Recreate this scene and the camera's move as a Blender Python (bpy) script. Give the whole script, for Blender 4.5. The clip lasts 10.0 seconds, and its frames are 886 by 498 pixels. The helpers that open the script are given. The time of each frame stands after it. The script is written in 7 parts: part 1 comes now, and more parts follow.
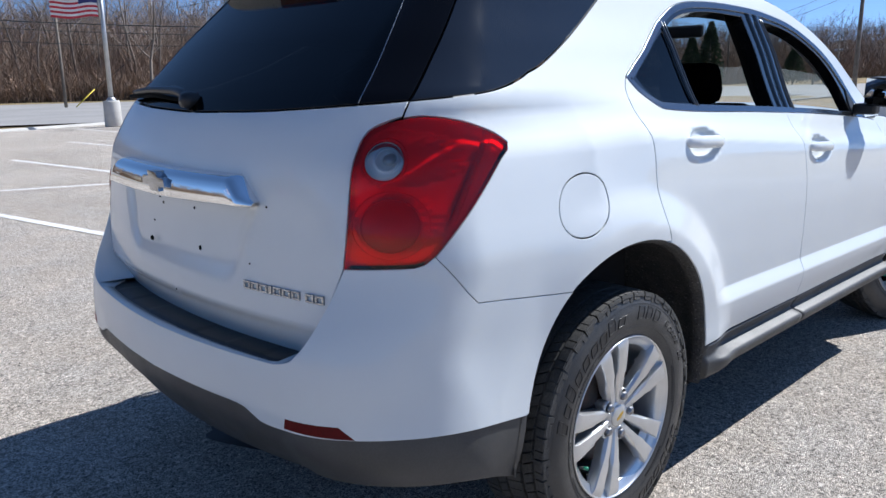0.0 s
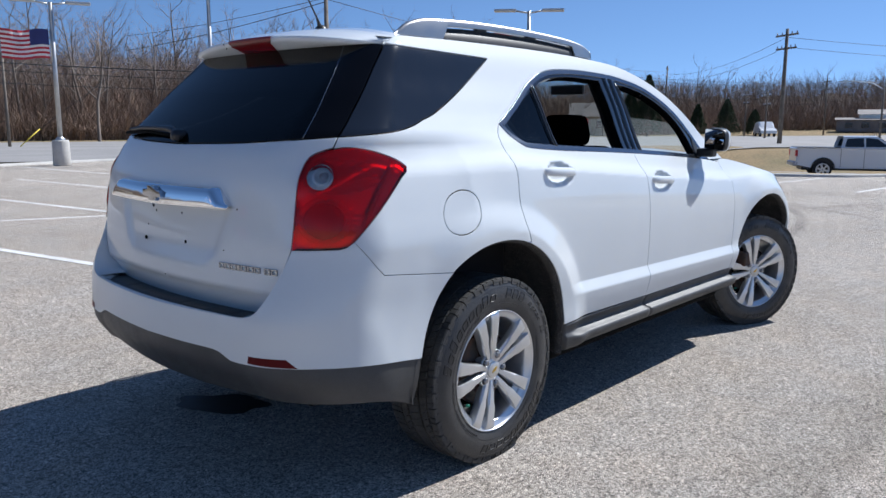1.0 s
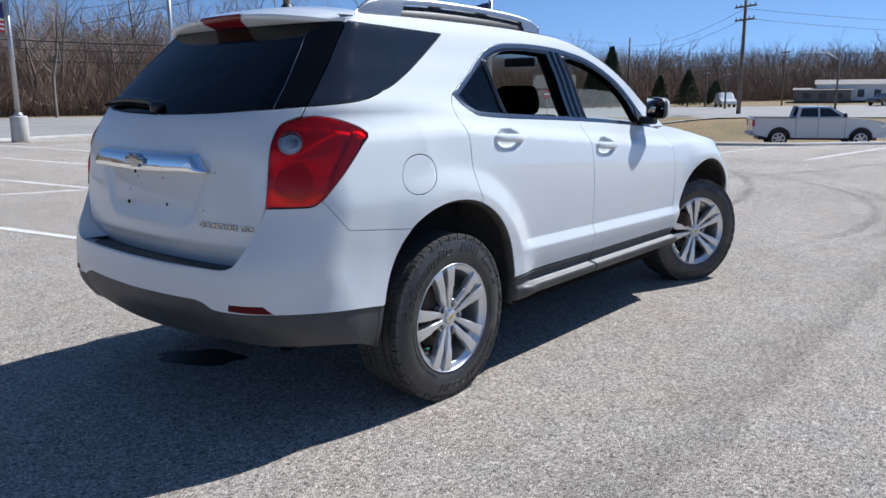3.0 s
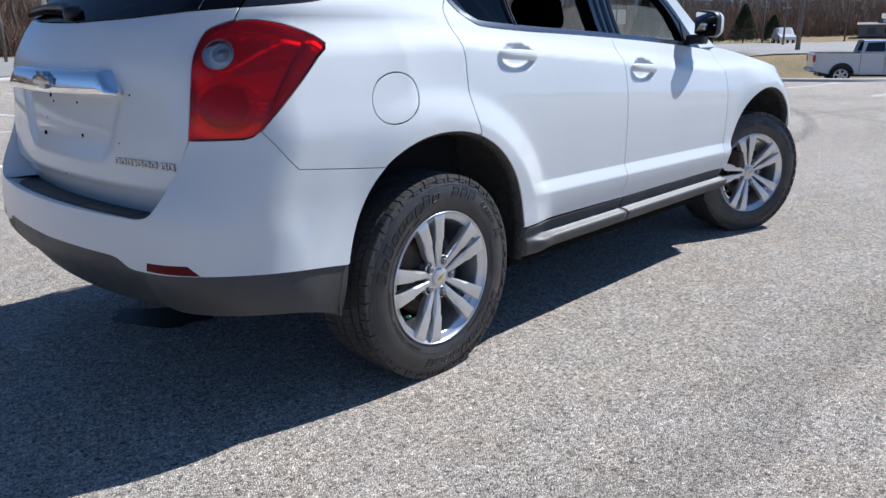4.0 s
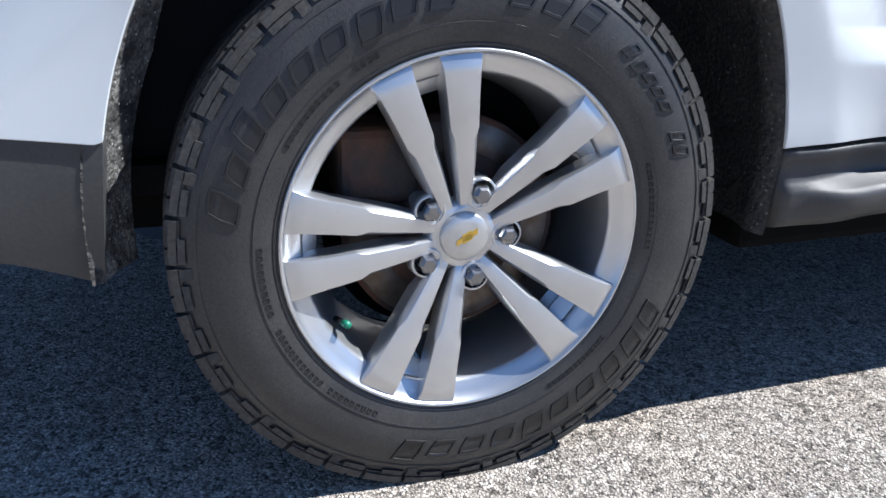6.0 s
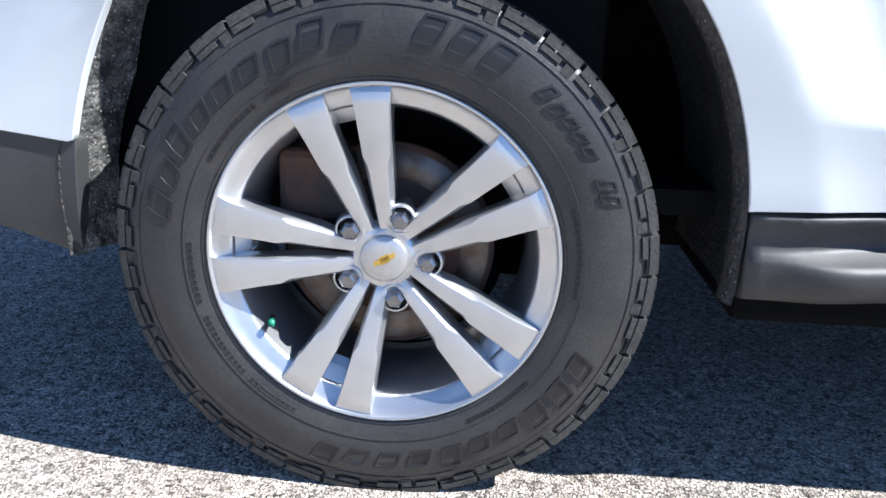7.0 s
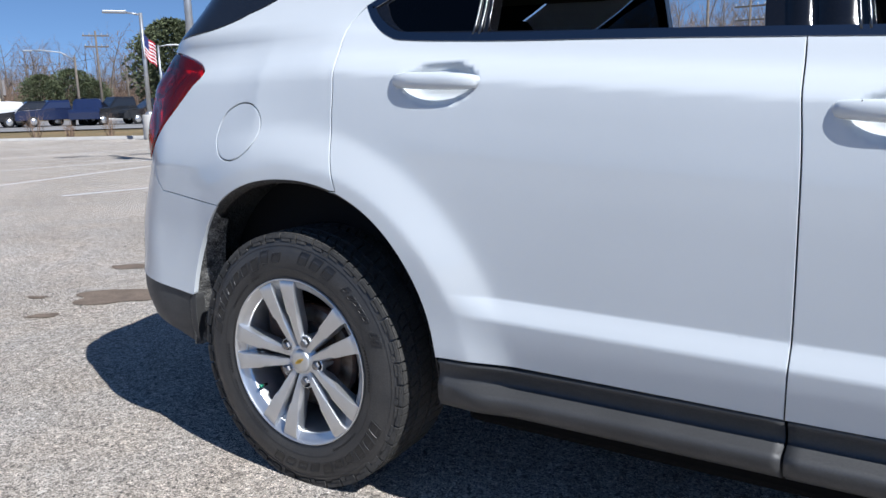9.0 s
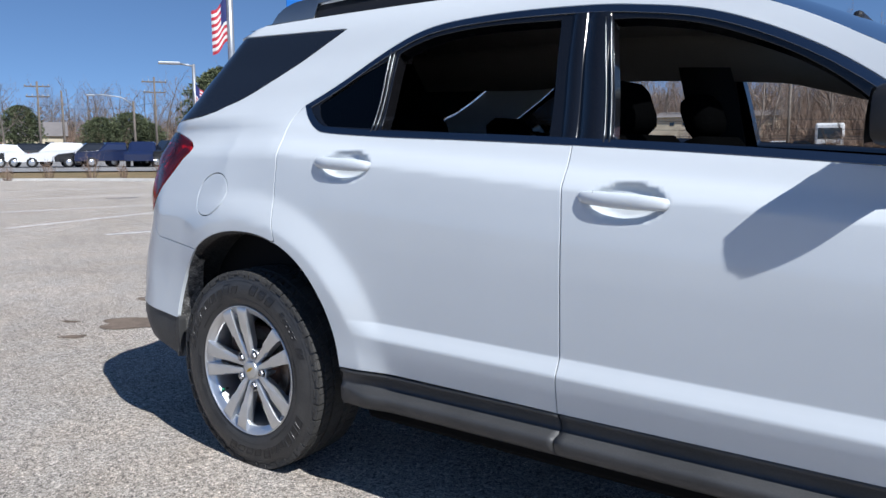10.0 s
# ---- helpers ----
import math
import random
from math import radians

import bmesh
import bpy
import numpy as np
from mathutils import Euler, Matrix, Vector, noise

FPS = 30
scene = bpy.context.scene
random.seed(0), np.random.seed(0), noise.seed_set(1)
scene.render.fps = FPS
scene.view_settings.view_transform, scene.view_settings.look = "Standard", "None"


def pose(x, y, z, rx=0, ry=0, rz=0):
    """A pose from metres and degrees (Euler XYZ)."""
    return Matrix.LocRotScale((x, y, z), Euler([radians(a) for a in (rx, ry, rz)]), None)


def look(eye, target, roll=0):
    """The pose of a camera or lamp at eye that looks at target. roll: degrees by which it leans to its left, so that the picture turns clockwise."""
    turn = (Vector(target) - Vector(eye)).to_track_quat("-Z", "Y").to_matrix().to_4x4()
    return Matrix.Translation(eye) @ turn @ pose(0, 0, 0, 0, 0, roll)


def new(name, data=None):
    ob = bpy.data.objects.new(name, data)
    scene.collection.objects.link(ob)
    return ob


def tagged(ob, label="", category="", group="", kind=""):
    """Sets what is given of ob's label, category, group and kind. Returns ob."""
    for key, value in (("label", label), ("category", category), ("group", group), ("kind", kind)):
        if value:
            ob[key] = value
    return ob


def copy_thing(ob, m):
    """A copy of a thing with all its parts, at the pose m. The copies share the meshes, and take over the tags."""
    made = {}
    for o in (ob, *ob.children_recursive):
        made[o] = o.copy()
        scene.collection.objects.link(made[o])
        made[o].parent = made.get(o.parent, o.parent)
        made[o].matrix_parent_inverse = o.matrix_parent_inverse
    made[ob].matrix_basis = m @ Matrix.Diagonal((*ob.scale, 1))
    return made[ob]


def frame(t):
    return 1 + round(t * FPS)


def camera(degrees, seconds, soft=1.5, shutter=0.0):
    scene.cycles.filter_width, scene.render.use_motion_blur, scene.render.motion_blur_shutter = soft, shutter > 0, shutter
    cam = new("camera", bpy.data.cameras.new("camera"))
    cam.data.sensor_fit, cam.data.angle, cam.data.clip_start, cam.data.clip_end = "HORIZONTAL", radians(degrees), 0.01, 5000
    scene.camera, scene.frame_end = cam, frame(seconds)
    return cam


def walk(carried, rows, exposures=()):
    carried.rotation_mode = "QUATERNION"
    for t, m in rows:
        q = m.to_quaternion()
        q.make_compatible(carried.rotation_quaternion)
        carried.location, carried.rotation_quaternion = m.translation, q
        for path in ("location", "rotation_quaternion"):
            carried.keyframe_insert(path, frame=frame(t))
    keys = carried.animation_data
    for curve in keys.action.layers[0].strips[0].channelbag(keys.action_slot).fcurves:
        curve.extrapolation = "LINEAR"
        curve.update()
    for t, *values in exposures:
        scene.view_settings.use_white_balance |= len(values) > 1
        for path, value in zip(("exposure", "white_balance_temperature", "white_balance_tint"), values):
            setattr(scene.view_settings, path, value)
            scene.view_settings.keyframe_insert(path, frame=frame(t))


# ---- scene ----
cam = camera(60.2, 10.0)
PATH = [
    (0, (-1.787, -2.007, 1.32), (-0.432, -0.602, 0.885), -0.8),
    (0.5, (-2.02, -2.379, 1.321), (-0.617, -0.991, 0.994), 0.1),
    (1, (-2.288, -2.672, 1.314), (-0.823, -1.349, 0.993), 0.2),
    (1.5, (-2.487, -2.865, 1.334), (-0.976, -1.598, 0.999), 0.4),
    (2, (-2.538, -2.922, 1.324), (-1.02, -1.668, 0.971), 0.2),
    (3.3, (-2.467, -2.888, 1.294), (-0.957, -1.646, 0.872), -0.3),
    (3.5, (-2.361, -2.835, 1.284), (-0.857, -1.598, 0.828), -0.3),
    (4, (-1.89, -2.654, 1.188), (-0.48, -1.341, 0.651), -0.5),
    (4.4, (-1.496, -2.437, 1.065), (-0.187, -1.057, 0.449), -0.8),
    (4.5, (-1.392, -2.375, 1.045), (-0.107, -0.987, 0.396), -0.6),
    (4.7, (-1.195, -2.309, 0.968), (0.044, -0.885, 0.3), -0.3),
    (5, (-0.918, -2.136, 0.804), (0.246, -0.662, 0.118), -0.1),
    (5.5, (-0.568, -1.85, 0.728), (0.356, -0.277, -0.093), 2.0),
    (5.7, (-0.457, -1.759, 0.715), (0.326, -0.105, -0.064), 1.4),
    (6.8, (0.022, -1.796, 0.667), (0.069, 0.109, 0.046), 2.4),
    (7, (0.139, -1.86, 0.709), (0.027, 0.033, 0.074), 1.9),
    (7.5, (0.471, -1.897, 0.858), (-0.095, -0.106, 0.17), -0.7),
    (8, (0.818, -2.005, 0.936), (-0.066, -0.305, 0.362), -2.8),
    (8.5, (1.121, -2.241, 1.004), (0.135, -0.57, 0.517), -2.1),
    (9, (1.459, -2.382, 1.078), (0.396, -0.733, 0.691), -1.4),
    (9.5, (1.777, -2.449, 1.148), (0.64, -0.842, 0.797), -3.1),
    (10, (2.182, -2.67, 1.172), (1.017, -1.066, 0.907), -0.2),
]
EXPOSURE = [(t, v - .07, 5900, 10) for t, v in ((0, .80), (.5, .66), (1, .60), (2, .56), (3.5, .63), (4.5, .69), (5.5, .70), (6.8, 1.36), (7.5, 1.12), (8, .72), (8.5, .52), (9, .48), (10, .42))]
walk(cam, [(t, look(eye, target, roll)) for t, eye, target, roll in PATH], EXPOSURE)


# ---- world and sun ----
SUN_TO = Vector((.90, -.235, 1.0)).normalized()
world = bpy.data.worlds.new("sky")
scene.world = world
world.use_nodes = True
wn = world.node_tree.nodes
sky = wn.new("ShaderNodeTexSky")
sky.sky_type = "NISHITA"
sky.sun_disc = False
sky.sun_elevation = math.asin(SUN_TO.z)
sky.sun_rotation = math.atan2(SUN_TO.x, SUN_TO.y)
sky.air_density, sky.dust_density, sky.ozone_density = .66, .0, 1.5
wn["Background"].inputs["Strength"].default_value = .088
clear = wn.new("ShaderNodeHueSaturation")
clear.inputs["Saturation"].default_value = 1.08
world.node_tree.links.new(sky.outputs[0], clear.inputs["Color"])
wc, up, unit = wn.new("ShaderNodeTexCoord"), wn.new("ShaderNodeVectorMath"), wn.new("ShaderNodeVectorMath")
up.operation, unit.operation = "ADD", "NORMALIZE"
up.inputs[1].default_value = (0, 0, .11)
world.node_tree.links.new(wc.outputs["Generated"], up.inputs[0])
world.node_tree.links.new(up.outputs[0], unit.inputs[0])
world.node_tree.links.new(unit.outputs[0], sky.inputs["Vector"])
world.node_tree.links.new(clear.outputs[0], wn["Background"].inputs["Color"])
sun = new("sun", bpy.data.lights.new("sun", "SUN"))
sun.data.energy, sun.data.angle, sun.data.color = 4.6, radians(.53), (1.0, .96, .90)
sun.matrix_world = look(SUN_TO * 30, (0, 0, 0))


# ---- materials ----
def mat(name, color, rough=.5, metal=0.0, coat=0.0, spec=.5, vary=0.0, vscale=3.0, grain=0.0, gscale=60.0, bump=0.0, bscale=200.0, rvary=0.0, island=0.0, rand=0.0, alt=None, emit=0.0, coat_rough=.03):
    """A surface with colour variation at two scales, fine relief and uneven gloss."""
    m = bpy.data.materials.new(name)
    m.use_nodes = True
    nt = m.node_tree
    n, l = nt.nodes, nt.links
    b = n["Principled BSDF"]
    b.inputs["Base Color"].default_value = (*color, 1)
    b.inputs["Roughness"].default_value = rough
    b.inputs["Metallic"].default_value = metal
    b.inputs["Specular IOR Level"].default_value = spec
    b.inputs["Coat Weight"].default_value = coat
    b.inputs["Coat Roughness"].default_value = coat_rough
    if emit:
        b.inputs["Emission Color"].default_value = (*color, 1)
        b.inputs["Emission Strength"].default_value = emit
    tc = n.new("ShaderNodeTexCoord")

    def noise_node(scale, detail=4.0):
        t = n.new("ShaderNodeTexNoise")
        t.inputs["Scale"].default_value = scale
        t.inputs["Detail"].default_value = detail
        l.new(tc.outputs["Object"], t.inputs["Vector"])
        return t
    last = None
    if vary or grain or island or rand:
        last = n.new("ShaderNodeRGB")
        last.outputs[0].default_value = (*color, 1)
        last = last.outputs[0]
    if vary:
        t = noise_node(vscale)
        mix = n.new("ShaderNodeMix")
        mix.data_type = "RGBA"
        c2 = alt or tuple(c * (1 - vary) for c in color)
        mix.inputs["B"].default_value = (*c2, 1)
        r = n.new("ShaderNodeMapRange")
        r.inputs["From Min"].default_value, r.inputs["From Max"].default_value = .35, .68
        l.new(t.outputs["Fac"], r.inputs["Value"])
        l.new(r.outputs[0], mix.inputs["Factor"])
        l.new(last, mix.inputs["A"])
        last = mix.outputs["Result"]
    for kind, amount in (("grain", grain), ("island", island), ("rand", rand)):
        if not amount:
            continue
        hsv = n.new("ShaderNodeHueSaturation")
        r = n.new("ShaderNodeMapRange")
        r.inputs["To Min"].default_value, r.inputs["To Max"].default_value = 1 - amount, 1 + amount
        if kind == "grain":
            t = noise_node(gscale, 3.0)
            r.inputs["From Min"].default_value, r.inputs["From Max"].default_value = .3, .7
            l.new(t.outputs["Fac"], r.inputs["Value"])
        elif kind == "island":
            g = n.new("ShaderNodeNewGeometry")
            l.new(g.outputs["Random Per Island"], r.inputs["Value"])
        else:
            g = n.new("ShaderNodeObjectInfo")
            l.new(g.outputs["Random"], r.inputs["Value"])
        l.new(r.outputs[0], hsv.inputs["Value"])
        l.new(last, hsv.inputs["Color"])
        last = hsv.outputs[0]
    if last is not None:
        l.new(last, b.inputs["Base Color"])
    if rvary:
        t = noise_node(vscale * 4)
        r = n.new("ShaderNodeMapRange")
        r.inputs["To Min"].default_value, r.inputs["To Max"].default_value = max(0, rough - rvary), min(1, rough + rvary)
        l.new(t.outputs["Fac"], r.inputs["Value"])
        l.new(r.outputs[0], b.inputs["Roughness"])
    if bump:
        t = noise_node(bscale, 3.0)
        bp = n.new("ShaderNodeBump")
        bp.inputs["Strength"].default_value = bump
        bp.inputs["Distance"].default_value = 1.0 / bscale
        l.new(t.outputs["Fac"], bp.inputs["Height"])
        l.new(bp.outputs[0], b.inputs["Normal"])
    return m


def glass(name, tint, gloss=1.0, rough=.0):
    """Thin tinted pane: see-through with a mirror gloss that grows at grazing angles."""
    m = bpy.data.materials.new(name)
    m.use_nodes = True
    n, l = m.node_tree.nodes, m.node_tree.links
    n.remove(n["Principled BSDF"])
    tr, gl, mx, fr = n.new("ShaderNodeBsdfTransparent"), n.new("ShaderNodeBsdfGlossy"), n.new("ShaderNodeMixShader"), n.new("ShaderNodeFresnel")
    tr.inputs[0].default_value = (*tint, 1)
    gl.inputs["Color"].default_value = (gloss, gloss, gloss, 1)
    gl.inputs["Roughness"].default_value = rough
    fr.inputs["IOR"].default_value = 1.5
    l.new(fr.outputs[0], mx.inputs[0])
    l.new(tr.outputs[0], mx.inputs[1])
    l.new(gl.outputs[0], mx.inputs[2])
    l.new(mx.outputs[0], n["Material Output"].inputs["Surface"])
    return m


PAINT = mat("white_paint", (.675, .708, .720), .60, spec=.08, coat=1.0, coat_rough=.015, vary=.03, vscale=2.0)
GREY = mat("grey_plastic", (.060, .060, .060), .50, vary=.25, vscale=5, grain=.12, gscale=220, bump=.25, bscale=900, rvary=.1)
BLACK = mat("black_plastic", (.012, .012, .013), .45, grain=.2, gscale=300, bump=.15, bscale=900)
LINER = mat("felt_liner", (.030, .030, .031), .8, vary=.6, vscale=26, grain=.5, gscale=160, bump=.8, bscale=120, alt=(.060, .056, .050))
def speckle(m, color, scale, size):
    """Scattered small specks of another colour over a material."""
    n, l = m.node_tree.nodes, m.node_tree.links
    b = n["Principled BSDF"]
    src = b.inputs["Base Color"].links[0].from_socket
    vor = n.new("ShaderNodeTexVoronoi")
    vor.inputs["Scale"].default_value = scale
    l.new(n["Texture Coordinate"].outputs["Object"], vor.inputs["Vector"])
    r = n.new("ShaderNodeMapRange")
    r.inputs["From Min"].default_value, r.inputs["From Max"].default_value = size, size * .6
    l.new(vor.outputs["Distance"], r.inputs["Value"])
    mix = n.new("ShaderNodeMix")
    mix.data_type = "RGBA"
    mix.inputs["B"].default_value = (*color, 1)
    l.new(r.outputs[0], mix.inputs["Factor"])
    l.new(src, mix.inputs["A"])
    l.new(mix.outputs["Result"], b.inputs["Base Color"])


speckle(LINER, (.22, .21, .20), 75, .16)
DUST = mat("dusty_liner", (.030, .030, .030), .85, vary=.8, vscale=34, alt=(.19, .185, .17), grain=.6, gscale=220, bump=.8, bscale=120)
speckle(DUST, (.42, .41, .39), 110, .20)
GLOSS = mat("gloss_black", (.006, .006, .007), .12, coat=.6)
CORNERM = mat("corner_black", (.003, .003, .004), .10, spec=.18)
# near-black: the shade of hollows and gaps put into the colour; also wiper rubber
SHELLB = mat("shade_and_rubber_black", (.006, .006, .006), .95, spec=.1)
CHROME = mat("chrome", (.86, .87, .88), .04, metal=1.0)
SATIN = mat("satin_trim", (.20, .22, .25), .22, metal=1.0)
RAIL = mat("satin_rail", (.40, .40, .40), .38, metal=1.0, rvary=.06)
TYRE = mat("tyre_rubber", (.034, .034, .035), .40, vary=.35, vscale=9, grain=.22, gscale=260, bump=.25, bscale=500, rvary=.13, alt=(.056, .054, .051))
TREAD = mat("dusty_tread_rubber", (.040, .039, .037), .72, vary=.4, vscale=9, grain=.35, gscale=200, bump=.25, bscale=500, alt=(.066, .063, .058))
LETTER = mat("tyre_lettering", (.020, .020, .021), .36, rvary=.06)
ALLOY = mat("silver_alloy", (.68, .69, .70), .30, metal=.8, coat=.4, vary=.06, vscale=20, rvary=.05)
STEEL = mat("worn_steel", (.22, .20, .18), .45, metal=.9, vary=.5, vscale=24, alt=(.10, .07, .05))
RUST = mat("rusty_iron", (.035, .031, .029), .7, vary=.7, vscale=16, alt=(.12, .050, .025), bump=.3, bscale=150)
NUT = mat("lug_nut_steel", (.30, .30, .31), .28, metal=1.0, rvary=.1)
GOLD = mat("emblem_gold", (.75, .50, .10), .3, metal=.6)
CAPS = mat("cap_silver", (.66, .66, .65), .32, metal=.7, vary=.1, vscale=60)
GREEN = mat("valve_cap_green", (.02, .22, .13), .4)
REDPL = mat("red_reflector", (.10, .002, .003), .5, spec=.15, grain=.3, gscale=350)
BRAKEL = mat("brake_light_red", (.16, .003, .006), .16, spec=.5)
BOWL = mat("pale_lamp_bowl", (.86, .87, .88), .28, metal=.35)
LENS = glass("red_lens", (1.0, .012, .022), .8)
LAMPIN = mat("lamp_dark_red", (.62, .58, .58), .35, metal=.1, bump=.3, bscale=300)
CLEAR = glass("clear_lens", (.92, .93, .93))
TINT = glass("privacy_glass", (.014, .017, .021), .58)
# opaque side glass; its blue-black colour includes the haze of reflected sky
QTINT = mat("sky_haze_privacy_glass", (.013, .017, .026), .10, spec=.45, rvary=.04)
PANE = glass("clear_glass", (.72, .76, .74))
REFLECT = mat("lamp_reflector", (.92, .92, .92), .16, metal=.5, bump=.25, bscale=160)
LAMPRED = mat("lamp_inner_red", (1.0, .97, .96), .22, metal=.45, bump=.10, bscale=260)
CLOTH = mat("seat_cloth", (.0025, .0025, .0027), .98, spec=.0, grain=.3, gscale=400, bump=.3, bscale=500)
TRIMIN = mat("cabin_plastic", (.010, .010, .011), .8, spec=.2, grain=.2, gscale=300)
HEADL = mat("headliner", (.17, .16, .145), .95, grain=.1, gscale=300)
# chrome with a darkened colour that stands in for dark reflections
BADGE = mat("dark_reflection_chrome", (.36, .37, .39), .08, metal=1.0)


RUBBER = ((6.31, 4.12, 5.44, .10, .50), (6.31, 4.12, 5.70, .09, .32), (6.2, 9.5, 9.2, .11, .60), (6.2, 9.5, 7.75, .10, .45), (20.0, 24.0, 24.6, .14, .40))


def asphalt_mat():
    """Weathered light asphalt with stones of many greys, worn paths and stains."""
    m = mat("weathered_asphalt", (.34, .335, .325), .88)
    n, l = m.node_tree.nodes, m.node_tree.links
    b = n["Principled BSDF"]
    tc = n["Texture Coordinate"]

    def tex(kind, scale, **kw):
        t = n.new(kind)
        t.inputs["Scale"].default_value = scale
        for k, v in kw.items():
            t.inputs[k].default_value = v
        l.new(tc.outputs["Object"], t.inputs["Vector"])
        return t

    def ramp(src, stops):
        r = n.new("ShaderNodeValToRGB")
        e = r.color_ramp.elements
        while len(e) < len(stops):
            e.new(.5)
        for q, (p, c) in zip(e, stops):
            q.position, q.color = p, (*c, 1)
        l.new(src, r.inputs[0])
        return r.outputs[0]

    def mul(a, c, f=1.0):
        x = n.new("ShaderNodeMix")
        x.data_type, x.blend_type = "RGBA", "MULTIPLY"
        x.inputs["Factor"].default_value = f
        l.new(a, x.inputs["A"])
        l.new(c, x.inputs["B"])
        return x.outputs["Result"]
    # coordinates bent by fine noise so that the stones have ragged outlines
    bend = tex("ShaderNodeTexNoise", 240, Detail=2.0)
    bent = n.new("ShaderNodeVectorMath")
    bent.operation = "MULTIPLY_ADD"
    bent.inputs[1].default_value = (.0060, .0060, .0060)
    l.new(bend.outputs["Color"], bent.inputs[0])
    l.new(tc.outputs["Object"], bent.inputs[2])
    stones = tex("ShaderNodeTexVoronoi", 205, Randomness=1.0)
    large = tex("ShaderNodeTexVoronoi", 84, Randomness=1.0)
    for t_ in (stones, large):
        l.new(bent.outputs[0], t_.inputs["Vector"])
    tone = n.new("ShaderNodeSeparateColor")
    l.new(stones.outputs["Color"], tone.inputs[0])
    tone2 = n.new("ShaderNodeSeparateColor")
    l.new(large.outputs["Color"], tone2.inputs[0])
    base = ramp(tone.outputs[0], [(0, (.085, .080, .073)), (.12, (.24, .222, .200)), (.32, (.455, .422, .380)), (.62, (.600, .555, .502)), (.84, (.680, .620, .555)), (1, (.90, .855, .79))])
    # a few larger stones, pale or dark
    pick = n.new("ShaderNodeMapRange")
    pick.inputs["From Min"].default_value, pick.inputs["From Max"].default_value = .84, .87
    l.new(tone2.outputs[0], pick.inputs["Value"])
    big_stone = ramp(tone2.outputs[1], [(0, (.16, .15, .135)), (.3, (.36, .33, .295)), (.6, (.56, .515, .455)), (1, (.84, .81, .76))])
    bm_ = n.new("ShaderNodeMix")
    bm_.data_type = "RGBA"
    l.new(pick.outputs[0], bm_.inputs["Factor"])
    l.new(base, bm_.inputs["A"])
    l.new(big_stone, bm_.inputs["B"])
    base = bm_.outputs["Result"]
    rims = ramp(stones.outputs["Distance"], [(0, (1, 1, 1)), (.42, (.97, .97, .97)), (.80, (.44, .43, .42))])
    mid = ramp(tex("ShaderNodeTexNoise", 9, Detail=6.0).outputs["Fac"], [(.28, (.88, .87, .86)), (.7, (1.07, 1.07, 1.065))])
    blot = ramp(tex("ShaderNodeTexNoise", 44, Detail=3.0).outputs["Fac"], [(.34, (.76, .76, .75)), (.66, (1.18, 1.18, 1.18))])
    warm = ramp(tex("ShaderNodeTexNoise", 2.3, Detail=4.0).outputs["Fac"], [(.35, (1.055, 1.0, .955)), (.65, (1.0, .985, .985))])
    big = ramp(tex("ShaderNodeTexNoise", .55, Detail=5.0).outputs["Fac"], [(.3, (.86, .855, .84)), (.7, (1.08, 1.08, 1.075))])
    # worn pale lane beside the car
    sep = n.new("ShaderNodeSeparateXYZ")
    wob = tex("ShaderNodeTexNoise", 1.1, Detail=6.0)
    add = n.new("ShaderNodeMath")
    add.operation = "MULTIPLY_ADD"
    add.inputs[1].default_value = .55
    l.new(tc.outputs["Object"], sep.inputs[0])
    l.new(wob.outputs["Fac"], add.inputs[0])
    l.new(sep.outputs["Y"], add.inputs[2])
    lane = n.new("ShaderNodeMapRange")
    lane.inputs["From Min"].default_value, lane.inputs["From Max"].default_value = -1.95, -1.35
    l.new(add.outputs[0], lane.inputs["Value"])
    pale = ramp(lane.outputs[0], [(0, (1.07, 1.07, 1.07)), (.36, (1.06, 1.06, 1.06)), (.46, (.82, .82, .81)), (.70, (.92, .92, .91)), (1, (1.05, 1.05, 1.045))])
    grit = n.new("ShaderNodeSeparateColor")
    l.new(tex("ShaderNodeTexVoronoi", 470).outputs["Color"], grit.inputs[0])
    fine = ramp(grit.outputs[1], [(0, (.68, .67, .66)), (.5, (1.0, 1.0, 1.0)), (1, (1.25, 1.25, 1.24))])
    # faint black rubber arcs where cars have turned
    flat = n.new("ShaderNodeCombineXYZ")
    l.new(sep.outputs["X"], flat.inputs[0])
    l.new(sep.outputs["Y"], flat.inputs[1])
    patchy = tex("ShaderNodeTexNoise", 1.7, Detail=5.0)
    marks = None
    for cx, cy, rad_, half, depth in RUBBER:
        far_ = n.new("ShaderNodeVectorMath")
        far_.operation = "DISTANCE"
        far_.inputs[1].default_value = (cx, cy, 0)
        l.new(flat.outputs[0], far_.inputs[0])
        off = n.new("ShaderNodeMath")
        off.operation = "SUBTRACT"
        off.inputs[1].default_value = rad_
        l.new(far_.outputs["Value"], off.inputs[0])
        wide = n.new("ShaderNodeMath")
        wide.operation = "ABSOLUTE"
        l.new(off.outputs[0], wide.inputs[0])
        soft_ = n.new("ShaderNodeMapRange")
        soft_.interpolation_type = "SMOOTHSTEP"
        soft_.inputs["From Min"].default_value, soft_.inputs["From Max"].default_value = half, half * .25
        soft_.inputs["To Max"].default_value = depth
        l.new(wide.outputs[0], soft_.inputs["Value"])
        reach = n.new("ShaderNodeMapRange")
        reach.interpolation_type = "SMOOTHSTEP"
        reach.inputs["From Min"].default_value, reach.inputs["From Max"].default_value = 3.6, 6.0
        l.new(sep.outputs["X"], reach.inputs["Value"])
        cutm = n.new("ShaderNodeMath")
        cutm.operation = "MULTIPLY"
        l.new(soft_.outputs[0], cutm.inputs[0])
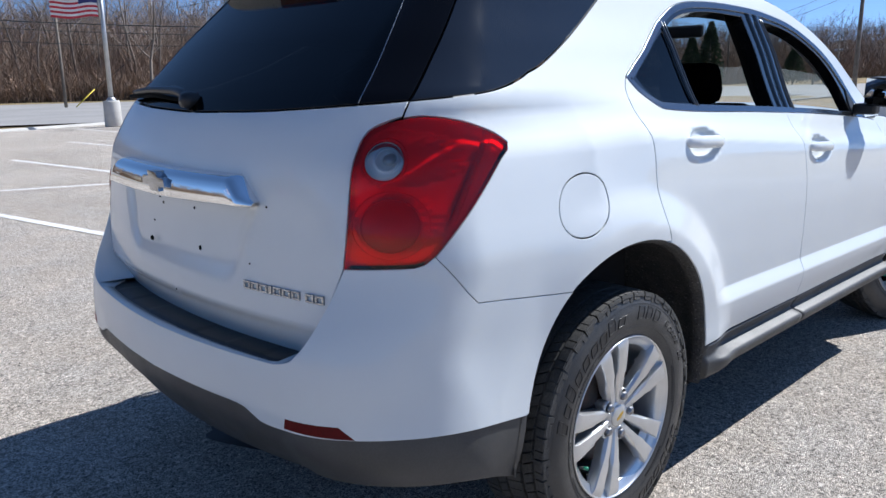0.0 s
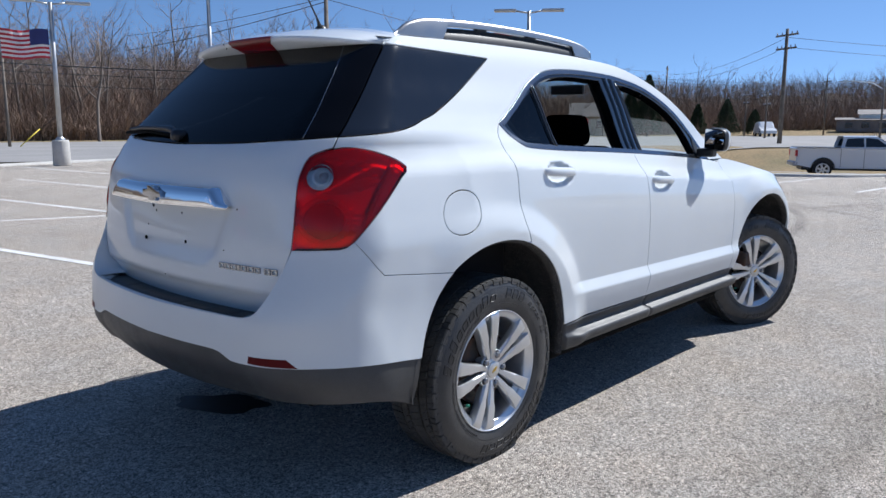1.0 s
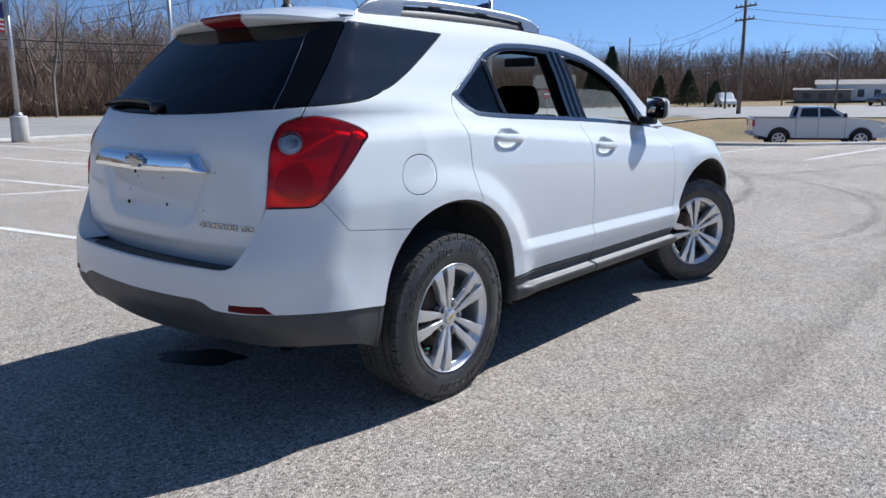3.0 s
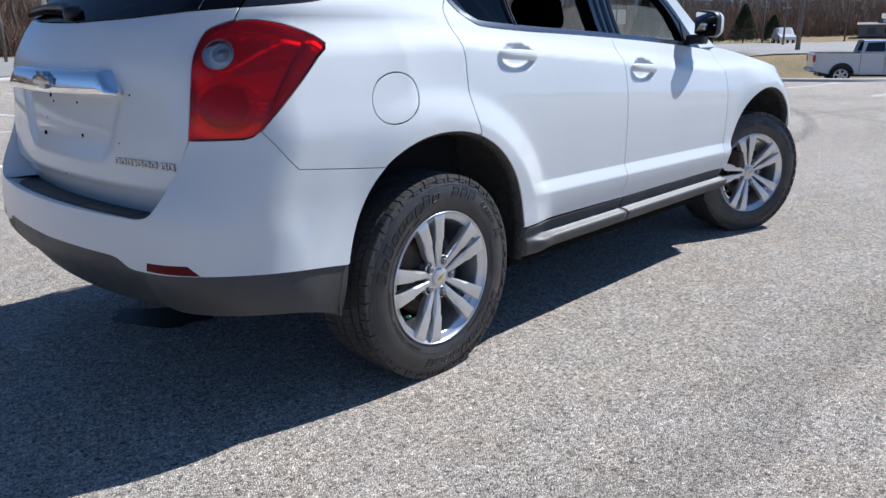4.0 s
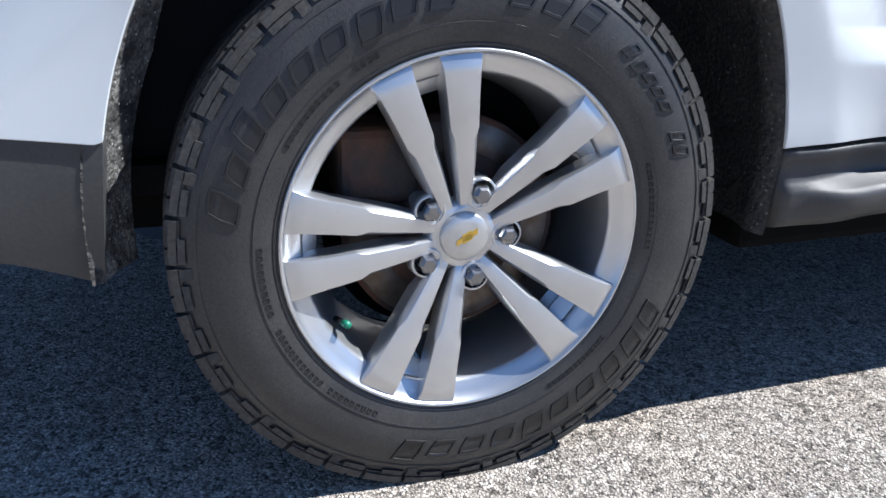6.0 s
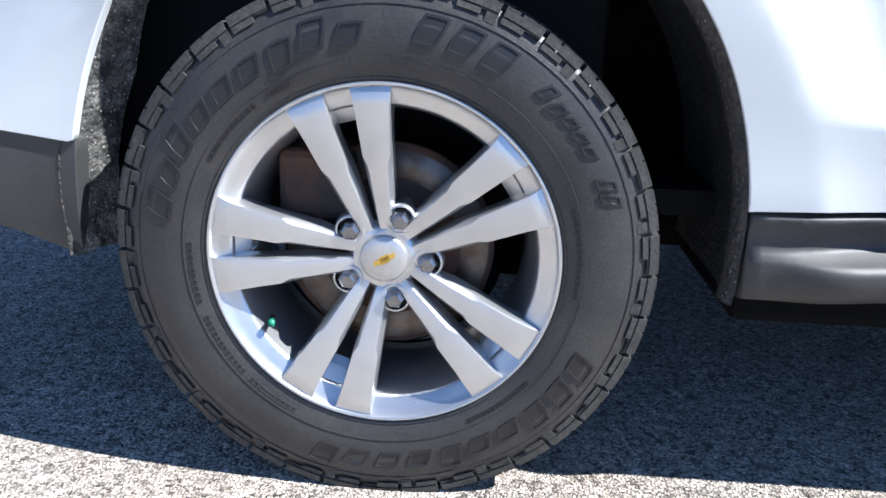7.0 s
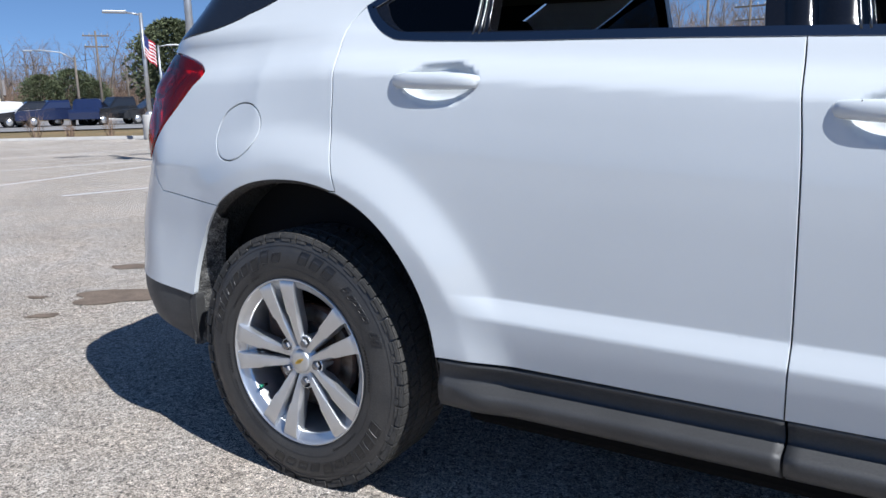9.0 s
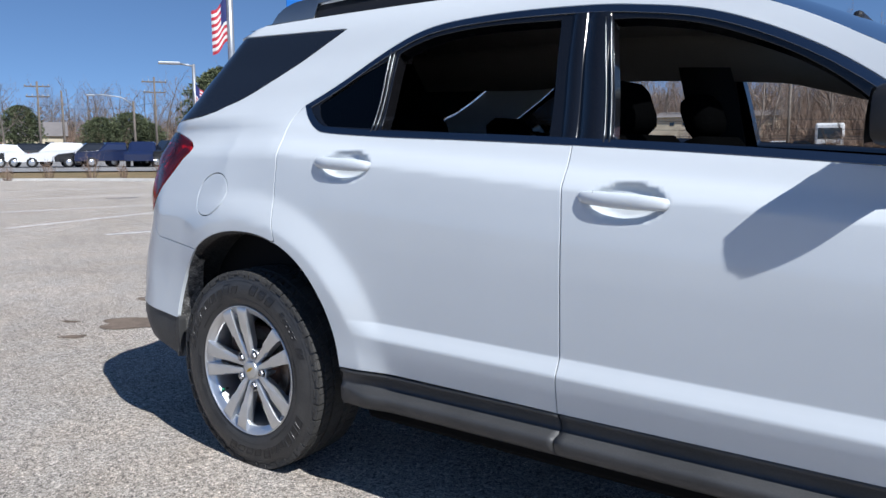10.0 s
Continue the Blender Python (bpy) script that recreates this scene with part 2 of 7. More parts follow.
        l.new(reach.outputs[0], cutm.inputs[1])
        worn = n.new("ShaderNodeMath")
        worn.operation = "MULTIPLY"
        l.new(cutm.outputs[0], worn.inputs[0])
        l.new(patchy.outputs["Fac"], worn.inputs[1])
        if marks is None:
            marks = worn.outputs[0]
        else:
            both = n.new("ShaderNodeMath")
            both.operation = "MAXIMUM"
            l.new(marks, both.inputs[0])
            l.new(worn.outputs[0], both.inputs[1])
            marks = both.outputs[0]
    rubber = ramp(marks, [(0, (1, 1, 1)), (1, (.12, .12, .12))])
    col = mul(mul(mul(mul(mul(mul(mul(mul(base, rims), mid), big), pale), fine), warm), blot), rubber)
    l.new(col, b.inputs["Base Color"])
    b.inputs["Diffuse Roughness"].default_value = .22
    bp = n.new("ShaderNodeBump")
    bp.inputs["Strength"].default_value, bp.inputs["Distance"].default_value = 1.0, .005
    l.new(stones.outputs["Distance"], bp.inputs["Height"])
    bp.invert = True
    l.new(bp.outputs[0], b.inputs["Normal"])
    return m


ASPHALT = asphalt_mat()
CHANNEL = mat("window_channel", (.11, .115, .12), .3, metal=.9)

def pchip(xs, ys):
    """Smooth monotone curve through a table of values."""
    xs, ys = np.array(xs, float), np.array(ys, float)
    h, d = np.diff(xs), np.diff(ys) / np.diff(xs)
    m = np.zeros(len(xs))
    m[0], m[-1] = d[0], d[-1]
    for i in range(1, len(xs) - 1):
        if d[i - 1] * d[i] > 0:
            w1, w2 = 2 * h[i] + h[i - 1], h[i] + 2 * h[i - 1]
            m[i] = (w1 + w2) / (w1 / d[i - 1] + w2 / d[i])

    def f(x):
        x = np.clip(np.asarray(x, float), xs[0], xs[-1])
        i = np.clip(np.searchsorted(xs, x) - 1, 0, len(xs) - 2)
        u = (x - xs[i]) / h[i]
        return ((1 + 2 * u) * (1 - u) ** 2 * ys[i] + u * (1 - u) ** 2 * h[i] * m[i]
                + u * u * (3 - 2 * u) * ys[i + 1] + u * u * (u - 1) * h[i] * m[i + 1])
    return f


def sstep(a, b, x):
    u = np.clip((np.asarray(x, float) - a) / (b - a), 0, 1)
    return u * u * (3 - 2 * u)


# half width of the body over height, at mid length
SIDE = pchip([.15, .25, .30, .36, .42, .45, .50, .540, .563, .568, .5725, .578, .616, .6195, .6225, .627, .70, .75, .82, .90, 1.0, 1.05, 1.058, 1.066, 1.09, 1.12, 1.17, 1.20, 1.3, 1.4, 1.5, 1.6, 1.66, 1.70],
             [.80, .845, .862, .866, .868, .873, .8840, .8915, .8948, .8954, .8951, .8930, .8752, .8739, .8738, .8740, .8770, .8784, .8792, .8770, .8665, .8585, .8568, .8530, .8360, .811, .783, .766, .726, .692, .650, .603, .555, .50])
HAUNCH = pchip([.2, .3, .4, .5, .7, .9, .95, 1.0, 1.1, 1.142, 1.152, 1.2, 1.25, 1.3], [.80, .85, .875, .890, .903, .899, .891, .879, .853, .8400, .8350, .797, .762, .735])
# distance of the tail behind the rear axle over height, and the corner's radius
TAIL = pchip([.20, .33, .45, .53, .62, .70, .76, .82, .90, 1.0, 1.1, 1.2, 1.26, 1.42, 1.58, 1.66], [.88, .93, .965, .975, .973, .962, .942, .915, .887, .875, .865, .825, .78, .625, .455, .38])
HATCH = pchip([.60, .665, .735, .757, .80, .90, 1.0, 1.1, 1.2, 1.26, 1.42, 1.58, 1.66], [.832, .848, .880, .890, .892, .885, .875, .865, .825, .78, .625, .455, .38])
CORNER = pchip([.2, .45, .55, .70, .90, 1.05, 1.2, 1.3, 1.45, 1.6], [.26, .28, .28, .24, .23, .22, .23, .225, .17, .12])
NOSE = pchip([.2, .35, .6, .8, .95, 1.05], [3.62, 3.78, 3.80, 3.76, 3.66, 3.50])
PIV_X, PIV_Y, FAN = -.25, -.35, .62
S_REAR = PIV_X - FAN * math.pi / 2
PIV_F = 3.2
S_FRONT = PIV_F + FAN * math.pi / 2
MID_R, MID_F = S_REAR + PIV_Y, S_FRONT - PIV_Y
AXLE_F = 2.857
RAKE = .016  # fall of the low door crease towards the front, per metre


def half_width(x, z):
    x, z = np.asarray(x, float), np.asarray(z, float)
    shear = .08 * (np.clip(x, .1, 2.4) - 1.26) * sstep(.65, 1.1, z) * (1 - sstep(1.2, 1.5, z))
    rake = RAKE * (np.clip(x, .4, 2.4) - .65) * sstep(.46, .53, z) * (1 - sstep(.66, .78, z))
    base = SIDE(z + shear + rake)
    base = base - .05 * sstep(2.6, 3.8, x) 
    base = base + (HAUNCH(z) - base) * (1 - sstep(-.25, .20, x)) * (1 - sstep(1.22, 1.3, z))
    base = base - .112 * np.clip(-.12 - x, 0, .64) * sstep(.40, .73, z) * (1 - sstep(1.15, 1.3, z))
    for ax in (0.0, AXLE_F):
        dx = x - ax
        dx = np.where(dx > 0, dx / 1.04, dx)
        d = np.sqrt(dx ** 2 + ((z - .355) / 1.02) ** 2)
        g = 1 - .5 * (np.sqrt((d - .552) ** 2 + 6e-5) + (d - .552)) / .098
        base = base + np.maximum(0, .899 + .013 * sstep(.5, .75, z) - base) * .5 * (g + np.sqrt(g * g + .03)) * (1 - .8 * sstep(.1, .4, -dx)) * (1 - sstep(.95, 1.15, z)) * sstep(.22, .50, z)
    return base


def plan(x, y, z, tail=TAIL):
    """Signed measure in plan, negative inside, for the right hand half (y below 0)."""
    r = CORNER(z)
    a = .17 + .02 * sstep(1.2, 1.4, z)
    w = half_width(np.clip(x, -.78, 3.4), z)
    u, v = -y - (w - r), -x - (tail(z) - a * y * y - r)
    rear = np.where((u > 0) & (v > 0), np.hypot(np.maximum(u, 0), np.maximum(v, 0)), np.maximum(u, v)) - r
    q = .42
    u, v = -y - (w - q), x - (NOSE(z) - .2 * y * y - q)
    front = np.where((u > 0) & (v > 0), np.hypot(np.maximum(u, 0), np.maximum(v, 0)), np.maximum(u, v)) - q
    return np.maximum(rear, front)


def shell(s, z, tail=TAIL, off=0.0):
    """Point of the body's skin: s runs along the side (s = x), round either corner and across tail or nose."""
    s, z = np.broadcast_arrays(np.asarray(s, float), np.asarray(z, float))
    th = np.clip((PIV_X - s) / FAN, 0, math.pi / 2) - np.clip((s - PIV_F) / FAN, 0, math.pi / 2)
    ox = np.clip(s, PIV_X, PIV_F)
    oy = PIV_Y + np.maximum(0, S_REAR - s) + np.maximum(0, s - S_FRONT)
    dx, dy = -np.sin(th), -np.cos(th)
    lo, hi = np.zeros_like(ox), np.full_like(ox, 1.2)
    for _ in range(36):
        mid = (lo + hi) / 2
        inside = plan(ox + dx * mid, -np.abs(oy + dy * mid), z, tail) < off
        lo, hi = np.where(inside, mid, lo), np.where(inside, hi, mid)
    return np.stack([ox + dx * lo, oy + dy * lo, z + 0 * ox], -1)

# ---- mesh tools ----
def obj(name, verts, faces, material, parent=None, label="", normals=None, smooth=True):
    me = bpy.data.meshes.new(name)
    me.from_pydata([tuple(map(float, v)) for v in verts], [], [tuple(map(int, f)) for f in faces])
    me.materials.append(material)
    if smooth:
        me.polygons.foreach_set("use_smooth", [True] * len(me.polygons))
    if normals is not None:
        me.normals_split_custom_set_from_vertices([tuple(map(float, n)) for n in normals])
    me.update()
    ob = new(name, me)
    ob.parent = parent
    if label:
        ob["label"] = label
    return ob


def part(name, bm, material, parent=None, label="", smooth=False, angle=None):
    """Link a bmesh as one mesh object under a thing or a part."""
    me = bpy.data.meshes.new(name)
    bmesh.ops.recalc_face_normals(bm, faces=bm.faces)
    if smooth:
        for f in bm.faces:
            f.smooth = True
        if angle:
            for e in bm.edges:
                if len(e.link_faces) == 2 and e.calc_face_angle(0) > radians(angle):
                    e.smooth = False
    bm.to_mesh(me)
    bm.free()
    me.materials.append(material)
    ob = new(name, me)
    ob.parent = parent
    if label:
        ob["label"] = label
    return ob


def thing(name, label, category, m=None, group="", kind=""):
    ob = tagged(new(name), label, category, group, kind)
    if m is not None:
        ob.matrix_world = m
    return ob


def add_box(bm, x0, x1, y0, y1, z0, z1, bevel=0.0, m=None):
    g = bmesh.ops.create_cube(bm, size=1.0)
    vs = g["verts"]
    bmesh.ops.transform(bm, verts=vs, matrix=Matrix.Translation(((x0 + x1) / 2, (y0 + y1) / 2, (z0 + z1) / 2)) @ Matrix.Diagonal((x1 - x0, y1 - y0, z1 - z0, 1)))
    if bevel:
        es = list({e for v in vs for e in v.link_edges})
        r = bmesh.ops.bevel(bm, geom=es, offset=bevel, segments=2, affect="EDGES", profile=.5)
        vs = list({v for f in r["faces"] for v in f.verts} | {v for v in vs if v.is_valid})
    if m is not None:
        bmesh.ops.transform(bm, verts=vs, matrix=m)
    return vs


def box_bm(x0, x1, y0, y1, z0, z1, bevel=0.0, m=None):
    bm = bmesh.new()
    add_box(bm, x0, x1, y0, y1, z0, z1, bevel, m)
    return bm


def lathe(profile, n=48, axis="y", closed=False, arc=2 * math.pi):
    """Verts and faces of a turned shape; the profile is (radius, height) along the axis."""
    verts, faces = [], []
    k = len(profile)
    full = abs(arc - 2 * math.pi) < 1e-6
    m = n if full else n + 1
    for i in range(m):
        a = arc * i / n
        for r, h in profile:
            verts.append({"y": (r * math.cos(a), h, r * math.sin(a)), "z": (r * math.cos(a), r * math.sin(a), h), "x": (h, r * math.cos(a), r * math.sin(a))}[axis])
    for i in range(n):
        j = (i + 1) % m
        for q in range(k - 1 + (1 if closed else 0)):
            q2 = (q + 1) % k
            faces.append((i * k + q, i * k + q2, j * k + q2, j * k + q))
    return verts, faces


def tube(points, radius, n=8, caps=True):
    """Verts and faces of a round bar along points; radius a number or one per point."""
    pts = [Vector(p) for p in points]
    rad = radius if isinstance(radius, (list, tuple)) else [radius] * len(pts)
    verts, faces = [], []
    side = None
    for i, p in enumerate(pts):
        d = (pts[min(i + 1, len(pts) - 1)] - pts[max(i - 1, 0)]).normalized()
        if side is None:
            side = d.orthogonal().normalized()
        side = (side - d * side.dot(d)).normalized()
        up = d.cross(side)
        for k in range(n):
            a = 2 * math.pi * k / n
            verts.append(p + rad[i] * (math.cos(a) * side + math.sin(a) * up))
    for i in range(len(pts) - 1):
        for k in range(n):
            k2 = (k + 1) % n
            faces.append((i * n + k, i * n + k2, (i + 1) * n + k2, (i + 1) * n + k))
    if caps:
        faces.append(tuple(range(n))[::-1])
        faces.append(tuple((len(pts) - 1) * n + k for k in range(n)))
    return verts, faces


def merge(*sets):
    verts, faces = [], []
    for v, f in sets:
        b = len(verts)
        verts += list(v)
        faces += [tuple(i + b for i in q) for q in f]
    return verts, faces


def spline(points, step=.015, closed=False):
    """Points along a smooth curve through the given 2D or 3D points."""
    p = np.array(points, float)
    n = len(p)
    out = []
    for i in range(n if closed else n - 1):
        a, b = p[i], p[(i + 1) % n]
        pre = p[i - 1] if (closed or i > 0) else 2 * a - b
        nxt = p[(i + 2) % n] if (closed or i < n - 2) else 2 * b - a
        k = max(1, int(np.linalg.norm(b - a) / step))
        for q in range(k):
            u = q / k
            out.append(.5 * ((2 * a) + (b - pre) * u + (2 * pre - 5 * a + 4 * b - nxt) * u * u + (3 * a - pre - 3 * b + nxt) * u ** 3))
    if not closed:
        out.append(p[-1])
    return out


def chain(*runs, step=.015):
    """One closed outline from runs of points: each run is smooth, runs meet in corners."""
    out = []
    for r in runs:
        q = spline(r, step)
        if out and np.linalg.norm(out[-1] - q[0]) < 1e-6:
            q = q[1:]
        out += q
    if np.linalg.norm(out[0] - out[-1]) < 1e-6:
        out.pop()
    return np.array(out)


def inside(poly, pts):
    x, y = pts[:, 0], pts[:, 1]
    r = np.zeros(len(pts), bool)
    a, b = poly, np.roll(poly, -1, 0)
    for (x1, y1), (x2, y2) in zip(a, b):
        if y1 != y2:
            r ^= ((y1 > y) != (y2 > y)) & (x < (x2 - x1) * (y - y1) / (y2 - y1) + x1)
    return r


def area2(poly):
    x, y = poly[:, 0], poly[:, 1]
    return .5 * np.sum(x * np.roll(y, -1) - y * np.roll(x, -1))


def inset(poly, d, keep=None):
    """Outline moved inwards by d (it runs anticlockwise); points for which keep is true stay."""
    t = np.roll(poly, -1, 0) - np.roll(poly, 1, 0)
    t = t / np.maximum(np.linalg.norm(t, axis=1, keepdims=True), 1e-9)
    nrm = np.stack([-t[:, 1], t[:, 0]], 1)
    q = poly + d * nrm
    if keep is not None:
        k = keep(poly)
        q[k] = poly[k]
    return q


def patch(fn, outline, holes=(), step=.03, gap=.0028, depth=.016, lip=.002, open_edge=None, centre=(1.2, 0, .8), mirror=False, join=False, rows=()):
    """A curved panel: fn maps (n, 2) places of the outline's plane onto the skin. Edges turn inwards by depth.
    mirror: the same panel for the other side; join: both halves in one; rows: heights of extra rows along
    creases. Returns verts, faces, normals."""
    def prep(p, d):
        p = np.array(p, float)
        if area2(p) < 0:
            p = p[::-1]
        return inset(p, d, open_edge)
    loops = [prep(outline, gap)] + [prep(h, -gap) for h in holes]
    lo, hi = loops[0].min(0), loops[0].max(0)
    gx, gy = np.meshgrid(np.arange(lo[0], hi[0], step), np.arange(lo[1], hi[1], step))
    gx = gx + (np.arange(gx.shape[0]) % 2)[:, None] * step / 2
    g = np.stack([gx.ravel(), gy.ravel()], 1)
    if rows:
        level = g[:, 1:2] + RAKE * (g[:, 0:1] - .65)
        g = g[np.min(np.abs(level - np.array(rows)), 1) > .0032]
        xs = np.arange(lo[0], hi[0], step * .8)
        g = np.concatenate([g] + [np.stack([xs, z - RAKE * (xs - .65)], 1) for z in rows])
    ok = inside(loops[0], g)
    for h in loops[1:]:
        ok &= ~inside(h, g)
    g = g[ok]
    allb = np.concatenate(loops)
    if len(g):
        near = np.array([np.min(np.sum((allb - q) ** 2, 1)) for q in g])
        g = g[near > (step * .45) ** 2]
    pts = np.concatenate([allb, g])
    edges, b = [], 0
    for lp in loops:
        k = len(lp)
        edges += [(b + i, b + (i + 1) % k) for i in range(k)]
        b += k
    from mathutils.geometry import delaunay_2d_cdt
    v2, _, tris, *_ = delaunay_2d_cdt([Vector(p) for p in pts], edges, [], 0, 1e-6)
    v2 = np.array([tuple(v) for v in v2])
    tris = np.array([t for t in tris if len(t) == 3])
    c = v2[tris].mean(1)
    ok = inside(loops[0], c)
    for h in loops[1:]:
        ok &= ~inside(h, c)
    tris = tris[ok]

    def normals(uv):
        e = 2e-3
        du = fn(uv + [e, 0]) - fn(uv - [e, 0])
        dv = fn(uv + [0, e]) - fn(uv - [0, e])
        n = np.cross(du, dv)
        n /= np.maximum(np.linalg.norm(n, axis=1, keepdims=True), 1e-9)
        return n
    p = fn(v2)
    n = normals(v2)
    out = p - np.array(centre)
    out[:, 0] *= .35
    if np.sum(np.sum(n * out, 1)) < 0:
        n = -n
        tris = tris[:, ::-1]
        flip = -1
    else:
        flip = 1
    verts, nrm, faces = [*p], [*n], [tuple(t) for t in tris]
    for li, lp in enumerate(loops):
        k = len(lp)
        q = fn(lp)
        nn = normals(lp) * flip
        t = np.roll(q, -1, 0) - np.roll(q, 1, 0)
        side = np.cross(t, nn) * flip
        side /= np.maximum(np.linalg.norm(side, axis=1, keepdims=True), 1e-9)
        if li:
            side = -side if area2(lp) < 0 else side
            side = side * -1
        rings = [(q, nn), (q + side * lip * .6 - nn * lip * .5, nn + side), (q + side * lip * .9 - nn * lip * 1.6, side), (q + side * lip * .4 - nn * depth, side)]
        base = len(verts)
        for pos, no in rings:
            verts += [*pos]
            nrm += [*(no / np.linalg.norm(no, axis=1, keepdims=True))]
        skip = open_edge(lp) if open_edge else np.zeros(k, bool)
        for r in range(3):
            for i in range(k):
                j = (i + 1) % k
                if skip[i] and skip[j]:
                    continue
                f = (base + r * k + i, base + (r + 1) * k + i, base + (r + 1) * k + j, base + r * k + j)
                faces.append(f if (flip > 0) != (li > 0) else f[::-1])
    verts, nrm = np.array(verts), np.array(nrm)
    if mirror or join:
        mv, mn, mf = verts * [1, -1, 1], nrm * [1, -1, 1], [f[::-1] for f in faces]
        if mirror:
            return mv, mf, mn
        k = len(verts)
        return np.concatenate([verts, mv]), faces + [tuple(i + k for i in f) for f in mf], np.concatenate([nrm, mn])
    return verts, faces, nrm


def panel(name, parent, material, fn, outline, both=False, label="", **kw):
    """One panel on the right hand side, or a pair."""
    v, f, n = patch(fn, outline, **kw)
    made = [obj(name, v, f, material, parent, label, n)]
    if both:
        made.append(obj(name, v * [1, -1, 1], [q[::-1] for q in f], material, parent, label, n * [1, -1, 1]))
    return made

def flat_obj(name, v, f, material, parent, label="", bevel=0.0):
    bm = bmesh.new()
    vs = [bm.verts.new(p) for p in v]
    for q in f:
        try:
            bm.faces.new([vs[i] for i in q])
        except ValueError:
            pass
    if bevel:
        bmesh.ops.recalc_face_normals(bm, faces=bm.faces)
        es = [e for e in bm.edges if len(e.link_faces) == 2 and e.calc_face_angle(0) > .3]
        bmesh.ops.bevel(bm, geom=es, offset=bevel, segments=2, affect="EDGES", profile=.6)
    return part(name, bm, material, parent, label, smooth=True, angle=35)


# ---- the place around ----
GRASS = mat("dry_grass", (.25, .172, .082), .95, vary=.5, vscale=.35, alt=(.17, .135, .062), grain=.35, gscale=9, bump=.5, bscale=30)
EARTH = mat("brown_brush_bank", (.125, .088, .066), .95, vary=.6, vscale=.5, alt=(.040, .033, .027), grain=.7, gscale=2.2, bump=1.0, bscale=2)
ROAD = mat("pale_road", (.29, .28, .27), .9, vary=.18, vscale=.3, grain=.1, gscale=14)
CONC = mat("concrete", (.50, .48, .45), .85, vary=.2, vscale=2.5, grain=.12, gscale=60, bump=.3, bscale=90)
LINE = mat("worn_line_paint", (.72, .71, .69), .7, vary=.25, vscale=2.5, grain=.22, gscale=70, bump=.4, bscale=150)
BARK = mat("grey_brown_bark", (.215, .180, .150), .9, vary=.4, vscale=1.2, island=.25, grain=.2, gscale=12)
TWIG = mat("twigs", (.235, .178, .145), .9, island=.45)
BRUSH = mat("dry_brush", (.235, .165, .120), .95, island=.55)
PINE = mat("pine_needles", (.045, .066, .030), .85, island=.5)
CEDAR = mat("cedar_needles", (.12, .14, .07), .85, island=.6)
GALV = mat("galvanised_steel", (.48, .49, .50), .42, metal=.7, vary=.15, vscale=6)
WOODP = mat("weathered_pole_wood", (.20, .17, .14), .9, vary=.4, vscale=3, grain=.2, gscale=40)
WIRE = mat("cable", (.05, .05, .05), .6)
STAIN = mat("brown_stain", (.200, .150, .108), .8, vary=.3, vscale=9, grain=.25, gscale=140)
OIL = mat("oil_spot", (.022, .022, .022), .6, vary=.4, vscale=12)
F_RED, F_WHITE, F_BLUE = mat("flag_red", (.50, .03, .05), .8, vary=.2, vscale=4), mat("flag_white", (.75, .74, .72), .8, vary=.12, vscale=4), mat("flag_blue", (.03, .04, .16), .8, vary=.2, vscale=4)
BEIGE = mat("beige_wall", (.62, .54, .40), .8, vary=.12, vscale=.6, grain=.05, gscale=20)
ROOFM = mat("grey_roof", (.22, .20, .19), .8, vary=.2, vscale=1)
WHITEP = mat("white_enamel", (.78, .78, .77), .35, coat=.5)
YELLOW = mat("yellow_sleeve", (.65, .52, .05), .6)
SIGNB = mat("sign_blue", (.02, .16, .55), .35)
DARKG = mat("dark_vehicle_glass", (.012, .014, .016), .08, coat=.5)
TWHEEL = mat("far_tyre", (.02, .02, .02), .8)
STOPR = mat("sign_red", (.50, .02, .025), .5)


def H(x, y):
    """Height of the ground: level round the car, with a sunken lane beyond the verge and a rise far off."""
    x, y = np.asarray(x, float), np.asarray(y, float)
    z = -.15 * sstep(-10, -60, x)
    d = np.hypot(x, y)
    a = np.degrees(np.arctan2(y, x))
    dv, av = np.hypot(x + 2.5, y + 2.9), np.degrees(np.arctan2(y + 2.9, x + 2.5))
    z = z - 1.12 * sstep(24.5, 38, dv) * (1 - sstep(46, 54, dv)) * sstep(-30, -14, av) * (1 - sstep(26, 42, av))
    return z + .045 * np.maximum(0, d - 105) * (1 - sstep(32, 45, np.abs(a - 5)))


def fast(name, verts, faces, material, parent=None, label=""):
    """A large mesh from arrays of verts and triangles or quads."""
    verts, faces = np.asarray(verts, np.float32), np.asarray(faces, np.int32)
    me = bpy.data.meshes.new(name)
    n, k = faces.shape
    me.vertices.add(len(verts))
    me.vertices.foreach_set("co", verts.ravel())
    me.loops.add(n * k)
    me.loops.foreach_set("vertex_index", faces.ravel())
    me.polygons.add(n)
    me.polygons.foreach_set("loop_start", np.arange(0, n * k, k, dtype=np.int32))
    me.materials.append(material)
    me.update(calc_edges=True)
    me.validate()
    ob = new(name, me)
    ob.parent = parent
    if label:
        ob["label"] = label
    return ob


def sheet(name, outline, material, lift=0.0, step=2.0, depth=.05, label="", kind="structure", category="ground"):
    """A flat area laid on the ground's shape."""
    v, f, n = patch(lambda uv: np.stack([uv[:, 0], uv[:, 1], H(uv[:, 0], uv[:, 1]) + lift], 1), outline, step=step, gap=0, depth=depth, lip=.001, centre=(0, 0, -500))
    return tagged(obj(name, v, f, material, None, "", n), label, category, kind=kind)


